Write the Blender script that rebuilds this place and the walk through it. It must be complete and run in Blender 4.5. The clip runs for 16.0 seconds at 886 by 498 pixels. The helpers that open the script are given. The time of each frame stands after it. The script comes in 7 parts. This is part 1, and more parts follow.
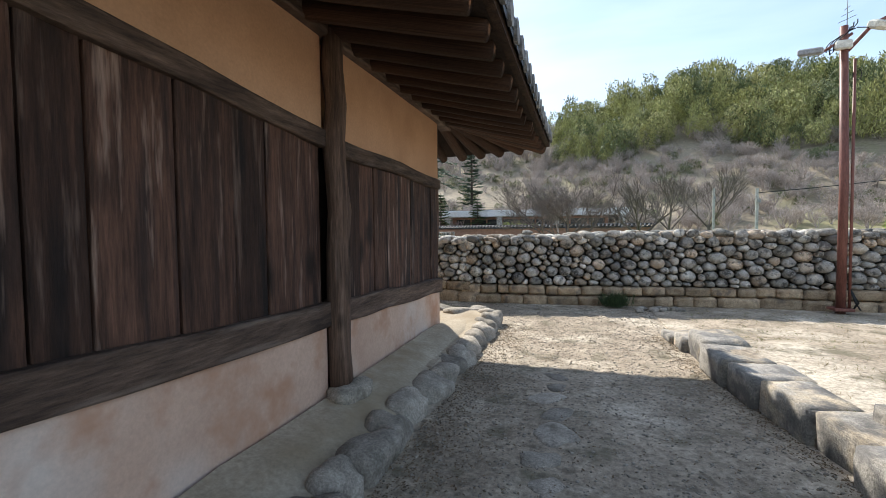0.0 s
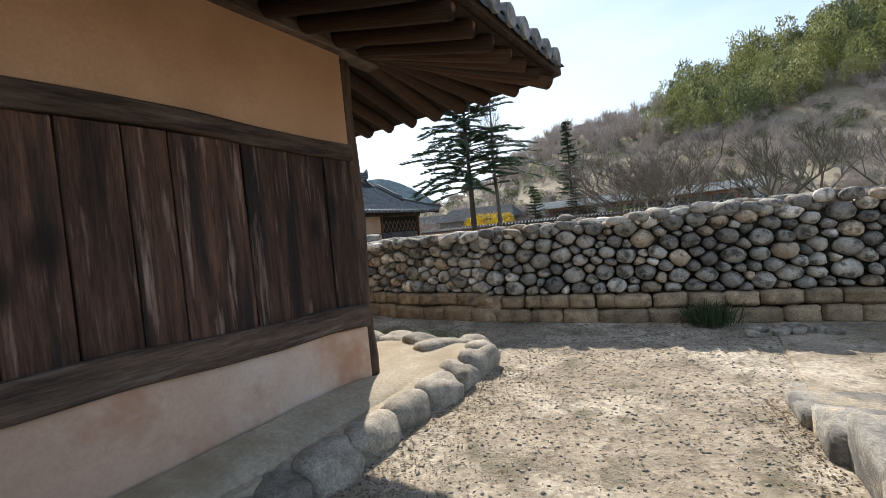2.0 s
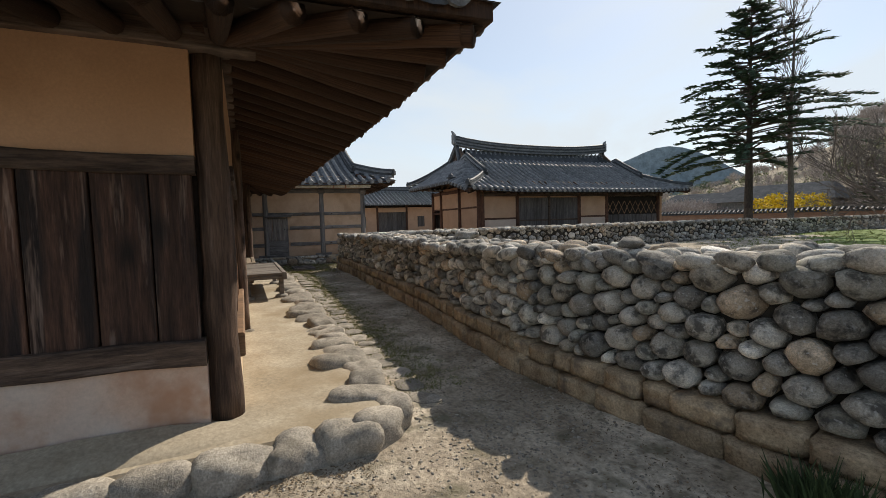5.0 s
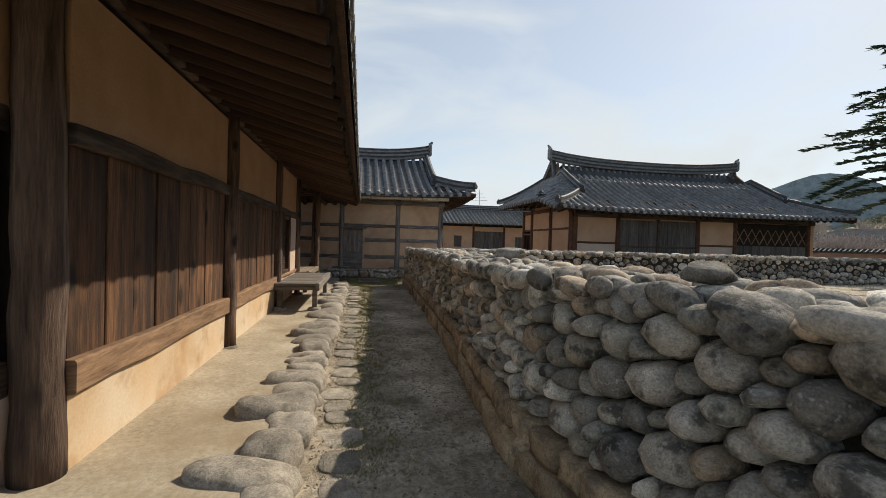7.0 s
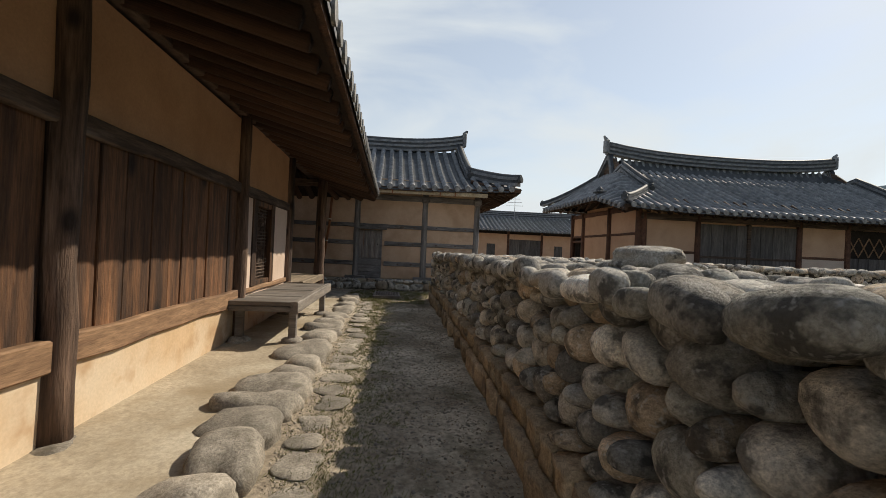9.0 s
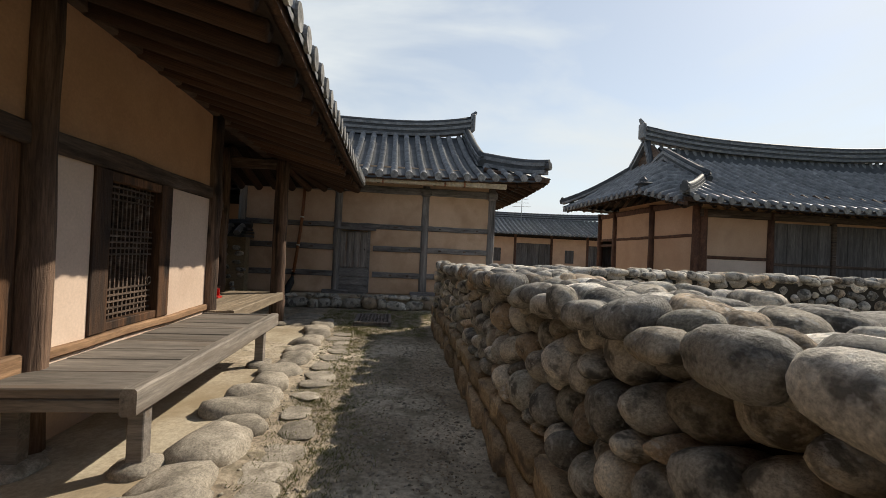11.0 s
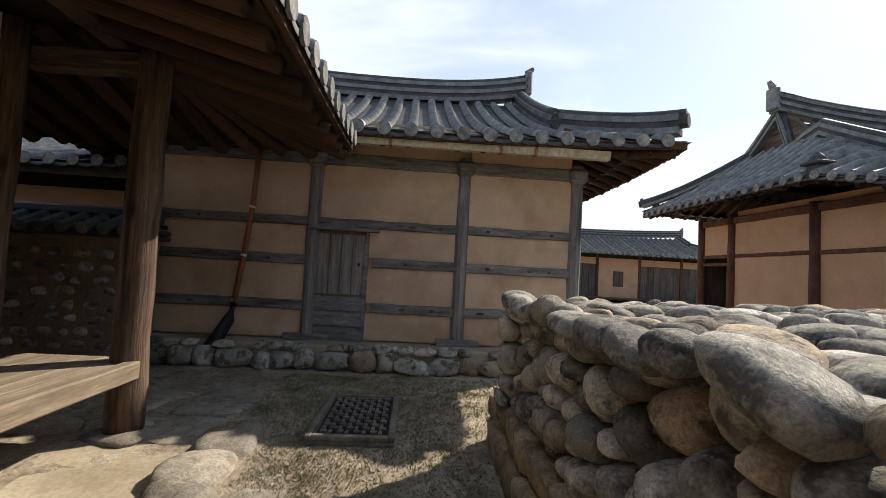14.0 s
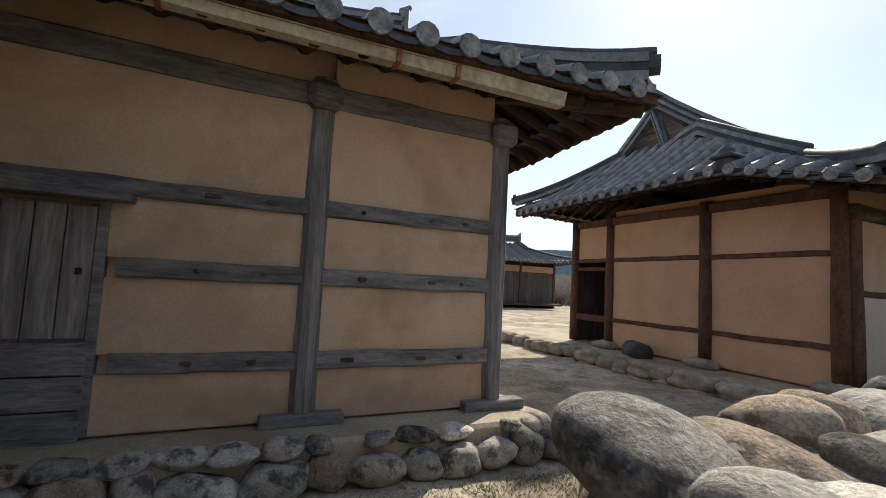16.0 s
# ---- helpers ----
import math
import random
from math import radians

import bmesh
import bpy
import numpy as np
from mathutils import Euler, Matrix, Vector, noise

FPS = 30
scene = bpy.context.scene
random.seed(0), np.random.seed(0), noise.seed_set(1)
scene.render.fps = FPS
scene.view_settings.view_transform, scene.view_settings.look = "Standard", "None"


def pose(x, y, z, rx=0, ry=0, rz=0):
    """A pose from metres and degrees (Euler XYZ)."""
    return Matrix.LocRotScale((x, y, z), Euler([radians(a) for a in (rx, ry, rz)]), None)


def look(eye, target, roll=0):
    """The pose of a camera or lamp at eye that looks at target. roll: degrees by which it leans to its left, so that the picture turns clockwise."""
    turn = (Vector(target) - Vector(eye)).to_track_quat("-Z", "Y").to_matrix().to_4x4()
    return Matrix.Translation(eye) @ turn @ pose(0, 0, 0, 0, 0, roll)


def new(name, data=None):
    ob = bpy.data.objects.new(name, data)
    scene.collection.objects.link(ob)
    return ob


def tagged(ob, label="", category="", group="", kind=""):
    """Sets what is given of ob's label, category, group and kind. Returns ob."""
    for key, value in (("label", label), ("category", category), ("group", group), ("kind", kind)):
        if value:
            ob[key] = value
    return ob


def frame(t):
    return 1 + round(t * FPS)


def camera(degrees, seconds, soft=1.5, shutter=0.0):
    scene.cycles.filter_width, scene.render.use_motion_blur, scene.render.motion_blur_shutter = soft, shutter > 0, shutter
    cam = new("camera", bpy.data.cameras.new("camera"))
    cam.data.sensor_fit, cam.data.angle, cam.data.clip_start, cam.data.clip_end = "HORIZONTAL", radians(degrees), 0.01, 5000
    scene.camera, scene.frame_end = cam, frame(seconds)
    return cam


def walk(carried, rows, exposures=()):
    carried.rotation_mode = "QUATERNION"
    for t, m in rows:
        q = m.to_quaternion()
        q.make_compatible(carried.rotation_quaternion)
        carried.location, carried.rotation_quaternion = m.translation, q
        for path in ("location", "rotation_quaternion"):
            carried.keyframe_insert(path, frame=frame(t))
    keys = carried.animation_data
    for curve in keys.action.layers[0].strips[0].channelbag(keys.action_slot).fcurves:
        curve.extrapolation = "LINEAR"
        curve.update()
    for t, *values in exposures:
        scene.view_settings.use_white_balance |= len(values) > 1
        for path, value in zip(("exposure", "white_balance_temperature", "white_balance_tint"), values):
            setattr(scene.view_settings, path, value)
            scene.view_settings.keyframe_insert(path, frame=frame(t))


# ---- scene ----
cam = camera(90.0, 16.0, soft=0.5)
METRES, EYE, TILT, LEAN, TURN = 22.0, 1.5, 0.0, 0.0, 17.0
ROWS = [
    (0.0, 0.0, 0.0, 0.0, -0.03, -2.47, 0.61),
    (0.5, 0.0161, 0.0251, -0.0027, -2.74, -2.68, 2.13),
    (1.0, 0.0295, 0.0594, -0.0022, 0.07, -2.57, 3.91),
    (1.5, 0.0502, 0.0905, -0.0043, 6.66, -2.16, 5.12),
    (2.0, 0.0706, 0.1183, -0.0061, 13.97, -1.95, 5.47),
    (2.5, 0.0946, 0.1382, -0.0005, 20.47, -2.18, 5.15),
    (3.0, 0.1099, 0.1557, 0.0066, 26.29, -2.79, 4.41),
    (3.5, 0.127, 0.1773, 0.0074, 32.28, -3.44, 3.7),
    (4.0, 0.1493, 0.1945, 0.0077, 38.48, -3.84, 3.12),
    (6.5, 0.1606, 0.3025, 0.0045, 59.6, -1.67, -0.94),
    (7.0, 0.1351, 0.3217, 0.0015, 62.62, -0.84, -1.58),
    (7.5, 0.1046, 0.3382, -0.0017, 64.73, -0.14, -2.16),
    (8.0, 0.0739, 0.3518, -0.0037, 65.86, 0.17, -2.5),
    (8.5, 0.0409, 0.365, -0.0048, 66.19, 0.24, -2.57),
    (9.0, 0.0085, 0.3761, -0.0047, 66.37, 0.28, -2.52),
    (11.5, -0.153, 0.4354, -0.0007, 66.35, 0.91, -2.4),
    (12.0, -0.1861, 0.4444, -0.0013, 67.76, 1.25, -2.54),
    (12.5, -0.2181, 0.4563, -0.0015, 69.43, 1.55, -2.94),
    (13.0, -0.2517, 0.4668, -0.0021, 70.56, 2.04, -3.2),
    (13.5, -0.2821, 0.4791, -0.0014, 70.44, 2.53, -3.26),
    (14.0, -0.3128, 0.4888, -0.0012, 68.93, 3.08, -3.17),
    (14.5, -0.3416, 0.4999, -0.0015, 66.42, 3.66, -2.84),
    (15.0, -0.3719, 0.5098, -0.0002, 62.72, 4.04, -2.9),
    (15.5, -0.3991, 0.5209, 0.0008, 57.21, 4.22, -2.91),
    (16.0, -0.4279, 0.5321, 0.0027, 48.17, 4.4, -2.92),
]
walk(cam, [(t, pose(0, 0, EYE, TILT, LEAN, TURN) @ pose(METRES * x, METRES * y, METRES * z, 90 + pitch, roll, yaw)) for t, x, y, z, yaw, pitch, roll in ROWS],
     exposures=((0.0, 0.82, 6100, 10), (1.5, 0.72, 6200, 10), (2.5, 0.48, 6300, 10), (3.5, 0.26, 6400, 10), (7.0, 0.08, 6850, 10), (9.0, 0.08, 6900, 10), (11.5, 0.18, 6900, 10), (13.0, 0.33, 6850, 10), (14.5, 0.58, 6700, 10), (16.0, 0.38, 6600, 10)))

# ---- world and sun ----
SUN = Vector((-0.68, 0.98, 1.0)).normalized()
world = bpy.data.worlds.new("sky")
scene.world = world
world.use_nodes = True
wn, wl = world.node_tree.nodes, world.node_tree.links
wn.clear()
w_out = wn.new("ShaderNodeOutputWorld")
w_bg = wn.new("ShaderNodeBackground")
w_sky = wn.new("ShaderNodeTexSky")
w_sky.sky_type = "NISHITA"
w_sky.sun_disc = False
w_sky.sun_elevation = math.asin(SUN.z)
w_sky.sun_rotation = math.atan2(SUN.x, SUN.y)
w_sky.air_density, w_sky.dust_density, w_sky.ozone_density = 1.0, 0.4, 1.0
w_co = wn.new("ShaderNodeTexCoord")
w_map = wn.new("ShaderNodeMapping")
w_map.inputs["Scale"].default_value = (1.2, 1.2, 3.2)
w_noise = wn.new("ShaderNodeTexNoise")
w_noise.inputs["Scale"].default_value = 1.6
w_noise.inputs["Detail"].default_value = 6
w_noise.inputs["Distortion"].default_value = 0.5
w_ramp = wn.new("ShaderNodeValToRGB")
w_ramp.color_ramp.elements[0].position, w_ramp.color_ramp.elements[1].position = 0.42, 0.62
w_ramp.color_ramp.elements[0].color = (0.44, 0.44, 0.44, 1)
w_ramp.color_ramp.elements[1].color = (0.95, 0.95, 0.95, 1)
w_mix = wn.new("ShaderNodeMixRGB")
w_mix.inputs[2].default_value = (5.8, 6.4, 6.9, 1)
wl.new(w_co.outputs["Generated"], w_map.inputs["Vector"])
wl.new(w_map.outputs["Vector"], w_noise.inputs["Vector"])
wl.new(w_noise.outputs["Fac"], w_ramp.inputs["Fac"])
# the haze thickens towards the west and the sun
w_dot = wn.new("ShaderNodeVectorMath")
w_dot.operation = "DOT_PRODUCT"
w_dot.inputs[1].default_value = (-0.85, 0.30, -0.25)
w_rng = wn.new("ShaderNodeMapRange")
w_rng.inputs["From Min"].default_value, w_rng.inputs["From Max"].default_value = -0.2, 0.75
w_rng.inputs["To Min"].default_value, w_rng.inputs["To Max"].default_value = 0.42, 1.05
w_mul = wn.new("ShaderNodeMath")
w_mul.operation = "MULTIPLY"
w_mul.use_clamp = True
wl.new(w_co.outputs["Generated"], w_dot.inputs[0])
wl.new(w_dot.outputs["Value"], w_rng.inputs["Value"])
wl.new(w_rng.outputs[0], w_mul.inputs[0])
wl.new(w_ramp.outputs["Color"], w_mul.inputs[1])
wl.new(w_mul.outputs[0], w_mix.inputs[0])
wl.new(w_sky.outputs["Color"], w_mix.inputs[1])
wl.new(w_mix.outputs["Color"], w_bg.inputs["Color"])
wl.new(w_bg.outputs["Background"], w_out.inputs["Surface"])
w_bg.inputs["Strength"].default_value = 0.12
sun = new("sun", bpy.data.lights.new("sun", "SUN"))
sun.data.energy, sun.data.angle, sun.data.color = 4.6, radians(0.6), (1.0, 0.92, 0.79)
sun.matrix_world = look(SUN * 60, (0, 0, 0))

# ---- materials ----
def surf(name, dark, light, scale=4.0, rough=0.85, bump=0.3, stretch=(1, 1, 1), spot=None, spot_scale=1.2, spot_at=(0.55, 0.7), grain=6.0, local=False, vary=0.25, spec=0.3, dist=0.02, third=None, speck=None, fleck=0.8, hues=None, knots=None):
    """A weathered surface: two colours mixed by noise, fine grain, large stains of a third colour, relief, and a random tone for each piece."""
    m = bpy.data.materials.new(name)
    m.use_nodes = True
    n, l = m.node_tree.nodes, m.node_tree.links
    b = n["Principled BSDF"]
    b.inputs["Roughness"].default_value = rough
    b.inputs["Specular IOR Level"].default_value = spec
    co = n.new("ShaderNodeTexCoord") if local else n.new("ShaderNodeNewGeometry")
    vec = co.outputs["Object"] if local else co.outputs["Position"]
    info = n.new("ShaderNodeObjectInfo")
    isl = n.new("ShaderNodeNewGeometry")
    rnd = n.new("ShaderNodeMath")
    rnd.operation = "ADD"
    l.new(info.outputs["Random"], rnd.inputs[0])
    l.new(isl.outputs["Random Per Island"], rnd.inputs[1])
    frac = n.new("ShaderNodeMath")
    frac.operation = "FRACT"
    l.new(rnd.outputs[0], frac.inputs[0])
    mp = n.new("ShaderNodeMapping")
    mp.inputs["Scale"].default_value = stretch
    l.new(vec, mp.inputs["Vector"])
    off = n.new("ShaderNodeVectorMath")
    off.operation = "MULTIPLY_ADD"
    l.new(frac.outputs[0], off.inputs[0])
    off.inputs[1].default_value = (7.3, 5.1, 9.7) if (local or vary > 0) else (0, 0, 0)
    l.new(mp.outputs["Vector"], off.inputs[2])
    vec = off.outputs[0]

    def noi(s, detail=5.0, rg=0.6):
        t = n.new("ShaderNodeTexNoise")
        t.inputs["Scale"].default_value = s
        t.inputs["Detail"].default_value = detail
        t.inputs["Roughness"].default_value = rg
        l.new(vec, t.inputs["Vector"])
        return t.outputs["Fac"]

    def ramp(fac, a, bb, p0=0.3, p1=0.7):
        r = n.new("ShaderNodeValToRGB")
        r.color_ramp.elements[0].position, r.color_ramp.elements[1].position = p0, p1
        r.color_ramp.elements[0].color, r.color_ramp.elements[1].color = (*a, 1), (*bb, 1)
        l.new(fac, r.inputs["Fac"])
        return r.outputs["Color"]

    def mix(fac, a, bb, kind="MIX"):
        x = n.new("ShaderNodeMixRGB")
        x.blend_type = kind
        for i, v in enumerate((fac, a, bb)):
            if isinstance(v, (int, float)):
                x.inputs[i].default_value = v
            elif isinstance(v, tuple):
                x.inputs[i].default_value = (*v, 1)
            else:
                l.new(v, x.inputs[i])
        return x.outputs["Color"]

    big, fine = noi(scale), noi(scale * grain, 6.0, 0.7)
    col = ramp(big, dark, light)
    if third:
        col = mix(ramp(noi(scale * 0.45, 3.0), (0, 0, 0), (1, 1, 1), 0.5, 0.66), col, third)
    col = mix(fleck, col, ramp(fine, (0.42, 0.42, 0.42), (1.5, 1.5, 1.5), 0.25, 0.75), "MULTIPLY")
    if spot:
        col = mix(ramp(noi(spot_scale, 4.0), (0, 0, 0), (0.85, 0.85, 0.85), *spot_at), col, spot)
    if knots:
        kmap = n.new("ShaderNodeMapping")
        kmap.inputs["Scale"].default_value = knots
        l.new(co.outputs["Object"] if local else co.outputs["Position"], kmap.inputs["Vector"])
        koff = n.new("ShaderNodeVectorMath")
        koff.operation = "MULTIPLY_ADD"
        l.new(frac.outputs[0], koff.inputs[0])
        koff.inputs[1].default_value = (3.1, 8.3, 5.7)
        l.new(kmap.outputs["Vector"], koff.inputs[2])
        kv = n.new("ShaderNodeTexVoronoi")
        kv.inputs["Scale"].default_value = 1.0
        l.new(koff.outputs[0], kv.inputs["Vector"])
        col = mix(ramp(kv.outputs["Distance"], (0.9, 0.9, 0.9), (0, 0, 0), 0.10, 0.24), col, (0.012, 0.008, 0.006))
    if hues:
        r = n.new("ShaderNodeValToRGB")
        r.color_ramp.interpolation = "CONSTANT"
        for i, h in enumerate(hues):
            el = r.color_ramp.elements[i] if i < 2 else r.color_ramp.elements.new(i / len(hues))
            el.position, el.color = i / len(hues), (*h, 1)
        sc = n.new("ShaderNodeMath")
        sc.operation = "MULTIPLY_ADD"
        sc.inputs[1].default_value, sc.inputs[2].default_value = 7.31, 0.37
        fr = n.new("ShaderNodeMath")
        fr.operation = "FRACT"
        l.new(frac.outputs[0], sc.inputs[0])
        l.new(sc.outputs[0], fr.inputs[0])
        l.new(fr.outputs[0], r.inputs["Fac"])
        col = mix(1.0, col, r.outputs["Color"], "MULTIPLY")
    if speck:
        col = mix(ramp(noi(scale * grain * 0.45, 2.0, 0.5), (0, 0, 0), (0.55, 0.55, 0.55), 0.58, 0.7), col, speck)
    if vary:
        v = n.new("ShaderNodeMapRange")
        v.inputs["To Min"].default_value, v.inputs["To Max"].default_value = 1 - vary, 1 + vary
        l.new(frac.outputs[0], v.inputs["Value"])
        col = mix(1.0, col, v.outputs[0], "MULTIPLY")
    l.new(col, b.inputs["Base Color"])
    if bump:
        bp = n.new("ShaderNodeBump")
        bp.inputs["Strength"].default_value = bump
        bp.inputs["Distance"].default_value = dist
        h = mix(0.5, big, fine)
        l.new(h, bp.inputs["Height"])
        l.new(bp.outputs["Normal"], b.inputs["Normal"])
    return m


M_PLASTER = surf("clay_plaster", (0.46, 0.265, 0.15), (0.575, 0.345, 0.205), 2.2, 0.95, 0.25, grain=22, spot=(0.42, 0.24, 0.135), spot_scale=1.1, vary=0.05, dist=0.006, fleck=0.22)
M_PLASTER_G = surf("storehouse_plaster", (0.49, 0.335, 0.225), (0.62, 0.44, 0.31), 2.0, 0.95, 0.25, grain=22, spot=(0.40, 0.265, 0.17), spot_scale=1.3, spot_at=(0.5, 0.68), vary=0.08, dist=0.006, fleck=0.25)
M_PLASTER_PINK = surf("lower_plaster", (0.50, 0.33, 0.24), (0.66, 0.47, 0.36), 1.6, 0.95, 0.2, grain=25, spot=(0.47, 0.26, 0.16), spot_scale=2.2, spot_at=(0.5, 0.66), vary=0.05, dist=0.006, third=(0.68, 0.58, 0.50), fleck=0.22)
# Yellower copy of the lower plaster, with warm sunlight in the colour.
M_PLASTER_LOW = surf("sunlit_lower_plaster", (0.46, 0.31, 0.17), (0.62, 0.44, 0.27), 1.6, 0.95, 0.2, grain=25, spot=(0.42, 0.26, 0.14), spot_scale=2.2, spot_at=(0.5, 0.66), vary=0.05, dist=0.006, third=(0.62, 0.50, 0.36), fleck=0.22)
M_PLASTER_PALE = surf("pale_plaster", (0.56, 0.42, 0.33), (0.66, 0.52, 0.42), 1.8, 0.95, 0.15, grain=25, spot=(0.5, 0.36, 0.27), vary=0.05, dist=0.005, fleck=0.22)
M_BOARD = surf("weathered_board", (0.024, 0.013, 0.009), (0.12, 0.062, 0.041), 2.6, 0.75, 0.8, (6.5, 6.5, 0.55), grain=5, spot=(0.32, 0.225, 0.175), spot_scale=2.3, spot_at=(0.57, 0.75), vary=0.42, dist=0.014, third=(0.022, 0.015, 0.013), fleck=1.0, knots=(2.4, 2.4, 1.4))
# Sunlit copy of the board: the sun's warmth is in its colour.
M_BOARD_SUN = surf("sunlit_board", (0.05, 0.024, 0.012), (0.21, 0.10, 0.047), 2.6, 0.75, 0.7, (6.5, 6.5, 0.55), grain=5, spot=(0.03, 0.019, 0.014), spot_scale=0.9, spot_at=(0.45, 0.62), vary=0.4, dist=0.014, fleck=1.0, knots=(3.0, 3.0, 1.8))
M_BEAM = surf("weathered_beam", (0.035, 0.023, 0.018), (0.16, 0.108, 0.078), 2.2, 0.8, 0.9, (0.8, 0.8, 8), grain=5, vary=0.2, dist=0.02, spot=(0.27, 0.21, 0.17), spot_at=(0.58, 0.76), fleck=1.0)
# Paler beam copy: sunlight on the north sills is in its colour.
M_BEAM_TAN = surf("tan_beam", (0.16, 0.09, 0.05), (0.36, 0.22, 0.125), 2.2, 0.8, 0.5, (0.8, 0.8, 7), grain=5, spot=(0.1, 0.06, 0.04), vary=0.15, dist=0.01)
M_POST = surf("old_post", (0.045, 0.027, 0.019), (0.19, 0.12, 0.083), 2.2, 0.8, 0.9, (7, 7, 0.5), grain=5, spot=(0.34, 0.245, 0.19), spot_at=(0.58, 0.76), vary=0.2, dist=0.025, third=(0.026, 0.018, 0.014), fleck=1.0, knots=(3.6, 3.6, 2.2))
M_GREY_WOOD = surf("grey_beam", (0.10, 0.093, 0.09), (0.27, 0.25, 0.24), 2.0, 0.85, 0.6, (5, 1.2, 7), grain=5, spot=(0.055, 0.05, 0.047), vary=0.15, dist=0.012)
M_GREY_POST = surf("grey_post", (0.10, 0.093, 0.09), (0.30, 0.275, 0.26), 2.0, 0.85, 0.7, (7, 7, 0.5), grain=5, spot=(0.05, 0.045, 0.042), vary=0.15, dist=0.012)
M_GREY_BOARD = surf("grey_board", (0.14, 0.128, 0.12), (0.36, 0.325, 0.30), 2.4, 0.85, 0.5, (6, 6, 0.5), grain=5, spot=(0.20, 0.12, 0.075), spot_scale=2.2, vary=0.2, dist=0.01)
M_RAFTER = surf("rafter_wood", (0.024, 0.013, 0.008), (0.095, 0.05, 0.029), 2.4, 0.8, 0.6, (7, 7, 0.6), grain=5, local=True, vary=0.45, dist=0.012, fleck=1.0)
# Near-black earth: the shade under the deep eaves is in its colour.
M_SOFFIT = surf("shaded_soffit_earth", (0.016, 0.011, 0.008), (0.045, 0.029, 0.02), 4, 0.95, 0.4, vary=0.0)
M_BENCH = surf("bench_wood", (0.10, 0.088, 0.076), (0.235, 0.205, 0.178), 2.2, 0.8, 0.5, (6, 0.6, 6), grain=5, spot=(0.16, 0.12, 0.09), vary=0.25, dist=0.008, fleck=0.8)
M_BENCH_RAIL = surf("bench_rail_wood", (0.12, 0.105, 0.09), (0.27, 0.235, 0.20), 2.2, 0.8, 0.5, (0.6, 6, 6), grain=5, spot=(0.15, 0.12, 0.095), vary=0.15, dist=0.008, fleck=0.8)
M_DECK = surf("deck_wood", (0.16, 0.125, 0.088), (0.31, 0.245, 0.175), 2.2, 0.75, 0.4, (0.6, 6, 6), grain=5, vary=0.2, dist=0.006)
M_TILE = surf("roof_tile", (0.095, 0.099, 0.106), (0.25, 0.253, 0.26), 5, 0.55, 0.3, grain=7, spot=(0.36, 0.355, 0.35), spot_scale=5, spot_at=(0.62, 0.8), vary=0.18, spec=0.5, dist=0.01)
M_TILE_BLUE = surf("dark_ridge_tile", (0.028, 0.031, 0.035), (0.08, 0.084, 0.09), 3.5, 0.65, 0.3, grain=7, vary=0.15, spec=0.4)
M_TILE_END = surf("tile_end", (0.08, 0.08, 0.08), (0.33, 0.325, 0.315), 9, 0.85, 0.5, grain=5, vary=0.2)
M_STONE = surf("river_stone", (0.26, 0.242, 0.214), (0.64, 0.60, 0.54), 7.0, 0.88, 1.0, grain=12, spot=(0.07, 0.067, 0.064), spot_scale=8.0, spot_at=(0.51, 0.62), vary=0.40, dist=0.026, fleck=1.0, third=(0.36, 0.325, 0.28), speck=(0.54, 0.52, 0.49), hues=[(1.0, 0.99, 0.97), (0.76, 0.745, 0.72), (1.08, 1.02, 0.93), (1.35, 1.33, 1.30), (1.0, 0.84, 0.68), (0.62, 0.615, 0.61), (1.0, 0.98, 0.95), (0.85, 0.85, 0.81)])
M_BLOCK = surf("base_block", (0.24, 0.165, 0.10), (0.50, 0.38, 0.25), 6.0, 0.9, 0.9, grain=9, spot=(0.13, 0.105, 0.085), spot_scale=5, vary=0.25, dist=0.02, fleck=1.0)
M_KERB = surf("kerb_stone", (0.21, 0.185, 0.15), (0.42, 0.37, 0.305), 7.0, 0.9, 0.9, grain=9, spot=(0.15, 0.13, 0.10), spot_scale=6, vary=0.28, dist=0.018, fleck=1.0)
M_SLAB = surf("granite_slab", (0.20, 0.187, 0.168), (0.40, 0.37, 0.325), 6.0, 0.9, 0.9, grain=10, spot=(0.12, 0.115, 0.112), spot_scale=3.5, spot_at=(0.5, 0.62), vary=0.2, dist=0.02, third=(0.50, 0.41, 0.29), fleck=1.0)
# Core behind the stones, near black so that the gaps read as shaded.
M_CORE = surf("gap_shade_core", (0.02, 0.017, 0.013), (0.05, 0.042, 0.033), 6, 0.95, 0.4, vary=0.0)
M_MORTAR = surf("platform_mortar", (0.31, 0.255, 0.18), (0.47, 0.40, 0.30), 1.6, 0.92, 0.45, grain=20, spot=(0.27, 0.205, 0.125), spot_scale=0.9, spot_at=(0.48, 0.66), vary=0.0, dist=0.012, fleck=0.6, third=(0.50, 0.44, 0.34))
# Near black stands in for unlit rooms; it also serves black iron fittings.
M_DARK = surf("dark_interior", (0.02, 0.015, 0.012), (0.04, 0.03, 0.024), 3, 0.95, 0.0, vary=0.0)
M_GROUND = surf("trodden_earth", (0.24, 0.195, 0.142), (0.47, 0.39, 0.295), 1.7, 0.95, 1.0, grain=15, spot=(0.155, 0.138, 0.09), spot_scale=2.6, spot_at=(0.54, 0.68), vary=0.0, dist=0.035, third=(0.60, 0.52, 0.41), speck=(0.105, 0.082, 0.06), fleck=1.0)
M_PLASTER_B = surf("warm_plaster", (0.50, 0.31, 0.20), (0.60, 0.39, 0.26), 1.6, 0.95, 0.15, grain=20, spot=(0.46, 0.29, 0.19), vary=0.04, dist=0.005, fleck=0.22)
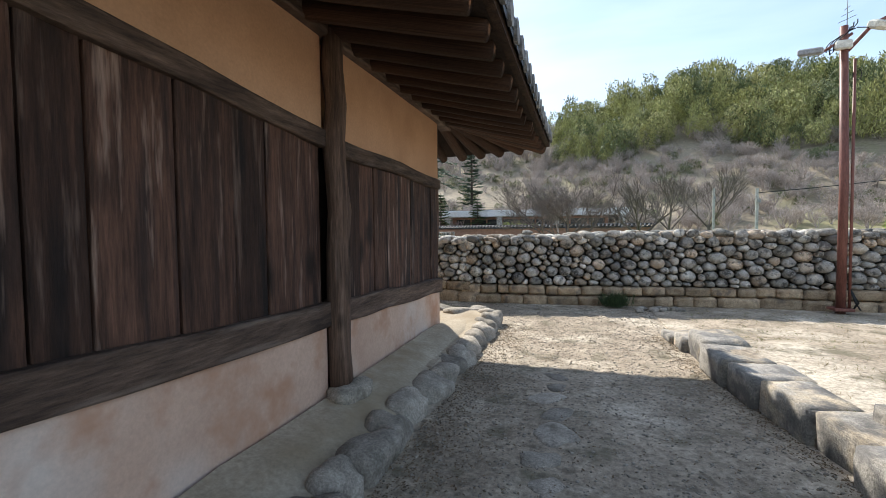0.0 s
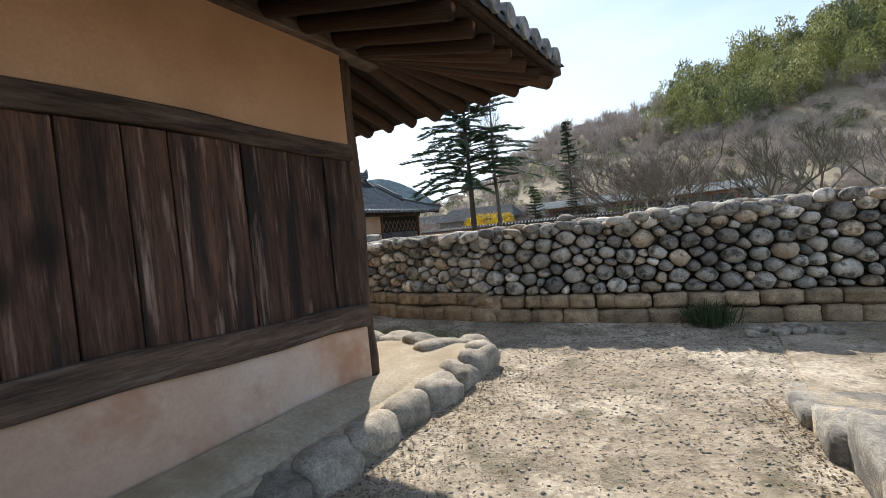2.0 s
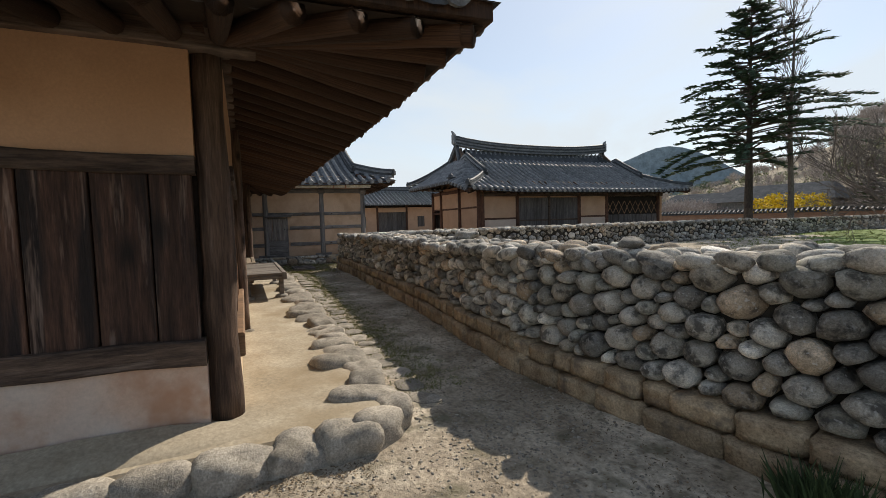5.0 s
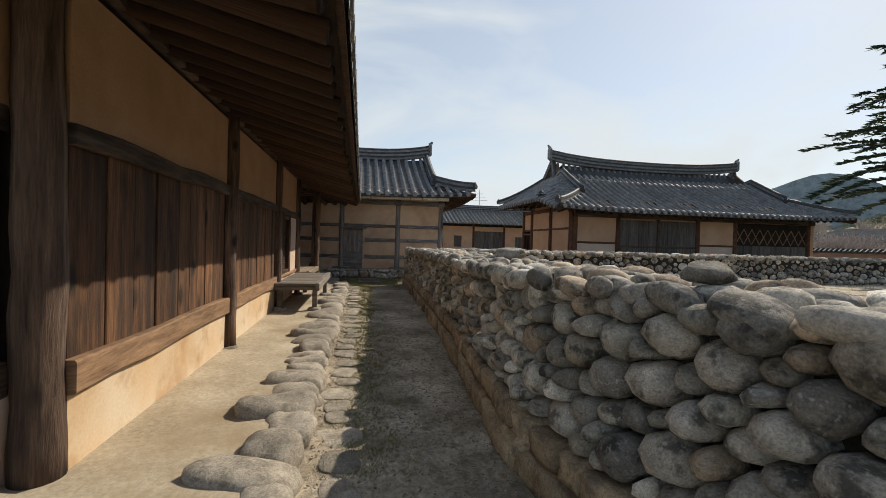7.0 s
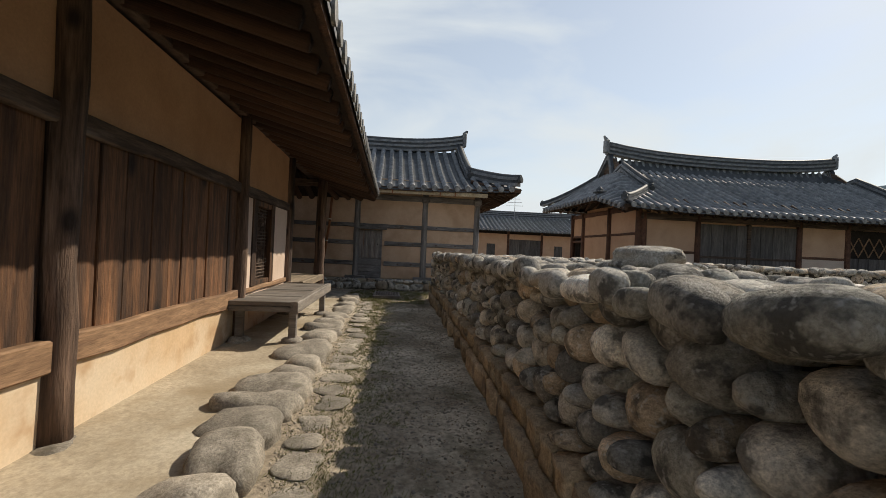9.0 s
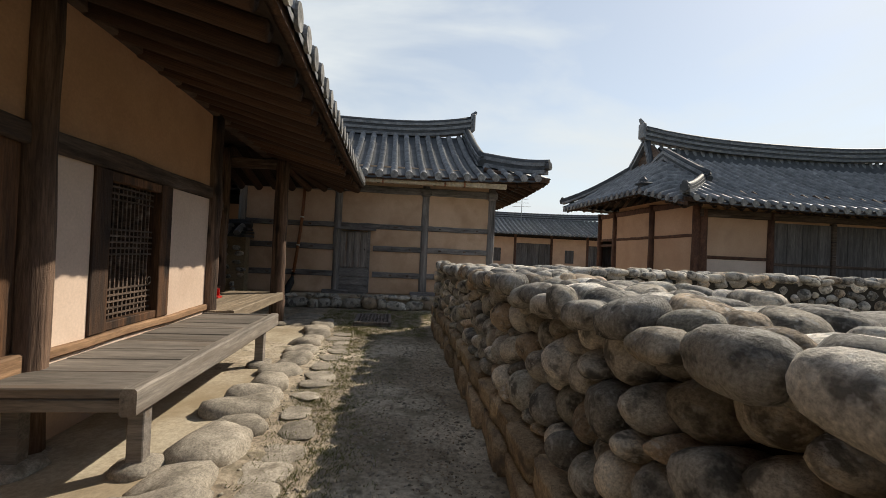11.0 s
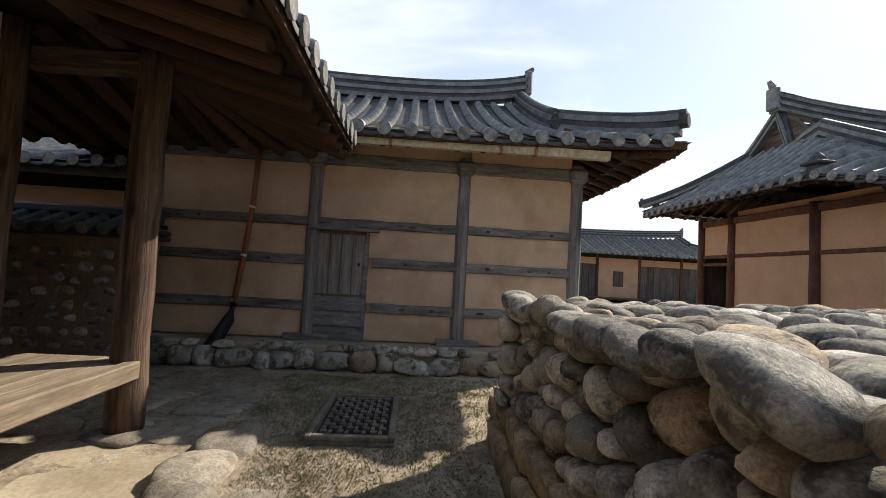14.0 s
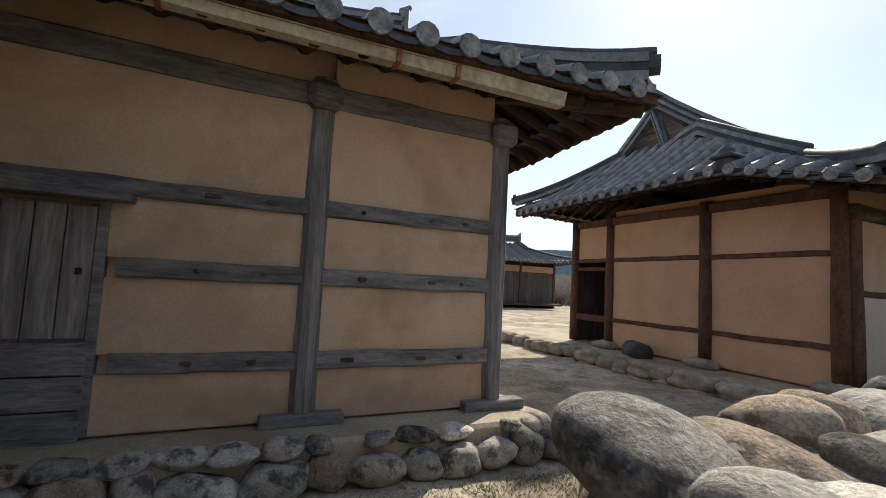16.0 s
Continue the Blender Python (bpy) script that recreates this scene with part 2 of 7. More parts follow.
M_RED_WOOD = surf("reddish_timber", (0.06, 0.028, 0.018), (0.15, 0.072, 0.045), 2.2, 0.8, 0.5, (4, 4, 2), grain=5, vary=0.2, dist=0.01)
M_GREY_BOARD_DARK = surf("dark_grey_board", (0.06, 0.052, 0.048), (0.17, 0.15, 0.138), 2.4, 0.85, 0.5, (6, 6, 0.5), grain=5, vary=0.2, dist=0.01)
M_CLAY = surf("wall_clay", (0.25, 0.185, 0.115), (0.36, 0.275, 0.18), 3, 0.95, 0.4, grain=12, vary=0.0)
M_BRICK = surf("reddish_clay", (0.27, 0.155, 0.105), (0.38, 0.235, 0.165), 2.5, 0.95, 0.3, grain=14, vary=0.0)

# ---- building helpers ----
def part(name, bm, material, parent=None, label="", smooth=False):
    me = bpy.data.meshes.new(name)
    bm.to_mesh(me)
    bm.free()
    me.materials.append(material)
    if smooth:
        me.shade_smooth()
    ob = new(name, me)
    if parent:
        ob.parent = parent
        ob.matrix_parent_inverse = parent.matrix_basis.inverted()
    if label:
        ob["label"] = label
    return ob


def share(name, mesh, m, parent):
    """One more object on a mesh that exists."""
    ob = new(name, mesh)
    ob.parent = parent
    ob.matrix_parent_inverse = parent.matrix_basis.inverted()
    ob.matrix_basis = m
    return ob


def thing(name, at, label, category, group="", kind=""):
    ob = new(name)
    ob.location = at
    ob.matrix_basis = Matrix.Translation(at)
    return tagged(ob, label, category, group, kind)


def box(bm, lo, hi, bevel=0.0, m=None):
    c = [(a + b) / 2 for a, b in zip(lo, hi)]
    s = [abs(b - a) for a, b in zip(lo, hi)]
    mat = Matrix.Translation(c) @ Matrix.Diagonal((*s, 1))
    r = bmesh.ops.create_cube(bm, size=1, matrix=(m @ mat) if m else mat)
    if bevel:
        es = list({e for v in r["verts"] for e in v.link_edges})
        bmesh.ops.bevel(bm, geom=es, offset=bevel, segments=1, affect="EDGES")
    return bm


def one_box(lo, hi, bevel=0.0):
    return box(bmesh.new(), lo, hi, bevel)


def tube(bm, pts, radii, seg=10, caps=True):
    """A round bar along points, with a radius at each."""
    rings = []
    for i, p in enumerate(pts):
        p = Vector(p)
        d = (Vector(pts[min(i + 1, len(pts) - 1)]) - Vector(pts[max(i - 1, 0)])).normalized()
        a = d.cross((0, 0, 1) if abs(d.z) < 0.9 else (0, 1, 0)).normalized()
        b = a.cross(d)
        rings.append([bm.verts.new(p + (a * math.cos(k * math.tau / seg) + b * math.sin(k * math.tau / seg)) * radii[i]) for k in range(seg)])
    for r0, r1 in zip(rings, rings[1:]):
        for k in range(seg):
            bm.faces.new((r0[k], r0[(k + 1) % seg], r1[(k + 1) % seg], r1[k]))
    if caps:
        bm.faces.new(rings[0])
        bm.faces.new(rings[-1][::-1])
    bmesh.ops.recalc_face_normals(bm, faces=bm.faces[:])
    return bm


def log_bm(p0, p1, r0, r1, rng, rings=8, wob=0.012, seg=12):
    p0, p1 = Vector(p0), Vector(p1)
    pts, rad = [], []
    for i in range(rings + 1):
        f = i / rings
        w = Vector((rng.uniform(-wob, wob), rng.uniform(-wob, wob), 0)) if 0 < i < rings else Vector()
        pts.append(p0.lerp(p1, f) + w)
        rad.append((r0 + (r1 - r0) * f) * rng.uniform(0.95, 1.05))
    return tube(bmesh.new(), pts, rad, seg)


def beam_bm(p0, p1, w, h, rng, wob=0.008, cuts=6, bevel=0.012):
    """A squared timber from p0 to p1 (along x or y), w across and h high, slightly crooked."""
    bm = bmesh.new()
    p0, p1 = Vector(p0), Vector(p1)
    side = (p1 - p0).normalized().cross((0, 0, 1)).normalized()
    rings = []
    for i in range(cuts + 1):
        c = p0.lerp(p1, i / cuts) + Vector((0, 0, rng.uniform(-wob, wob)))
        hh, ww = h * rng.uniform(0.95, 1.05) / 2, w / 2
        b = bevel
        prof = [(-ww + b, -hh), (ww - b, -hh), (ww, -hh + b), (ww, hh - b), (ww - b, hh), (-ww + b, hh), (-ww, hh - b), (-ww, -hh + b)]
        rings.append([bm.verts.new(c + side * u + Vector((0, 0, v))) for u, v in prof])
    for r0, r1 in zip(rings, rings[1:]):
        for k in range(8):
            bm.faces.new((r0[k], r0[(k + 1) % 8], r1[(k + 1) % 8], r1[k]))
    bm.faces.new(rings[0])
    bm.faces.new(rings[-1][::-1])
    bmesh.ops.recalc_face_normals(bm, faces=bm.faces[:])
    return bm


def stone_mesh(name, rng, material, sub=2, flat=3.2, rough=0.10):
    """A worn boulder that fills about a unit cube."""
    bm = bmesh.new()
    bmesh.ops.create_icosphere(bm, subdivisions=sub, radius=1)
    off = Vector((rng.uniform(0, 90), rng.uniform(0, 90), rng.uniform(0, 90)))
    for v in bm.verts:
        p = v.co
        k = (abs(p.x) ** flat + abs(p.y) ** flat + abs(p.z) ** flat) ** (-1 / flat)
        q = p * k
        v.co = q * (0.5 + rough * noise.noise(p * 1.1 + off) + 0.25 * rough * noise.noise(p * 3 + off))
    me = bpy.data.meshes.new(name)
    bm.to_mesh(me)
    bm.free()
    me.materials.append(material)
    me.shade_smooth()
    return me


def fit_stone(w, d, h, c, rng, tilt=8, turn=0):
    return pose(*c, rng.uniform(-4, 4), rng.uniform(-tilt, tilt), turn + rng.uniform(-6, 6)) @ Matrix.Diagonal((w, d, h, 1))


def slab_mesh(name, rng, material, edge=0.05, wob=0.035):
    """A squared, worn block that fills about a unit cube."""
    bm = bmesh.new()
    bmesh.ops.create_cube(bm, size=1)
    bmesh.ops.bevel(bm, geom=bm.edges[:], offset=edge, segments=2, affect="EDGES")
    bmesh.ops.subdivide_edges(bm, edges=[e for e in bm.edges if e.calc_length() > 0.4], cuts=3, use_grid_fill=True)
    off = Vector((rng.uniform(0, 90), rng.uniform(0, 90), rng.uniform(0, 90)))
    for v in bm.verts:
        v.co += v.co.normalized() * (wob * 1.6 * noise.noise(v.co * 1.7 + off) + wob * noise.noise(v.co * 5 + off))
    me = bpy.data.meshes.new(name)
    bm.to_mesh(me)
    bm.free()
    me.materials.append(material)
    me.shade_smooth()
    return me


class Joined:
    """Gathers many pieces into one mesh."""

    def __init__(self):
        self.v, self.f, self.n = [], [], 0

    def add(self, mesh, m):
        a = np.empty(len(mesh.vertices) * 3)
        mesh.vertices.foreach_get("co", a)
        a = a.reshape(-1, 3)
        mm = np.array(m)
        self.v.append(a @ mm[:3, :3].T + mm[:3, 3])
        self.f.extend(tuple(i + self.n for i in p.vertices) for p in mesh.polygons)
        self.n += len(a)

    def done(self, name, material, parent=None, smooth=True, kind="stuff"):
        me = bpy.data.meshes.new(name)
        me.from_pydata(np.concatenate(self.v).tolist() if self.v else [], [], self.f)
        me.materials.append(material)
        if smooth:
            me.shade_smooth()
        ob = new(name, me)
        if parent:
            ob.parent = parent
            ob.matrix_parent_inverse = parent.matrix_basis.inverted()
        ob["kind"] = kind
        return ob


# ---- tiled roofs ----
class Roof:
    """A hip-and-gable tile roof over eaves x0..x1, y0..y1, with its ridge along y (or along x when swapped)."""

    def __init__(self, x0, x1, y0, y1, ze, zr, gable, lift=0.25, swap=False, sag=0.15, xc=None, ze1=None, hip_h=0.15, hip_end=0.03):
        self.hip_h, self.hip_end = hip_h, hip_end
        self.e = (x0, x1, y0, y1)
        self.ze, self.zr, self.g, self.lift, self.swap, self.sag = ze, zr, gable, lift, swap, sag
        self.xc = (x0 + x1) / 2 if xc is None else xc
        self.half, self.half1 = self.xc - x0, x1 - self.xc
        self.ze1 = ze if ze1 is None else ze1

    def side(self, d, s=0):
        half, ze = (self.half, self.ze) if s == 0 else (self.half1, self.ze1)
        u = min(max(d / half, 0), 1)
        return ze + (self.zr - ze) * (0.72 * u + 0.28 * u * u)

    def z(self, x, y, main):
        x0, x1, y0, y1 = self.e
        dx, dy = min(x - x0, x1 - x), min(y - y0, y1 - y)
        d = dx if main else dy
        s = 1 if x > self.xc else 0
        a, ln = (dy, (y1 - y0) / 2) if main else (dx, (x1 - x0) / 2)
        c = max(0.0, 1 - a / min(ln, 4.0))
        k = self.sag * (abs(y - (y0 + y1) / 2) / ((y1 - y0) / 2)) ** 2 if main else self.sag
        if not main and self.ze1 != self.ze:
            base = self.ze if x < x1 - 1.9 else self.ze + (self.ze1 - self.ze) * (x - x1 + 1.9) / 1.9
            h = base + (self.side(d) - self.ze) * (1 if x < x1 - 1.9 else 0.75) + k * min(1, d / self.half)
            return h if x < self.xc else min(h, self.side(x1 - x, 1) + 0.03)
        return self.side(d, s) + self.lift * c ** 2.2 * max(0, 1 - d / self.half) + k * min(1, d / self.half)

    def at(self, s, d, y, dz=0.0):
        """A point d in from the eave of side s."""
        x = self.e[0] + d if s == 0 else self.e[1] - d - 1e-6
        return self.place(x, y, self.z(x, y, True) + dz)

    def place(self, x, y, z):
        return Vector((y, x, z)) if self.swap else Vector((x, y, z))

    def rows(self, spacing):
        """Centre lines of the tile rows: (points from eave to top)."""
        x0, x1, y0, y1 = self.e
        out = []
        ny = round((y1 - y0) / spacing)
        for i in range(ny + 1):
            y = y0 + (y1 - y0) * i / ny
            dy = min(y - y0, y1 - y)
            for s in (0, 1):
                reach = (self.half if s == 0 else self.half1) if dy >= self.g else dy
                if reach < 0.25:
                    continue
                ds = np.linspace(0, reach, max(3, int(reach / 0.3)))
                out.append(([self.at(s, d, y) for d in ds], ("main", s)))
        nx = round((x1 - x0) / spacing)
        for i in range(nx + 1):
            x = x0 + (x1 - x0) * i / nx
            dx = min(x - x0, x1 - x)
            reach = min(self.g + 0.05, dx)
            if reach < 0.25:
                continue
            for s in (0, 1):
                ds = np.linspace(0, reach, max(3, int(reach / 0.3)))
                out.append(([self.place(x, y0 + d if s == 0 else y1 - d, self.z(x, y0 + d, False)) for d in ds], ("hip", s)))
        return out

    def build(self, parent, spacing, rad, end_material, near=None, gable_material=None, label=""):
        """Tile rows, channels, ridges and eave ends. near(point): rows whose eave ends stay single pieces."""
        x0, x1, y0, y1 = self.e
        roof = part("roof", self.sheet(), M_TILE_BLUE, parent, label)
        rows = self.rows(spacing)
        bm = bmesh.new()
        seg = 6
        single = near is not None
        disc = bmesh.new()
        tube(disc, [(0, 0, 0), (0, 0.03, 0)], [1, 0.96], 12)
        disc_me = bpy.data.meshes.new("eave_tile")
        disc.to_mesh(disc_me)
        disc.free()
        disc_me.materials.append(end_material)
        far = Joined()
        for pts, sort in rows:
            deep = 0.22 if self.ze1 != self.ze and sort[0] == "hip" else 0.0
            d = (pts[1] - pts[0])
            side = Vector((-d.y, d.x, 0)).normalized()
            prev = None
            for i, p in enumerate(pts):
                for r in ((rad,) if i == 0 else (rad * 0.86, rad)):
                    if i == len(pts) - 1 and r == rad:
                        continue
                    ring = [bm.verts.new(p + side * math.cos(math.pi * k / seg) * r + Vector((0, 0, math.sin(math.pi * k / seg) * r * 1.05 + 0.015))) for k in range(seg + 1)]
                    if deep:
                        low = Vector((0, 0, -deep * min(1, i)))
                        ring = [bm.verts.new(ring[0].co + low)] + ring + [bm.verts.new(ring[-1].co + low)]
                    if prev:
                        for k in range(len(ring) - 1):
                            bm.faces.new((prev[k], prev[k + 1], ring[k + 1], ring[k]))
                    prev = ring
            if single:
                bmesh.ops.recalc_face_normals(bm, faces=bm.faces[:])
                part("cover_tile", bm, M_TILE, roof, smooth=True)
                bm = bmesh.new()
            ang = math.degrees(math.atan2(d.y, d.x)) - 90
            m = pose(*(pts[0] - d.normalized() * 0.02 + Vector((0, 0, 0.015))), 0, 0, ang) @ Matrix.Diagonal((rad * 1.03, 1, rad * 1.03, 1))
            if near and near(pts[0]):
                share("eave_tile", disc_me, m, roof)
            else:
                far.add(disc_me, m)
        if not single:
            bmesh.ops.recalc_face_normals(bm, faces=bm.faces[:])
            part("tile_rest", bm, M_TILE, roof, "rows of half-round clay tiles", smooth=True)["kind"] = "stuff"
        if far.n:
            far.done("eave_tile_rest", end_material, roof, False)
        self.drips(roof, rows, rad, spacing)
        self.ridges(roof, rad, gable_material)
        return roof

    def sheet(self):
        bm = bmesh.new()
        x0, x1, y0, y1 = self.e
        n = 10

        def strip(f, flip=False):
            grid = [[bm.verts.new(f(i / 24, j / n)) for j in range(n + 1)] for i in range(25)]
            for i in range(24):
                for j in range(n):
                    bm.faces.new((grid[i][j], grid[i + 1][j], grid[i + 1][j + 1], grid[i][j + 1]))

        for s in (0, 1):
            def f(a, b, s=s):
                y = y0 + (y1 - y0) * a
                dy = min(y - y0, y1 - y)
                reach = (self.half if s == 0 else self.half1) if dy >= self.g else dy
                return self.at(s, reach * b, y, -0.01)
            strip(f)

            def h(a, b, s=s):
                x = x0 + (x1 - x0) * a
                reach = min(self.g + 0.05, x - x0, x1 - x)
                d = reach * b
                return self.place(x, y0 + d if s == 0 else y1 - d, self.z(x, y0 + d, False) - 0.01)
            strip(h)
        return bm

    def drips(self, roof, rows, rad, spacing):
        """The hollow tiles' lips that hang between the round ends."""
        j = Joined()
        lip = bmesh.new()
        a = [lip.verts.new((math.cos(math.pi * k / 6), 0, -math.sin(math.pi * k / 6) * 0.55)) for k in range(7)]
        b = [lip.verts.new((math.cos(math.pi * k / 6), 0.02, -math.sin(math.pi * k / 6) * 0.55 - 0.35)) for k in range(7)]
        c = [lip.verts.new((math.cos(math.pi * k / 6), 3.0, -math.sin(math.pi * k / 6) * 0.55)) for k in range(7)]
        for k in range(6):
            lip.faces.new((a[k], a[k + 1], b[k + 1], b[k]))
            lip.faces.new((a[k], c[k], c[k + 1], a[k + 1]))
        me = bpy.data.meshes.new("lip")
        lip.to_mesh(me)
        lip.free()
        groups = {}
        for pts, key in rows:
            groups.setdefault(key, []).append(pts)
        for key, items in groups.items():
            for p, q in zip(items, items[1:]):
                d = p[1] - p[0]
                if (p[0] - q[0]).length > spacing * 1.6:
                    continue
                ang = math.degrees(math.atan2(d.y, d.x)) - 90
                w = spacing / 2
                j.add(me, pose(*((p[0] + q[0]) / 2 + Vector((0, 0, 0.03))), 0, 0, ang) @ Matrix.Diagonal((w, w, w * 0.8, 1)))
        j.done("hollow_tile", M_TILE_BLUE, roof)
        bpy.data.meshes.remove(me)

    def ridge_bar(self, roof, pts, w, h, name):
        """A stacked ridge: layered courses with a round cap on top."""
        layers = max(2, int(h / 0.07))
        for k in range(layers):
            bm = bmesh.new()
            ww = w * (1.0 if k % 2 == 0 else 0.86) / 2
            zb, zt = h * k / layers - 0.04, h * (k + 1) / layers - 0.04
            rings = []
            for i, p in enumerate(pts):
                d = pts[min(i + 1, len(pts) - 1)] - pts[max(i - 1, 0)]
                s = Vector((-d.y, d.x, 0)).normalized()
                rings.append([bm.verts.new(p + s * u + Vector((0, 0, v))) for u, v in ((-ww, zb), (ww, zb), (ww, zt), (-ww, zt))])
            for r0, r1 in zip(rings, rings[1:]):
                for q in range(4):
                    bm.faces.new((r0[q], r0[(q + 1) % 4], r1[(q + 1) % 4], r1[q]))
            bm.faces.new(rings[0])
            bm.faces.new(rings[-1][::-1])
            bmesh.ops.recalc_face_normals(bm, faces=bm.faces[:])
            part(name + "_course", bm, M_TILE_BLUE if k % 2 else M_TILE, roof)
        up = Vector((0, 0, h - 0.03))
        part(name + "_cap", tube(bmesh.new(), [p + up for p in pts], [w * 0.36] * len(pts), 8), M_TILE_BLUE, roof, smooth=True)

    def ridges(self, roof, rad, gable_material):
        x0, x1, y0, y1 = self.e
        n = 14
        ya, yb = y0 + self.g, y1 - self.g
        top = [self.place(self.xc, ya - 0.15 + (yb - ya + 0.3) * i / n, self.z(self.xc, ya + (yb - ya) * i / n, True) + 0.22 * abs(2 * i / n - 1) ** 3) for i in range(n + 1)]
        self.ridge_bar(roof, top, 0.30, 0.40, "main_ridge")
        for end, p in ((0, top[0]), (1, top[-1])):
            bm = bmesh.new()
            d = (top[1] - top[0]).normalized() * (-1 if end == 0 else 1)
            box(bm, (-0.15, -0.05, 0.0), (0.15, 0.10, 0.52), 0.03, Matrix.Translation(p) @ pose(0, 0, 0, 0, 0, math.degrees(math.atan2(d.y, d.x)) - 90))
            tube(bm, [p + d * 0.02 + Vector((0, 0, 0.5)), p + d * 0.14 + Vector((0, 0, 0.66))], [0.09, 0.04], 8)
            part("ridge_end_tile", bm, M_TILE, roof)
        for yy, ys in ((ya, y0), (yb, y1)):
            for s in (0, 1):
                xa = x0 if s == 0 else x1
                sg = 1 if s == 0 else -1
                down = []
                for i in range(9):
                    half = self.half if s == 0 else self.half1
                    d = half + (self.g * 0.92 - half) * i / 8
                    down.append(self.at(s, d, yy, 0.05))
                self.ridge_bar(roof, down, 0.24, 0.26, "descending_ridge")
                hip = []
                for i in range(9):
                    d = self.g * (1 - i / 8) + self.hip_end * i / 8
                    hip.append(self.place(xa + sg * d, ys + (d if yy == ya else -d), self.z(xa + sg * (d + 1e-6), y0 + d, True) + 0.05 + (0.07 * (i / 8) ** 4)))
                self.ridge_bar(roof, hip, 0.22, self.hip_h, "hip_ridge")
                for p, q in ((down[-1], down[-2]), (hip[-1] + Vector((0, 0, max(0, self.hip_h - 0.2))), hip[-2] + Vector((0, 0, max(0, self.hip_h - 0.2))))):
                    bm = bmesh.new()
                    d = (p - q).normalized()
                    tube(bm, [p + Vector((0, 0, 0.08)), p + d * 0.10 + Vector((0, 0, 0.09))], [0.095, 0.095], 10)
                    tube(bm, [p + Vector((0, 0, 0.18)), p + d * 0.07 + Vector((0, 0, 0.19))], [0.07, 0.06], 8)
                    part("ridge_end_tile", bm, M_TILE_BLUE, roof)
            bm = bmesh.new()
            zb = self.side(self.g) - 0.25
            inset = 0.02 if yy == ya else -0.02
            d1 = next((q for q in np.linspace(0, self.half1, 60) if self.side(q, 1) >= zb), self.g)
            a = [bm.verts.new(self.place(x, yy + inset, z)) for x, z in ((x0 + self.g, zb), (x1 - max(d1, self.g), zb), (self.xc + 0.3, self.zr), (self.xc, self.zr + 0.15), (self.xc - 0.3, self.zr))]
            bm.faces.new(a)
            ext = bmesh.ops.extrude_face_region(bm, geom=bm.faces[:])
            dv = self.place(0, 0.08 if yy == ya else -0.08, 0)
            bmesh.ops.translate(bm, vec=dv, verts=[v for v in ext["geom"] if isinstance(v, bmesh.types.BMVert)])
            bmesh.ops.recalc_face_normals(bm, faces=bm.faces[:])
            part("gable", bm, gable_material or M_PLASTER, roof)


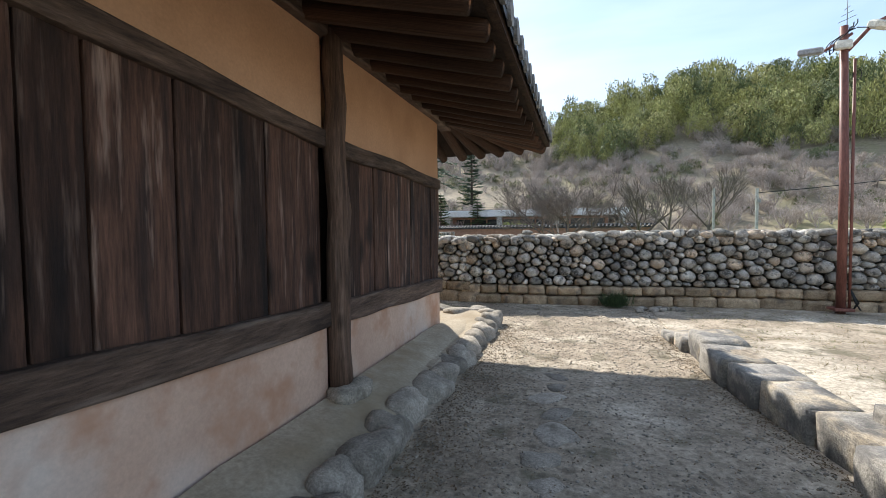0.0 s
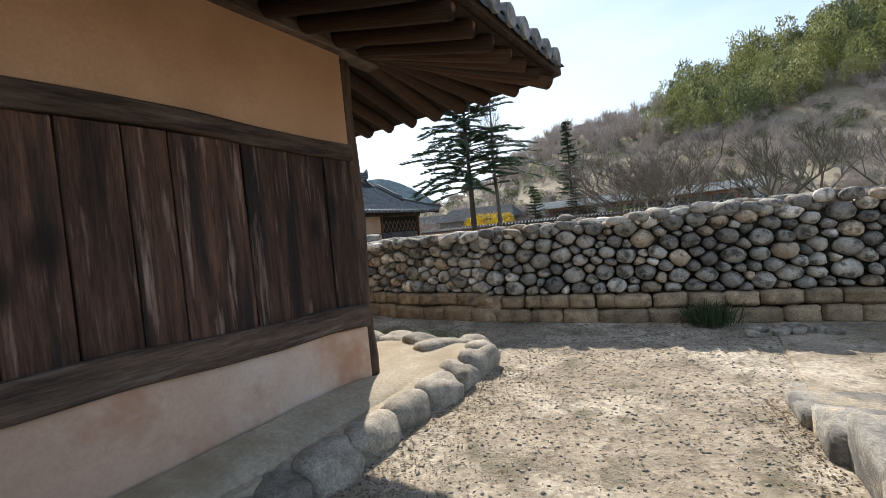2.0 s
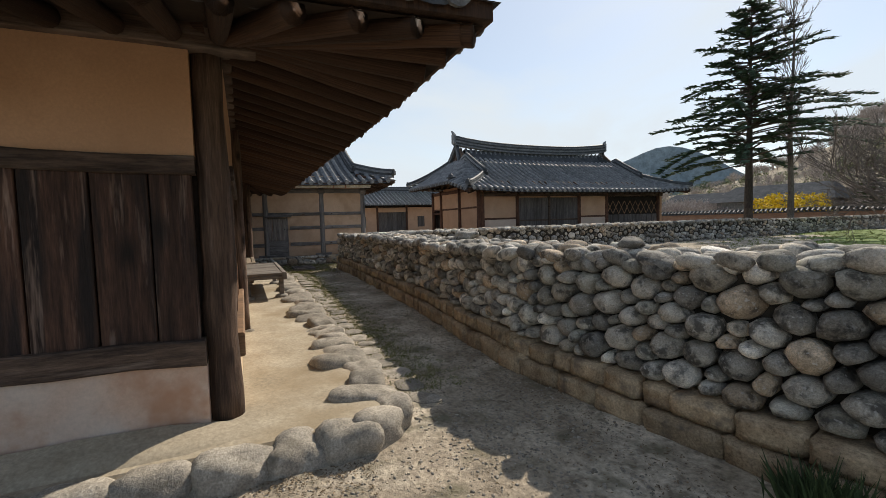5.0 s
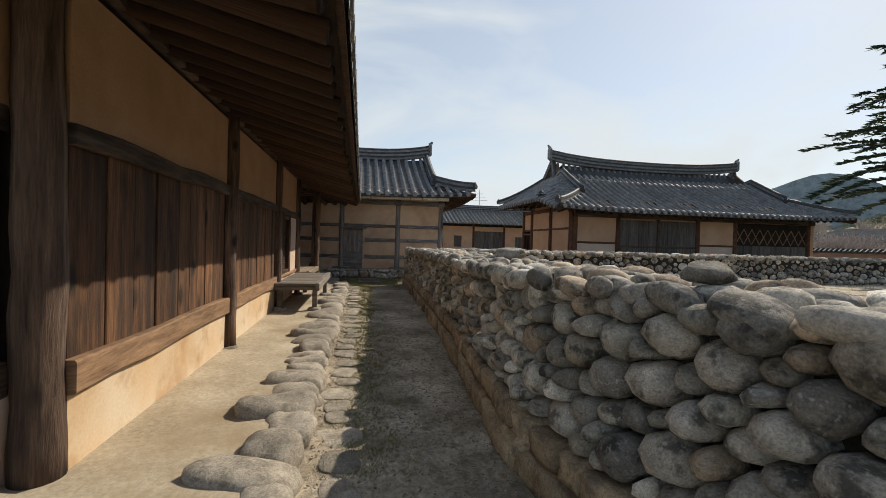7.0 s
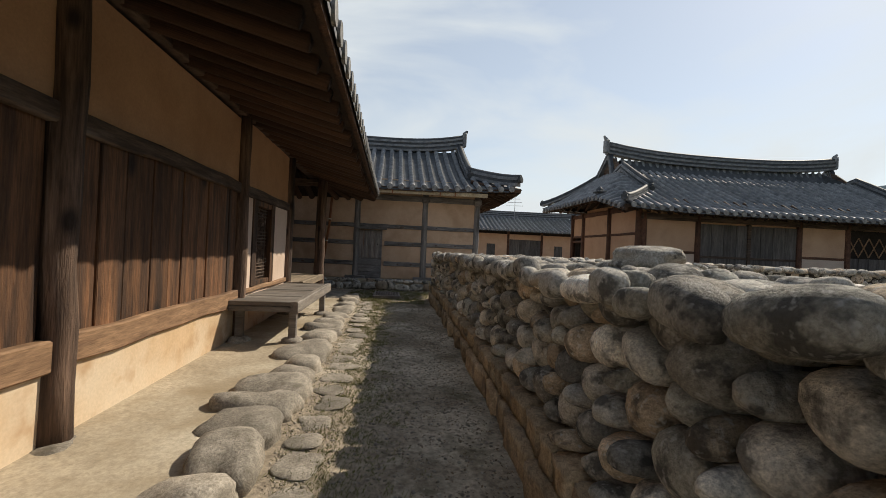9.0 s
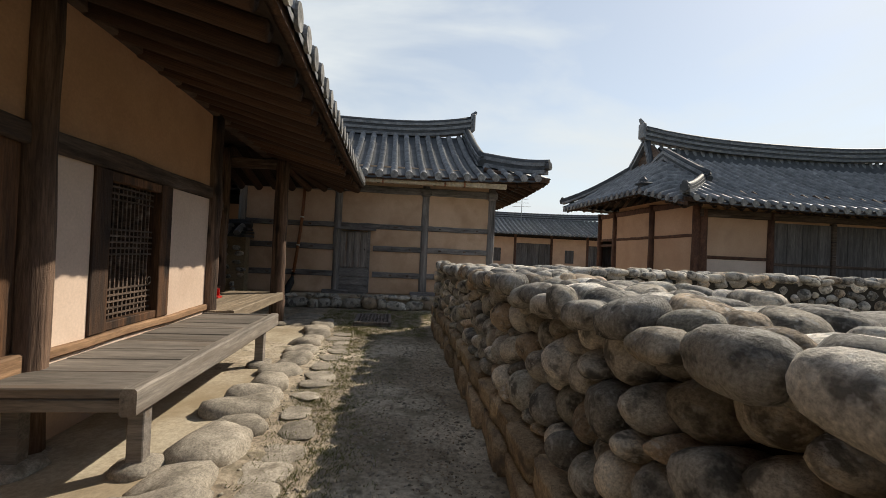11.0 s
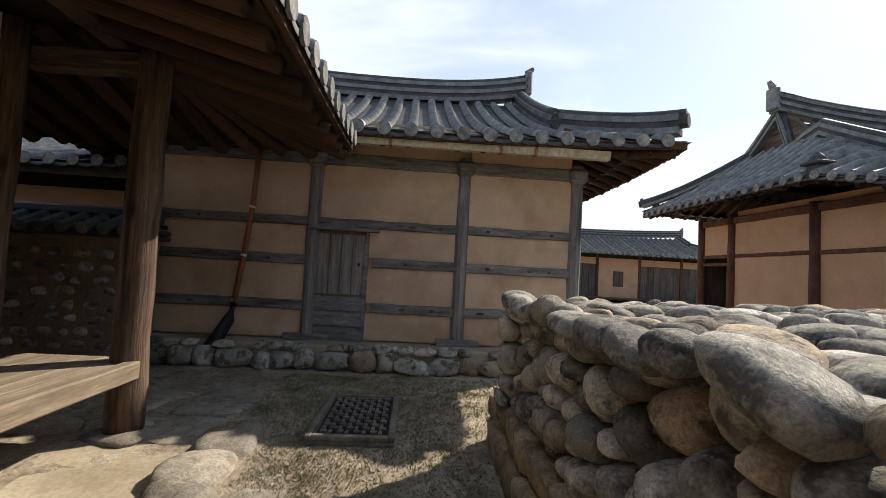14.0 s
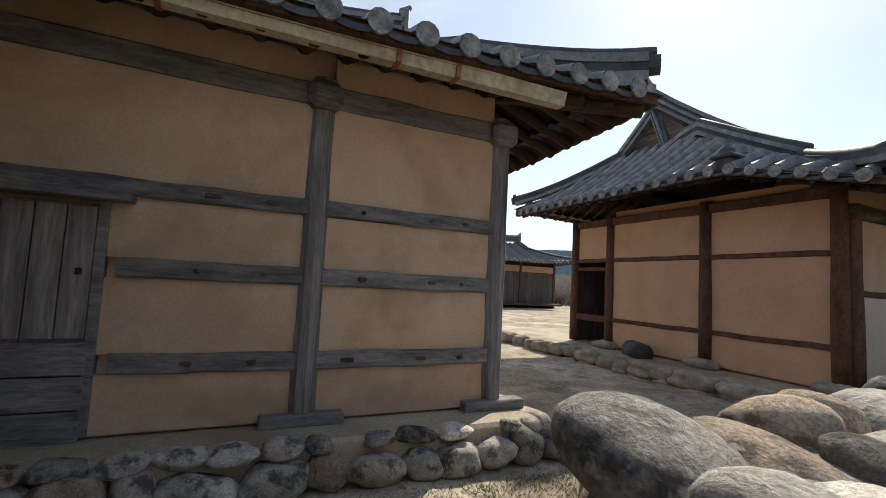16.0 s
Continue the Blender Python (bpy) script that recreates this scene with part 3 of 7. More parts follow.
def rafters(parent, roof, wall, spacing, r, rng, drop=0.16, near=None, inset=0.12, soffit=True):
    """Round rafters under all four eaves, fanned at the corners, with an earth soffit above them."""
    x0, x1, y0, y1 = roof.e
    wx0, wx1, wy0, wy1 = wall
    mesh_bm = log_bm((0, 0, 0), (0, 0, 1), 1.0, 1.06, rng, 3, 0.0, 10)
    me = bpy.data.meshes.new("rafter")
    mesh_bm.to_mesh(me)
    mesh_bm.free()
    me.materials.append(M_RAFTER)
    me.shade_smooth()
    far = Joined()

    def one(a, b):
        d = b - a
        m = Matrix.Translation(a) @ d.to_track_quat("Z", "Y").to_matrix().to_4x4() @ Matrix.Diagonal((r * rng.uniform(0.85, 1.15), r * rng.uniform(0.85, 1.1), d.length * rng.uniform(0.975, 1.01), 1))
        if near and near(b):
            share("rafter", me, m, parent)
        else:
            far.add(me, m)

    def zin(d):
        return roof.side(d) - drop

    def run(a0, a1, w0, w1, fn):
        """a: along the eave, w: the wall's extent along it."""
        n = round((a1 - a0) / spacing)
        for i in range(n + 1):
            t = a0 + 0.15 + (a1 - a0 - 0.3) * i / n
            s = min(max(t, w0), w1)
            fn(t, s + (0 if w0 < t < w1 else (0.0)))

    for sx, xe, xw in ((0, x0, wx0), (1, x1, wx1)):
        sg = 1 if sx == 0 else -1

        def fx(t, s, xe=xe, xw=xw, sg=sg):
            dw = abs(xw - xe)
            a = roof.place(xw + sg * 0.15, s, zin(dw + 0.15))
            b = roof.place(xe + sg * inset, t, roof.z(xe + sg * inset, t, True) - drop)
            a.z += (roof.ze1 - roof.ze) if xe == x1 else 0
            one(a, b)
        run(y0, y1, wy0, wy1, fx)
    for sy, ye, yw in ((0, y0, wy0), (1, y1, wy1)):
        sg = 1 if sy == 0 else -1

        def fy(t, s, ye=ye, yw=yw, sg=sg):
            dw = abs(yw - ye)
            a = roof.place(s, yw + sg * 0.15, min(zin(dw + 0.15), roof.z(s, y0 + dw, False) - drop))
            b = roof.place(t, ye + sg * inset, roof.z(t, y0 + inset, False) - drop)
            one(a, b)
        run(x0, x1, wx0, wx1, fy)
    if far.n:
        far.done("rafter_rest", M_RAFTER, parent)
    if soffit:
        bm = bmesh.new()
        dz = drop - r * 0.55

        def quad(f):
            g = [[bm.verts.new(f(i / 16, j / 3)) for j in range(4)] for i in range(17)]
            for i in range(16):
                for j in range(3):
                    bm.faces.new((g[i][j], g[i + 1][j], g[i + 1][j + 1], g[i][j + 1]))
        for xe, xw in ((x0, wx0), (x1, wx1)):
            def f(a, b, xe=xe, xw=xw):
                sg = 1 if xe < xw else -1
                d = 0.08 + (abs(xw - xe) + 0.3) * b
                y = (y0 + 0.08 + (y1 - y0 - 0.16) * a)
                yy = min(max(y, y0 + d), y1 - d)
                return roof.place(xe + sg * d, yy, roof.z(xe + sg * d, yy, True) - dz)
            quad(f)
        for ye, yw in ((y0, wy0), (y1, wy1)):
            def f(a, b, ye=ye, yw=yw):
                sg = 1 if ye < yw else -1
                d = 0.08 + (abs(yw - ye) + 0.3) * b
                x = (x0 + 0.08 + (x1 - x0 - 0.16) * a)
                xx = min(max(x, x0 + d), x1 - d)
                return roof.place(xx, ye + sg * d, roof.z(xx, y0 + d, False) - dz)
            quad(f)
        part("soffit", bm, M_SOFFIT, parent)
        # the board that carries the lowest tiles
        for ends in ((0, 1), (1, 1), (0, 0), (1, 0)):
            k, main = ends
            pts = []
            for i in range(25):
                if main:
                    y = y0 + 0.05 + (y1 - y0 - 0.1) * i / 24
                    x = x0 + 0.08 if k == 0 else x1 - 0.08
                    pts.append(roof.place(x, y, roof.z(x, y, True) - 0.06))
                else:
                    x = x0 + 0.05 + (x1 - x0 - 0.1) * i / 24
                    y = y0 + 0.08 if k == 0 else y1 - 0.08
                    pts.append(roof.place(x, y, roof.z(x, y0 + 0.08, False) - 0.06))
            bm = bmesh.new()
            rings = []
            for i, p in enumerate(pts):
                d = pts[min(i + 1, 24)] - pts[max(i - 1, 0)]
                s = Vector((-d.y, d.x, 0)).normalized()
                rings.append([bm.verts.new(p + s * u + Vector((0, 0, v))) for u, v in ((-0.05, -0.06), (0.05, -0.06), (0.05, 0.045), (-0.05, 0.045))])
            for r0, r1 in zip(rings, rings[1:]):
                for q in range(4):
                    bm.faces.new((r0[q], r0[(q + 1) % 4], r1[(q + 1) % 4], r1[q]))
            bm.faces.new(rings[0])
            bm.faces.new(rings[-1][::-1])
            part("eave_board", bm, M_RAFTER, parent)

# ---- ground ----
def ground_z(x, y):
    """The yard is nearly level and climbs a little towards the west."""
    z = 0.02 + 0.16 * min(max((-x - 1.0) / 9.0, 0), 1)
    z += 0.25 * min(max((y - 10.5) / 3.0, 0), 1) if -12 < x else 0
    return z + 0.02 * noise.noise(Vector((x * 0.7, y * 0.7, 0))) + 0.014 * noise.noise(Vector((x * 2.6, y * 2.6, 3))) + 0.009 * noise.noise(Vector((x * 7.5, y * 7.5, 6)))


def axis(lo, hi, fine_lo, fine_hi, step, grow=1.35):
    v = list(np.arange(fine_lo, fine_hi + 1e-6, step))
    s = step
    while v[-1] < hi:
        s *= grow
        v.append(v[-1] + s)
    s = step
    while v[0] > lo:
        s *= grow
        v.insert(0, v[0] - s)
    return v


xs, ys = axis(-2500, 2500, -16, 4, 0.075), axis(-2500, 2500, 0, 11, 0.075)
gm = bpy.data.meshes.new("ground")
gv = [(x, y, ground_z(x, y)) for y in ys for x in xs]
nx = len(xs)
gf = [(j * nx + i, j * nx + i + 1, (j + 1) * nx + i + 1, (j + 1) * nx + i) for j in range(len(ys) - 1) for i in range(nx - 1)]
gm.from_pydata(gv, [], gf)
gm.materials.append(M_GROUND)
gm.shade_smooth()
ground = tagged(new("ground", gm), "trodden sandy earth with gravel and sparse grass", "ground", kind="structure")

# ---- farmhouse beside the path ----
A_E, A_N, A_REC, A_BACK = -1.85, 6.0, 5.35, -4.0
rng = random.Random(4)
house_a = thing("farmhouse", (-7, 1, 0), "low clay and timber farmhouse with plank walls and tiled roof", "house")
P_E = [-2.0, 0.5, 3.02, 5.88]
P_N = [-1.98, -5.1, -8.2, -10.85]
SILL, LINT, BEAM = (0.66, 0.85), (2.09, 2.22), (2.94, 3.14)


def rise(y):
    """The old frame has settled: its cross timbers on the east side climb to the south."""
    return 0.042 * max(0.0, 5.5 - y)


def lintel_rise(y):
    return 0.09 * max(0.0, 3.6 - y) - 0.03


def sheared(bm, low, high, climb):
    """Lets the top (or the bottom) of an upright panel follow the settled timbers."""
    for v in bm.verts:
        if low < v.co.z < high:
            v.co.z += climb(v.co.y)
    return bm


def plank_bay(axis_x, a, b, face, mat, rng, parent, sun=False):
    """A bay of upright boards between two posts, over a sill; plaster above and below. face: the wall plane. sun: takes
    the copies with sunlight in their colours.
    """
    def at(lo_a, hi_a, z0, z1, d0, d1):
        if axis_x:
            return (lo_a, face + d0, z0), (hi_a, face + d1, z1)
        return (face + d0, lo_a, z0), (face + d1, hi_a, z1)

    def bar(z0, z1, w, name, m, climb):
        c = (z0 + z1) / 2
        if axis_x:
            p, q = (a, face - 0.02, c), (b, face - 0.02, c)
        else:
            p, q = (face - 0.02, a, c + climb(a)), (face - 0.02, b, c + climb(b))
        part(name, beam_bm(p, q, w, z1 - z0, rng, 0.014), m, parent)
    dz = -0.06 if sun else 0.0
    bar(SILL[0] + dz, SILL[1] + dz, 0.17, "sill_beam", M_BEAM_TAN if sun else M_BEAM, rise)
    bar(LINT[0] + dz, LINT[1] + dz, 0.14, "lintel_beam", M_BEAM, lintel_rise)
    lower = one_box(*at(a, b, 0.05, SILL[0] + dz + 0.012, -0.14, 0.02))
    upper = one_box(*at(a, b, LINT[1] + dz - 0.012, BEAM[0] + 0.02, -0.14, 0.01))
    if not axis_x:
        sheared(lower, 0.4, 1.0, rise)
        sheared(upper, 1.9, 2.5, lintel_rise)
    part("lower_plaster", lower, M_PLASTER_LOW if sun else M_PLASTER_PINK, parent, "stained clay plaster in sunlit ochre" if sun else "stained pinkish clay plaster")
    part("upper_plaster", upper, M_PLASTER, parent, "smooth ochre clay plaster")
    c = a + 0.02
    while c < b - 0.03:
        w = min(rng.uniform(0.22, 0.46), b - 0.02 - c)
        if b - 0.02 - (c + w) < 0.12:
            w = b - 0.02 - c
        t = rng.uniform(-0.006, 0.010)
        g = rng.uniform(0.003, 0.008)
        up = 0.0 if axis_x else rise(c + w / 2)
        part("board", one_box(*at(c + g, c + w - g, SILL[1] + dz + up - 0.03, LINT[0] + dz + (0.0 if axis_x else lintel_rise(c + w / 2)) + 0.03, -0.06, 0.0 + t), 0.006), mat, parent)
        c += w


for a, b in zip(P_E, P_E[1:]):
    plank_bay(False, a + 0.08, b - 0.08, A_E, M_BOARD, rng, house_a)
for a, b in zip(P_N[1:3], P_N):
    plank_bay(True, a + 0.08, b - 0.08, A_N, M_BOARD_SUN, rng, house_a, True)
for y in P_E[:-1]:
    part("post", log_bm((A_E + 0.09, y, 0.3), (A_E + 0.07, y, 3.0), 0.092, 0.08, rng, 10, 0.016), M_POST, house_a, smooth=True)
part("corner_post", log_bm((-2.01, 5.91, 0.1), (-1.98, 5.91, 3.0), 0.125, 0.108, rng, 12, 0.012, 18), M_POST, house_a, "thick weathered corner post with knots and cracks", smooth=True)
for x in P_N[1:]:
    part("post", log_bm((x, A_N + 0.02, 0.12), (x, A_N + 0.02, 3.05), 0.105, 0.09, rng), M_POST, house_a, smooth=True)
part("wall_plate", beam_bm((A_E, A_BACK, 3.04), (A_E, A_N + 0.25, 3.04), 0.16, 0.2, rng, cuts=14), M_BEAM, house_a)
part("wall_plate", beam_bm((-13.4, A_N, 3.1), (A_E + 0.25, A_N, 3.1), 0.158, 0.19, rng, cuts=18), M_BEAM, house_a)
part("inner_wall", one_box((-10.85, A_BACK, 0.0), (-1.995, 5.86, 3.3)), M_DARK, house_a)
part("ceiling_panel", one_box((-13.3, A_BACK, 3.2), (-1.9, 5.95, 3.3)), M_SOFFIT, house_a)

# bay with the lattice door
part("upper_plaster", one_box((-10.77, 5.86, 2.165), (-8.28, 6.01, 3.02)), M_PLASTER, house_a)
part("lintel_beam", beam_bm((-10.77, 5.98, 2.09), (-8.28, 5.98, 2.09), 0.14, 0.14, rng), M_BEAM, house_a)
part("pale_plaster", one_box((-8.72, 5.86, 0.1), (-8.28, 6.012, 2.016)), M_PLASTER_PALE, house_a, "smooth pale pink plaster")
part("pale_plaster", one_box((-10.77, 5.86, 0.1), (-9.86, 6.012, 2.016)), M_PLASTER_PALE, house_a, "smooth pale pink plaster")
part("lower_plaster", one_box((-9.856, 5.86, 0.1), (-8.724, 6.011, 0.70)), M_PLASTER_PINK, house_a)
part("sill_beam", beam_bm((-10.77, 6.0, 0.74), (-8.28, 6.0, 0.74), 0.10, 0.07, rng), M_BEAM_TAN, house_a)
door = part("lattice_door", one_box((-9.66, 5.90, 0.80), (-8.92, 5.915, 2.0)), M_DARK, house_a, "dark wooden lattice door")
for lo, hi in (((-8.92, 5.88, 0.78), (-8.72, 6.03, 2.016)), ((-9.86, 5.88, 0.78), (-9.66, 6.03, 2.016)), ((-9.66, 5.88, 0.782), (-8.92, 6.02, 0.85)), ((-9.66, 5.88, 1.94), (-8.92, 6.02, 2.014))):
    part("door_frame", one_box(lo, hi, 0.006), M_BOARD_SUN, door)
for i in range(12):
    x = -9.61 + i * 0.058
    part("lattice_bar", one_box((x, 5.93, 0.85), (x + 0.016, 5.95, 1.94)), M_BEAM, door)
for z in (0.88, 0.93, 0.98, 1.03, 1.08, 1.36, 1.41, 1.46, 1.51, 1.56, 1.80, 1.85, 1.90):
    part("lattice_bar", one_box((-9.66, 5.941, z), (-8.92, 5.956, z + 0.016)), M_BEAM, door)
tube_ring = tube(bmesh.new(), [(-9.60 + 0.03 * math.cos(a), 5.975, 1.13 + 0.03 * math.sin(a)) for a in np.linspace(0, 6.28, 14)], [0.005] * 14, 6)
part("pull_ring", tube_ring, M_DARK, door, "black iron pull ring")

# recess with the raised floor, its open doorway and end post
part("recess_wall", one_box((-11.2, 5.2, 0.1), (-10.9, A_REC, 3.1)), M_PLASTER, house_a)
part("recess_wall", one_box((-12.42, 5.2, 2.15), (-11.2, A_REC, 3.1)), M_PLASTER, house_a)
part("recess_wall", one_box((-12.96, 5.2, 0.1), (-12.42, A_REC, 3.1)), M_PLASTER_PALE, house_a)
part("recess_side", one_box((-10.95, 5.36, 0.1), (-10.85, 5.92, 3.1)), M_PLASTER, house_a)
part("doorway_jamb", one_box((-11.26, 5.3, 0.7), (-11.18, 5.40, 2.2), 0.006), M_BEAM, house_a)
part("doorway_jamb", one_box((-12.46, 5.3, 0.7), (-12.38, 5.40, 2.2), 0.006), M_BEAM, house_a)
part("recess_lintel", beam_bm((-12.96, 5.34, 2.12), (-10.9, 5.34, 2.12), 0.13, 0.14, rng), M_BEAM, house_a)
part("recess_threshold", beam_bm((-12.96, 5.36, 0.76), (-10.9, 5.36, 0.76), 0.10, 0.1, rng), M_BEAM, house_a)
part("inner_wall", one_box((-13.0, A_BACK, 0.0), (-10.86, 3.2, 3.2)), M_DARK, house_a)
part("west_wall", one_box((-13.05, 3.0, 0.1), (-12.9, 5.2, 3.1)), M_PLASTER, house_a)
part("post", log_bm((-13.0, 5.36, 0.12), (-13.0, 5.36, 3.1), 0.1, 0.09, rng), M_POST, house_a, smooth=True)
part("eave_post", log_bm((-13.15, 6.26, 0.16), (-13.15, 6.26, 3.05), 0.125, 0.11, rng), M_POST, house_a, "free-standing dark porch post", smooth=True)
part("tie_beam", beam_bm((-13.15, 5.36, 2.9), (-13.15, 6.26, 2.9), 0.12, 0.16, rng), M_BEAM, house_a)

ROOF_A = Roof(-6.5, 7.54, -15.0, -0.42, 2.86, 5.2, 2.6, 0.08, swap=True, sag=0.1, hip_end=0.55)
ROOF_A.build(house_a, 0.29, 0.085, M_TILE_END, near=lambda p: p.y > 3 or p.x > -1)
rafters(house_a, ROOF_A, (A_BACK, A_N, -13.3, A_E), 0.34, 0.072, rng, 0.18, near=lambda p: p.y > 3 or (p.x > -1 and p.y > -1))

# ---- platform ----
bm = bmesh.new()
prof = [(-1.80, 0.26), (-1.55, 0.22), (-1.30, 0.13), (-1.24, -0.1)]
rows_ = []
for i in range(41):
    y = -4 + 10.6 * i / 40
    f = 1 if y < 5.4 else max(0, 1 - (y - 5.4) / 0.8)
    rows_.append([bm.verts.new((x + 0.02 * noise.noise(Vector((x * 3, y * 2, 1))), y, (0.17 + (z - 0.17) * f if z > 0.15 else z) + 0.012 * noise.noise(Vector((x * 4, y * 3, 0))))) for x, z in prof])
for r0, r1 in zip(rows_, rows_[1:]):
    for k in range(3):
        bm.faces.new((r0[k], r0[k + 1], r1[k + 1], r1[k]))
bmesh.ops.recalc_face_normals(bm, faces=bm.faces[:])
plat = tagged(part("platform", one_box((-13.4, 4.0, -0.1), (-1.32, 7.10, 0.175), 0.04), M_MORTAR), "mortared earth platform edged with rounded stones", "platform", kind="structure")
part("mortar_slope", bm, M_MORTAR, plat, smooth=True)

# ---- storehouse ----
G_X = -15.9
gran = thing("storehouse", (-19, 8, 0.0), "clay-walled storehouse with grey timber bands and tiled roof", "house")
G_P = [4.75, 6.9, 8.95, 10.57]
part("wall_core", one_box((-21.6, 4.7, 0.0), (G_X - 0.06, 10.5, 3.55)), M_PLASTER_G, gran)
G_BANDS = [(0.87, 1.0), (1.49, 1.62), (2.02, 2.14), (2.88, 3.05)]
zs = [0.5] + [z for b in G_BANDS for z in b] + [3.3]
for a, b in zip(G_P, G_P[1:]):
    for z0, z1 in zip(zs[::2], zs[1::2]):
        if a == 6.9 and z0 < 2.0:
            part("plaster_panel", one_box((G_X - 0.08, 7.67, z0), (G_X, b - 0.08, z1)), M_PLASTER_G, gran)
        else:
            part("plaster_panel", one_box((G_X - 0.08, a + 0.08, z0), (G_X, b - 0.08, z1)), M_PLASTER_G, gran)
    for z0, z1 in G_BANDS:
        aa = 7.67 if (a == 6.9 and z0 < 1.9) else a
        part("band", beam_bm((G_X - 0.02, aa + 0.07, (z0 + z1) / 2), (G_X - 0.02, b - 0.07, (z0 + z1) / 2), 0.12, z1 - z0, rng), M_GREY_WOOD, gran)
for i, y in enumerate(G_P):
    part("post", log_bm((G_X - 0.02, y, 0.5), (G_X - 0.02, y, 3.1), 0.1, 0.09, rng, 8, 0.006, 10), M_GREY_POST, gran)
    if i:
        part("beam_end", one_box((G_X - 0.1, y - 0.13, 2.84), (G_X + 0.14, y + 0.13, 3.06), 0.05), M_GREY_WOOD, gran)
        part("base_plank", one_box((G_X - 0.05, y - 0.3, 0.47), (G_X + 0.1, y + 0.3, 0.56), 0.01), M_GREY_WOOD, gran)
for z0, z1 in G_BANDS:
    part("band", beam_bm((-21.4, 10.53, (z0 + z1) / 2), (G_X - 0.1, 10.53, (z0 + z1) / 2), 0.1, z1 - z0, rng), M_GREY_WOOD, gran)
g_door = part("door", one_box((G_X - 0.05, 6.98, 0.46), (G_X - 0.01, 7.61, 1.95)), M_GREY_BOARD, gran, "small weathered grey plank door")
for k in range(4):
    part("plank", one_box((G_X - 0.012, 6.985 + k * 0.157, 1.10), (G_X + 0.025, 6.985 + k * 0.157 + 0.150, 1.93), 0.005), M_GREY_BOARD, g_door)
for k in range(3):
    part("plank", one_box((G_X - 0.012, 6.97, 0.46 + k * 0.21), (G_X + 0.035, 7.63, 0.46 + k * 0.21 + 0.2), 0.006), M_GREY_WOOD, g_door)
part("door_frame", one_box((G_X - 0.06, 7.61, 0.5), (G_X + 0.03, 7.67, 2.0), 0.005), M_GREY_WOOD, g_door)
part("canopy", one_box((G_X - 0.02, 6.86, 1.97), (G_X + 0.17, 7.80, 2.02), 0.006), M_GREY_WOOD, g_door)
part("latch", one_box((G_X + 0.024, 7.53, 1.5), (G_X + 0.05, 7.56, 1.54), 0.004), M_DARK, g_door)
ROOF_G = Roof(-23.0, -15.12, 2.9, 11.78, 3.20, 5.12, 1.4, 0.14, hip_h=0.26, hip_end=0.10)
ROOF_G.build(gran, 0.33, 0.085, M_TILE_END, gable_material=M_BEAM, near=lambda p: p.x > -15.5)
rafters(gran, ROOF_G, (-21.6, G_X, 4.7, 10.5), 0.33, 0.06, rng, 0.17, near=lambda p: p.y > 9 and p.x > -19)

# ---- hall behind the garden ----
hb = thing("hall", (-18, 21, 0.3), "ochre clay hall with dark timber posts, plank doors and tiled roof", "house")
B_S, B_E = 15.78, -15.5
part("wall_core", one_box((-19.6, B_S + 0.08, 0.3), (B_E - 0.08, 27.3, 3.3)), M_PLASTER, hb)
part("wall_core", one_box((-21.0, 18.5, 0.3), (-19.6, 27.3, 3.3)), M_DARK, hb)
BX = [-20.74, -19.66, -17.49, -15.6]
for a, b in zip(BX, BX[1:]):
    for z0, z1 in ((0.4, 0.92), (0.99, 2.2), (2.28, 3.0)):
        if a < -20 and z0 < 2:
            continue
        part("plaster_panel", one_box((a + 0.07, B_S, z0), (b - 0.07, B_S + 0.1, z1)), M_PLASTER_B, hb)
    for z in (0.955, 2.24):
        if a < -20 and z < 2:
            z = 2.05
        part("band", beam_bm((a + 0.05, B_S + 0.02, z), (b - 0.05, B_S + 0.02, z), 0.1, 0.08, rng), M_RED_WOOD, hb)
    part("wall_plate", beam_bm((a, B_S + 0.02, 3.08), (b, B_S + 0.02, 3.08), 0.14, 0.16, rng), M_RED_WOOD, hb)
for x in BX:
    part("post", log_bm((x, B_S, 0.4), (x, B_S, 3.2), 0.11, 0.10, rng, 5, 0.005), M_RED_WOOD, hb, smooth=True)
part("porch_rail", beam_bm((-20.7, B_S, 0.95), (-19.7, B_S, 0.95), 0.1, 0.14, rng), M_RED_WOOD, hb)
BY = [15.9, 17.75, 21.4, 23.2, 26.9]
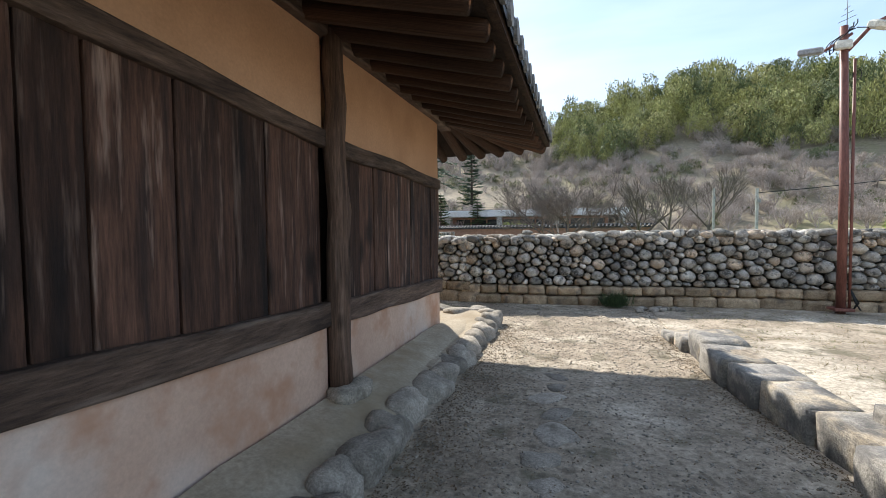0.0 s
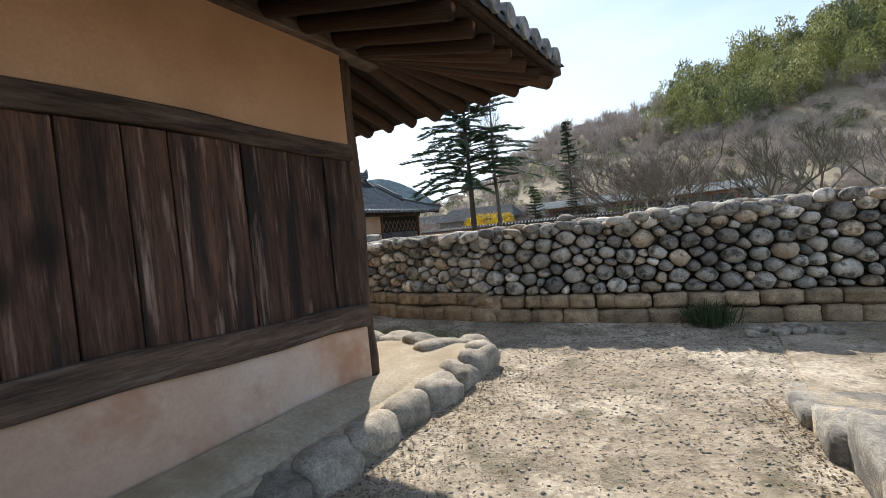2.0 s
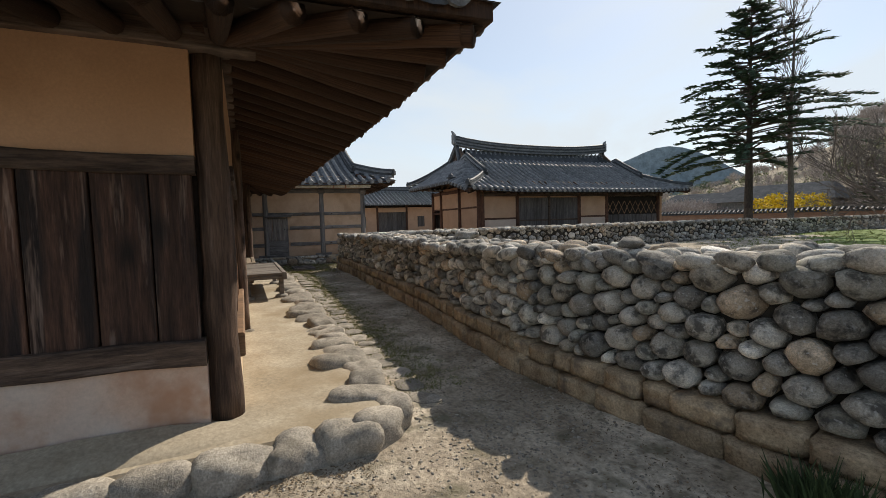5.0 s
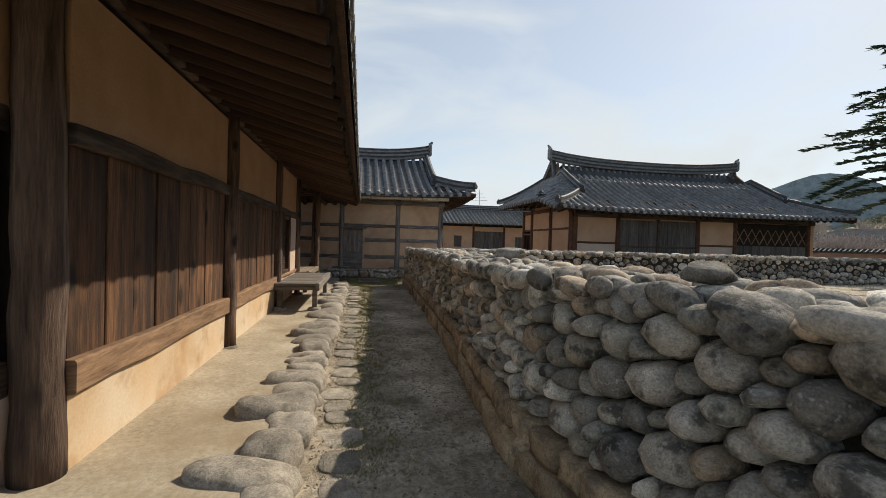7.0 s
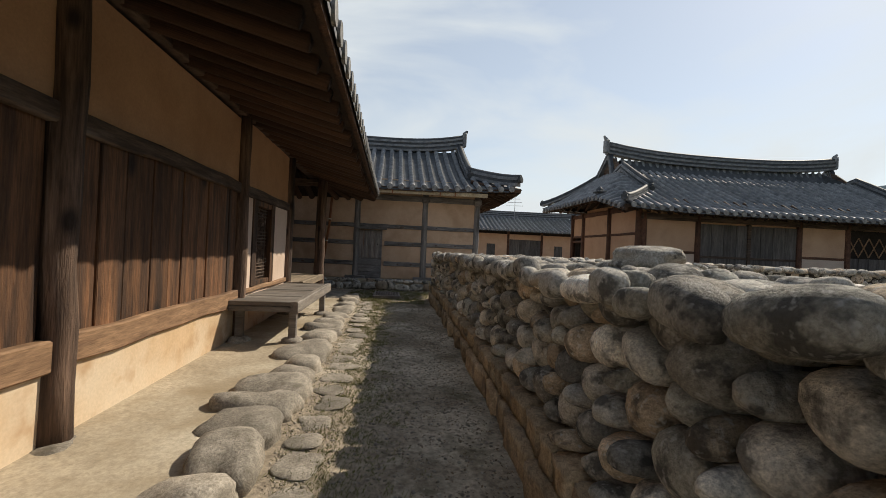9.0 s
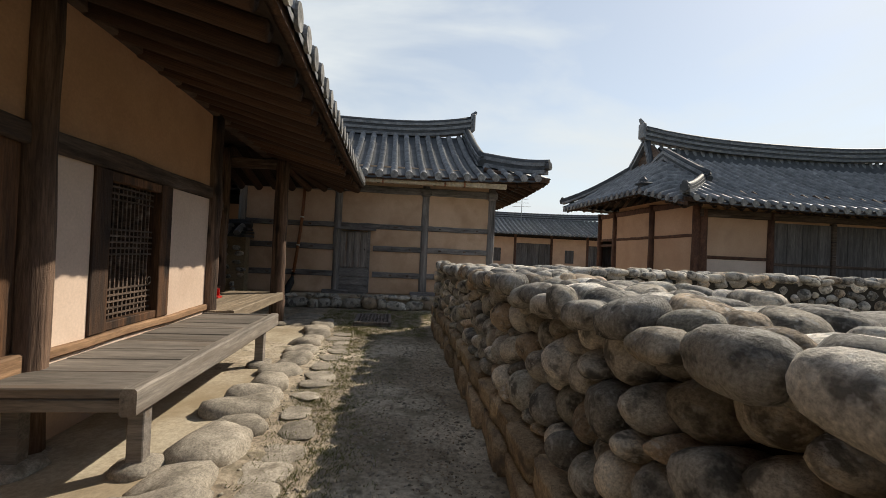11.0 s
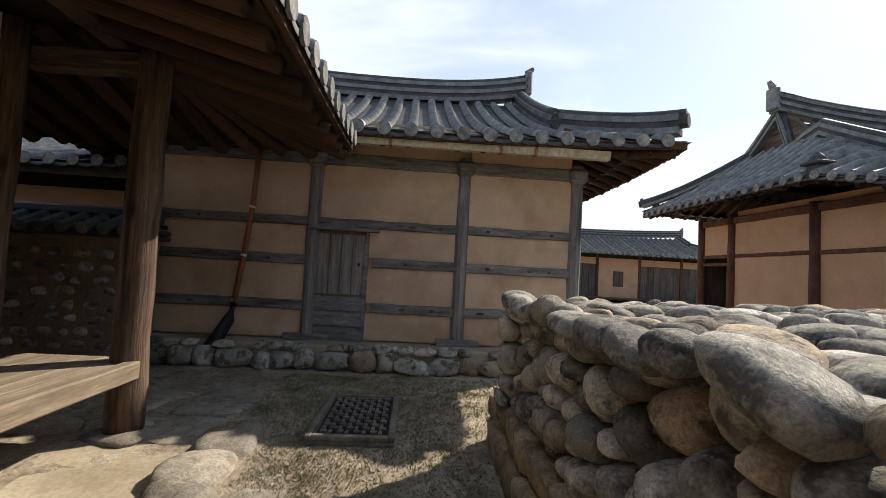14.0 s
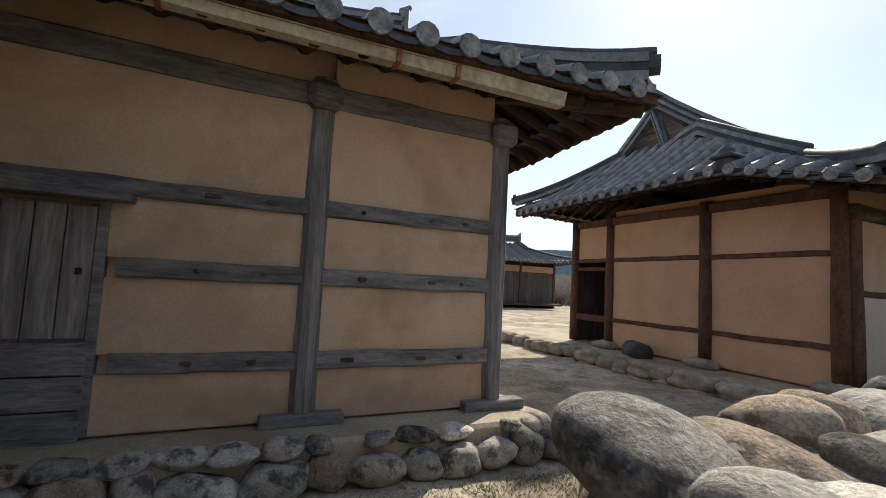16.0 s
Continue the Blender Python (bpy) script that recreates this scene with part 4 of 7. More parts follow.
for i, (a, b) in enumerate(zip(BY, BY[1:])):
    if i in (0, 2):
        for z0, z1 in ((0.4, 1.66), (1.74, 2.7)):
            part("plaster_panel", one_box((B_E - 0.1, a + 0.06, z0), (B_E, b - 0.06, z1)), M_PLASTER_B if z0 > 1 else M_PLASTER_PALE, hb)
        part("band", beam_bm((B_E - 0.02, a, 1.7), (B_E - 0.02, b, 1.7), 0.1, 0.08, rng), M_RED_WOOD, hb)
    elif i == 1:
        n = 8
        for k in range(n):
            w = (b - a - 0.12) / n
            part("door_plank", one_box((B_E - 0.09, a + 0.06 + k * w + 0.006, 0.5), (B_E - 0.02, a + 0.06 + (k + 1) * w - 0.006, 2.65), 0.008), M_GREY_BOARD_DARK, hb)
        part("door_post", one_box((B_E - 0.08, (a + b) / 2 - 0.06, 0.5), (B_E + 0.03, (a + b) / 2 + 0.06, 2.7), 0.01), M_BEAM, hb)
        part("door_rail", one_box((B_E - 0.02, a + 0.1, 1.55), (B_E + 0.01, b - 0.1, 1.62), 0.005), M_BEAM, hb)
    else:
        part("lattice_back", one_box((B_E - 0.1, a + 0.06, 0.4), (B_E - 0.05, b - 0.06, 2.7)), M_DARK, hb)
        n = 9
        for k in range(n):
            w = (b - a - 0.12) / n
            part("plank", one_box((B_E - 0.05, a + 0.06 + k * w + 0.01, 0.5), (B_E, a + 0.06 + (k + 1) * w - 0.01, 1.75), 0.008), M_GREY_BOARD_DARK, hb)
            for s in (0, 1):
                y0 = a + 0.06 + k * w
                p = ((B_E - 0.02, y0, 1.8), (B_E - 0.02, y0 + w, 2.45)) if s else ((B_E - 0.02, y0 + w, 1.8), (B_E - 0.02, y0, 2.45))
                part("lattice_bar", tube(bmesh.new(), p, [0.025, 0.025], 4), M_BEAM_TAN, hb)
for y in BY:
    part("post", log_bm((B_E, y, 0.4), (B_E, y, 2.9), 0.10, 0.09, rng, 5, 0.005), M_RED_WOOD, hb, smooth=True)
part("wall_plate", beam_bm((B_E, 15.8, 2.8), (B_E, 27.2, 2.8), 0.14, 0.18, rng, cuts=10), M_BEAM, hb)
ROOF_B = Roof(-21.9, -14.6, 14.72, 28.4, 3.42, 5.35, 1.85, 0.12, xc=-19.25, ze1=2.92)
part("plank_wall", one_box((-21.0, 15.95, 0.3), (-20.88, 18.5, 3.2), 0.01), M_GREY_BOARD_DARK, hb)
bm = box(bmesh.new(), (-16.66, 14.78, 3.36), (-16.44, 15.0, 3.62), 0.02)
box(bm, (-16.72, 14.72, 3.60), (-16.38, 15.06, 3.66), 0.015)
tube(bm, [(-16.55, 14.88, 3.66), (-16.55, 14.88, 3.74), (-16.55, 14.88, 3.82)], [0.13, 0.11, 0.04], 10)
part("corner_tile", bm, M_TILE_BLUE, hb, "dark ornamental tile on the roof corner")
ROOF_B.build(hb, 0.3, 0.08, M_TILE_END, gable_material=M_BEAM, near=lambda p: True)
rafters(hb, ROOF_B, (-21.0, B_E, B_S, 27.3), 0.36, 0.055, rng, 0.16, near=lambda p: p.y < 16 or p.x > -16)

# ---- things by the farmhouse ----
def bench(at):
    b = thing("wooden_bench", at, "low weathered grey plank bench against the plaster wall", "bench")
    x0, x1, y0, y1 = -10.66, -7.78, 6.06, 6.88
    n = 9
    for k in range(n):
        w = (x1 - x0 - 0.14) / n
        up = rng.uniform(-0.003, 0.004)
        part("seat_plank", one_box((x0 + 0.07 + k * w + 0.005, y0, 0.65 + up), (x0 + 0.07 + (k + 1) * w - 0.005, y1 - 0.09, 0.69 + up), 0.006), M_BENCH, b)
    part("front_rail", beam_bm((x0 - 0.03, y1 - 0.045, 0.635), (x1 + 0.03, y1 - 0.045, 0.635), 0.085, 0.145, rng, 0.004), M_BENCH_RAIL, b)
    for x in (x0 + 0.035, x1 - 0.035):
        part("end_board", one_box((x - 0.034, y0, 0.645), (x + 0.034, y1 - 0.09, 0.697), 0.006), M_BENCH, b)
    part("end_rail", one_box((x1 - 0.07, y0, 0.575), (x1 + 0.005, y1 - 0.09, 0.643), 0.006), M_BENCH, b)
    part("end_rail", one_box((x0 - 0.005, y0, 0.575), (x0 + 0.07, y1 - 0.09, 0.643), 0.006), M_BENCH, b)
    for x in (x0 + 0.32, x1 - 0.2):
        for y in (y0 + 0.08, y1 - 0.1):
            leg = part("leg", one_box((x - 0.045, y - 0.045, 0.2), (x + 0.045, y + 0.045, 0.58), 0.006), M_BENCH, b)
            foot = part("foot_stone", bmesh.new(), M_KERB, leg)
            foot.data = stone_mesh("foot_stone", rng, M_KERB, 2, 3.5)
            foot.matrix_basis = Matrix.Translation((x, y, 0.18)) @ Matrix.Diagonal((0.28, 0.24, 0.12, 1))
    return b


bench((-9.2, 6.5, 0.17))

deck = thing("porch_floor", (-12, 5.8, 0.17), "raised porch floor of pale worn planks", "porch floor")
for k in range(7):
    w = 0.86 / 7
    part("floor_plank", one_box((-13.28, 5.41 + k * w + 0.003, 0.66), (-10.75, 5.41 + (k + 1) * w - 0.003, 0.705), 0.004), M_DECK, deck)
part("front_beam", beam_bm((-13.1, 6.32, 0.655), (-10.72, 6.32, 0.655), 0.09, 0.13, rng, 0.003), M_DECK, deck)
for x in (-10.9,):
    part("support", one_box((x - 0.06, 6.2, 0.1), (x + 0.06, 6.3, 0.66), 0.008), M_BEAM, deck)
part("joist", one_box((-13.2, 5.45, 0.56), (-13.1, 6.27, 0.658), 0.006), M_BEAM, deck)

# fire extinguisher on its stand
M_RED = surf("red_enamel", (0.42, 0.015, 0.012), (0.55, 0.025, 0.02), 3, 0.32, 0.05, grain=8, vary=0.0, spec=0.5)
M_BLACK = surf("black_rubber", (0.012, 0.012, 0.012), (0.03, 0.03, 0.03), 6, 0.6, 0.1, vary=0.0)
M_LABEL = surf("paper_label", (0.6, 0.58, 0.5), (0.7, 0.68, 0.6), 8, 0.7, 0.0, vary=0.0)
ex = thing("fire_extinguisher", (-12.1, 5.6, 0.705), "small red fire extinguisher on a red stand", "fire extinguisher")
cx, cy = -12.1, 5.6
part("bottle", tube(bmesh.new(), [(cx, cy, z) for z in (0.74, 0.75, 1.02, 1.06, 1.08)], [0.06, 0.068, 0.068, 0.045, 0.022], 18), M_RED, ex, smooth=True)
part("label_band", tube(bmesh.new(), [(cx, cy, 0.86), (cx, cy, 0.95)], [0.0695, 0.0695], 18, False), M_LABEL, ex, "pale printed label")
part("valve", tube(bmesh.new(), [(cx, cy, 1.08), (cx, cy, 1.12)], [0.02, 0.022], 10), M_BLACK, ex)
part("lever", box(one_box((cx - 0.01, cy - 0.02, 1.12), (cx + 0.01, cy + 0.10, 1.135), 0.003), (cx - 0.01, cy - 0.02, 1.15), (cx + 0.01, cy + 0.09, 1.162), 0.003), M_BLACK, ex)
part("hose", tube(bmesh.new(), [(cx + 0.02, cy, 1.1), (cx + 0.08, cy, 1.09), (cx + 0.1, cy, 1.02), (cx + 0.085, cy, 0.85), (cx + 0.08, cy, 0.8)], [0.012] * 5, 8), M_BLACK, ex, smooth=True)
part("stand", box(one_box((cx - 0.09, cy - 0.09, 0.706), (cx + 0.14, cy + 0.14, 0.74), 0.006), (cx - 0.09, cy - 0.09, 0.742), (cx - 0.07, cy + 0.09, 0.88), 0.004), M_RED, ex)
ex.matrix_basis = ex.matrix_basis @ Matrix.Diagonal((0.8, 0.8, 0.8, 1))

# ---- rain gear on the storehouse ----
M_GUTTER = surf("cream_gutter", (0.42, 0.36, 0.26), (0.52, 0.45, 0.34), 3, 0.5, 0.05, vary=0.0, spot=(0.3, 0.22, 0.14), spot_scale=2)
M_PIPE = surf("rust_brown_pipe", (0.20, 0.075, 0.03), (0.30, 0.115, 0.05), 4, 0.45, 0.1, vary=0.0)
gut = thing("rain_gutter", (-15.3, 8, 3.1), "cream metal rain gutter with brown joints under the eave", "gutter")
bm = bmesh.new()
secs = []
for y in np.linspace(5.2, 10.75, 9):
    z = 3.06 + 0.028 * (y - 5.2) / 5.75
    secs.append([bm.verts.new((x, y, z + dz)) for x, dz in ((-15.33, 0.06), (-15.32, -0.04), (-15.23, -0.04), (-15.20, 0.065), (-15.215, 0.065), (-15.235, -0.03), (-15.31, -0.03), (-15.32, 0.06))])
for s0, s1 in zip(secs, secs[1:]):
    for k in range(8):
        bm.faces.new((s0[k], s0[(k + 1) % 8], s1[(k + 1) % 8], s1[k]))
bm.faces.new(secs[0])
bm.faces.new(secs[-1][::-1])
bmesh.ops.recalc_face_normals(bm, faces=bm.faces[:])
part("trough", bm, M_GUTTER, gut)
for y in (6.6, 7.9, 9.3, 9.75):
    z = 3.06 + 0.028 * (y - 5.2) / 5.75
    part("joint", one_box((-15.335, y, z - 0.047), (-15.195, y + 0.035, z + 0.07)), M_PIPE, gut)
pipe = thing("drain_pipe", (-15.7, 6.0, 0.4), "rust-brown downpipe ending in a black rubber shoe", "drain pipe")
part("pipe", tube(bmesh.new(), [(-15.78, 6.14, 3.0), (-15.79, 6.10, 2.2), (-15.79, 6.03, 1.5), (-15.78, 5.95, 0.85)], [0.036] * 4, 10), M_PIPE, pipe, smooth=True)
for z, y in ((2.2, 6.10), (1.55, 6.035), (0.95, 5.96)):
    part("clip", tube(bmesh.new(), [(-15.79, y - 0.002, z), (-15.79, y + 0.002, z + 0.03)], [0.043, 0.043], 10), M_LABEL, pipe)
part("rubber_shoe", tube(bmesh.new(), [(-15.78, 5.96, 0.92), (-15.74, 5.93, 0.72), (-15.60, 5.86, 0.50), (-15.42, 5.78, 0.30)], [0.05, 0.075, 0.085, 0.09], 10), M_BLACK, pipe, smooth=True)

# ---- storm drain cover in the path ----
M_IRON = surf("cast_iron", (0.10, 0.088, 0.078), (0.24, 0.205, 0.18), 6, 0.6, 0.4, vary=0.0, spot=(0.22, 0.14, 0.09), spot_scale=3)
cover = thing("drain_cover", (-13.6, 7.9, 0.2), "cast iron drain cover with a raised woven pattern", "drain cover")
part("frame", one_box((-14.12, 7.57, 0.12), (-13.02, 8.22, 0.225), 0.015), M_IRON, cover)
part("lid", one_box((-14.06, 7.63, 0.2), (-13.08, 8.16, 0.236), 0.008), M_DARK, cover)
for lo, hi in (((-14.12, 7.57), (-13.02, 7.62)), ((-14.12, 8.17), (-13.02, 8.22)), ((-14.12, 7.62), (-14.07, 8.17)), ((-13.07, 7.62), (-13.02, 8.17))):
    part("rim", one_box((*lo, 0.22), (*hi, 0.262), 0.008), M_IRON, cover)
for i in range(12):
    for j in range(8):
        x, y = -14.03 + i * 0.078, 7.66 + j * 0.062
        w, h = ((0.066, 0.028) if (i + j) % 2 == 0 else (0.034, 0.052))
        part("tread", one_box((x, y, 0.234), (x + w, y + h, 0.256), 0.004), M_IRON, cover)

# ---- utility pole in the yard ----
M_POLE = surf("red_brown_paint", (0.13, 0.05, 0.038), (0.21, 0.088, 0.066), 3, 0.5, 0.15, (3, 3, 0.6), vary=0.0, spot=(0.26, 0.2, 0.17), spot_at=(0.66, 0.8))
M_METAL = surf("grey_metal", (0.22, 0.22, 0.22), (0.36, 0.36, 0.36), 5, 0.45, 0.1, vary=0.0)
px, py = 4.2, 8.98
pole = thing("camera_pole", (px, py, 0.1), "red-brown steel pole carrying cameras, cables and a lamp arm", "utility pole")
PT = 4.75
part("shaft", tube(bmesh.new(), [(px, py, 0.0), (px, py, 2.2), (px - 0.06, py, PT)], [0.07, 0.062, 0.055], 14), M_POLE, pole, smooth=True)
part("base_plate", one_box((px - 0.14, py - 0.14, 0.08), (px + 0.14, py + 0.14, 0.13), 0.01), M_POLE, pole)
part("conduit", tube(bmesh.new(), [(px + 0.10, py - 0.04, 0.1), (px + 0.095, py - 0.04, 2.0), (px + 0.085, py - 0.03, 4.2)], [0.022] * 3, 8), M_POLE, pole, smooth=True)
arm = part("arm", tube(bmesh.new(), [(px + 0.0, py, 4.35), (px + 0.35, py + 0.05, 4.75), (px + 0.75, py + 0.1, 4.95)], [0.03, 0.03, 0.025], 8), M_POLE, pole, smooth=True)
part("arm", tube(bmesh.new(), [(px + 0.05, py, 4.62), (px - 0.42, py - 0.05, 4.32)], [0.025, 0.02], 8), M_POLE, pole, smooth=True)
cam_box = part("camera_housing", one_box((-0.06, -0.17, -0.05), (0.06, 0.17, 0.05), 0.02), M_METAL, pole, "grey camera housing")
cam_box.matrix_basis = pose(px - 0.55, py - 0.1, 4.36, 8, 0, 55)
lamp = part("lamp_head", one_box((-0.09, -0.2, -0.06), (0.09, 0.2, 0.07), 0.03), M_LABEL, pole, "white lamp head")
lamp.matrix_basis = pose(px + 0.46, py + 0.06, 4.72, 0, 20, -60)
part("junction_box", one_box((px - 0.2, py - 0.12, 4.36), (px + 0.02, py + 0.0, 4.50), 0.02), M_LABEL, pole)
part("antenna", tube(bmesh.new(), [(px - 0.02, py, PT), (px - 0.02, py, PT + 0.42)], [0.008, 0.005], 6), M_METAL, pole)
for a in range(3):
    part("antenna_rod", tube(bmesh.new(), [(px - 0.14 + 0.04 * a, py, PT + 0.06 + 0.1 * a), (px + 0.1 - 0.04 * a, py, PT + 0.16 + 0.08 * a)], [0.005, 0.005], 5), M_METAL, pole)
for k in range(4):
    s = [(px - 0.3 + 0.25 * f + 0.05 * math.sin(6 * f + k), py - 0.06 + 0.02 * k, 4.36 + 0.25 * f - 0.06 * math.sin(3 * f + k)) for f in np.linspace(0, 1.6, 9)]
    part("cable", tube(bmesh.new(), s, [0.009] * 9, 6), M_BLACK, pole, smooth=True)
part("cable_loop", tube(bmesh.new(), [(px + 0.12 + 0.06 * math.cos(a), py - 0.03, 3.95 + 0.09 * math.sin(a)) for a in np.linspace(0, 6.2, 14)], [0.007] * 14, 6), M_BLACK, pole)
for a in (0.5, 1.8, 3.6):
    part("ground_wire", tube(bmesh.new(), [(px + 0.1, py - 0.05, 0.45), (px + 0.16 + 0.04 * a / 3, py - 0.08, 0.22), (px + 0.18 + 0.08 * math.cos(a), py - 0.08 + 0.06 * math.sin(a), 0.1)], [0.012] * 3, 6), M_BLACK, pole, smooth=True)

# ---- raised terrace with a slab kerb ----
def terrace_z(x, y):
    f = min(max((y - 5.4) / 1.6, 0), 1)
    return 0.265 + (ground_z(x, y) + 0.012 - 0.265) * f * f * (3 - 2 * f) + 0.02 * (1 - f) * noise.noise(Vector((x * 1.3, y * 1.3, 8)))


line = [(7.3, 1.06), (6.8, 1.12), (5.0, 1.24), (3.3, 1.5), (1.0, 1.75), (-4, 2.3)]


def kerb_x(y):
    return float(np.interp(-y, [-p[0] for p in line], [p[1] for p in line]))


bm = bmesh.new()
grid = []
for y in np.linspace(-4, 9.4, 68):
    x0 = kerb_x(min(y, 6.8)) + 0.12
    grid.append([bm.verts.new((x0, y, -0.1))] + [bm.verts.new((x0 + (34 - x0) * (k / 60) ** 1.8, y, terrace_z(x0 + (34 - x0) * (k / 60) ** 1.8, y) - (0.12 if y > 9.0 else 0))) for k in range(61)])
for r0, r1 in zip(grid, grid[1:]):
    for k in range(61):
        bm.faces.new((r0[k], r0[k + 1], r1[k + 1], r1[k]))
terr = tagged(part("terrace", bm, M_GROUND, smooth=True), "raised earth terrace with sparse dry grass", "terrace", kind="structure")
trng = random.Random(12)
slab_meshes = [slab_mesh("slab", trng, M_SLAB, 0.035, 0.022) for _ in range(6)]
y = 7.0
while y > -3.5:
    ln = trng.uniform(0.34, 0.75)
    yc = y - ln / 2
    w = trng.uniform(0.34, 0.5)
    h = trng.uniform(0.31, 0.36)
    x = kerb_x(yc)
    ang = math.degrees(math.atan2(kerb_x(yc - 0.3) - kerb_x(yc + 0.3), 0.6))
    share("slab", trng.choice(slab_meshes), pose(x + w / 2 + trng.uniform(-0.05, 0.05), yc, terrace_z(x, yc) + 0.02 - h / 2 + trng.uniform(-0.04, 0.03), trng.uniform(-3, 3), trng.uniform(-3, 3), ang + trng.uniform(-5, 5)) @ Matrix.Diagonal((w * 1.02, ln * 1.0, h, 1)), terr)
    y -= ln
share("slab", slab_meshes[0], pose(2.05, 3.2, 0.3, 0, 2, 10) @ Matrix.Diagonal((0.5, 0.5, 0.16, 1)), terr)

# ---- stone walls ----
srng = random.Random(21)
round_stones = [stone_mesh("stone", srng, M_STONE, 3, srng.uniform(2.2, 3.4), 0.16) for _ in range(14)]
small_stones = [stone_mesh("stone_small", srng, M_STONE, 2, srng.uniform(2.3, 3.0), 0.11) for _ in range(10)]
block_stones = [slab_mesh("block", srng, M_BLOCK, 0.07, 0.03) for _ in range(8)]


def along(path, s):
    for (x0, y0), (x1, y1) in zip(path, path[1:]):
        ln = math.hypot(x1 - x0, y1 - y0)
        if s <= ln:
            return Vector((x0 + (x1 - x0) * s / ln, y0 + (y1 - y0) * s / ln, 0)), math.atan2(y1 - y0, x1 - x0)
        s -= ln
    return Vector((path[-1][0], path[-1][1], 0)), math.atan2(path[-1][1] - path[-2][1], path[-1][0] - path[-2][0])


def pebble_dirs(sub):
    bm = bmesh.new()
    bmesh.ops.create_icosphere(bm, subdivisions=sub, radius=1)
    p = np.array([v.co[:] for v in bm.verts])
    f = [tuple(v.index for v in q.verts) for q in bm.faces]
    lumps = []
    for k in range(12):
        o = Vector((k * 7.1, k * 3.7, k * 5.3))
        lumps.append(np.array([noise.noise(v.co * 1.2 + o) + 0.4 * noise.noise(v.co * 2.9 + o) + 0.16 * noise.noise(v.co * 6.5 + o) for v in bm.verts]))
    bm.free()
    return p, f, lumps


DIRS = {2: pebble_dirs(2), 3: pebble_dirs(3)}


def packed(length, low, high, rng, small, big, aspect):
    """Seeds of fitted stones over a strip 0..length, low(u)..high(u): large ones first, small ones in the gaps left."""
    pts = np.zeros((0, 3))
    top = max(high(u) for u in np.linspace(0, length, 40))
    bot = min(low(u) for u in np.linspace(0, length, 40))
    for share_, tries in ((1.0, 5), (0.72, 9), (0.5, 14), (0.34, 22), (0.2, 26)):
        r0 = small + (big - small) * share_
        for _ in range(int(tries * length * (top - bot) / (r0 * r0 * 4))):
            u, v = rng.uniform(0, length), rng.uniform(bot, top)
            r = max(small, r0 * rng.uniform(0.8, 1.1))
            if v < low(u) + r * 0.5 or v > high(u) - r * 0.5:
                continue
            if len(pts):
                d = np.hypot((pts[:, 0] - u) / aspect, pts[:, 1] - v)
                if (d < (pts[:, 2] + r) * 0.93).any():
                    continue
            pts = np.vstack([pts, (u, v, r)])
    return pts


def cells_of(pts, length, low, high, aspect):
    """The share of the strip that each seed takes: a convex outline round it."""
    out = []
    for i, (u, v, r) in enumerate(pts):
        lo, hi = low(u), high(u)
        poly = [(max(-0.02, u - 0.5), lo), (min(length + 0.02, u + 0.5), lo), (min(length + 0.02, u + 0.5), hi), (max(-0.02, u - 0.5), hi)]
        near_ = np.where((abs(pts[:, 0] - u) < 0.9) & (abs(pts[:, 1] - v) < 0.7))[0]
        for k in near_:
            if k == i:
                continue
            du, dv = (pts[k, 0] - u) / aspect ** 2, pts[k, 1] - v
            mx, my = pts[k, 0] - u, pts[k, 1] - v
            d2 = (mx / aspect) ** 2 + my * my
            t = 0.5 + (r * r - pts[k, 2] ** 2) / (2 * d2)
            t = min(max(t, 0.2), 0.8)
            limit = du * mx * t + dv * my * t
            nxt = []
            for a, b in zip(poly, poly[1:] + poly[:1]):
                fa = du * (a[0] - u) + dv * (a[1] - v) - limit
                fb = du * (b[0] - u) + dv * (b[1] - v) - limit
                if fa <= 0:
                    nxt.append(a)
                if fa * fb < 0:
                    w = fa / (fa - fb)
                    nxt.append((a[0] + (b[0] - a[0]) * w, a[1] + (b[1] - a[1]) * w))
            poly = nxt
            if len(poly) < 3:
                break
        out.append(poly)
    return out


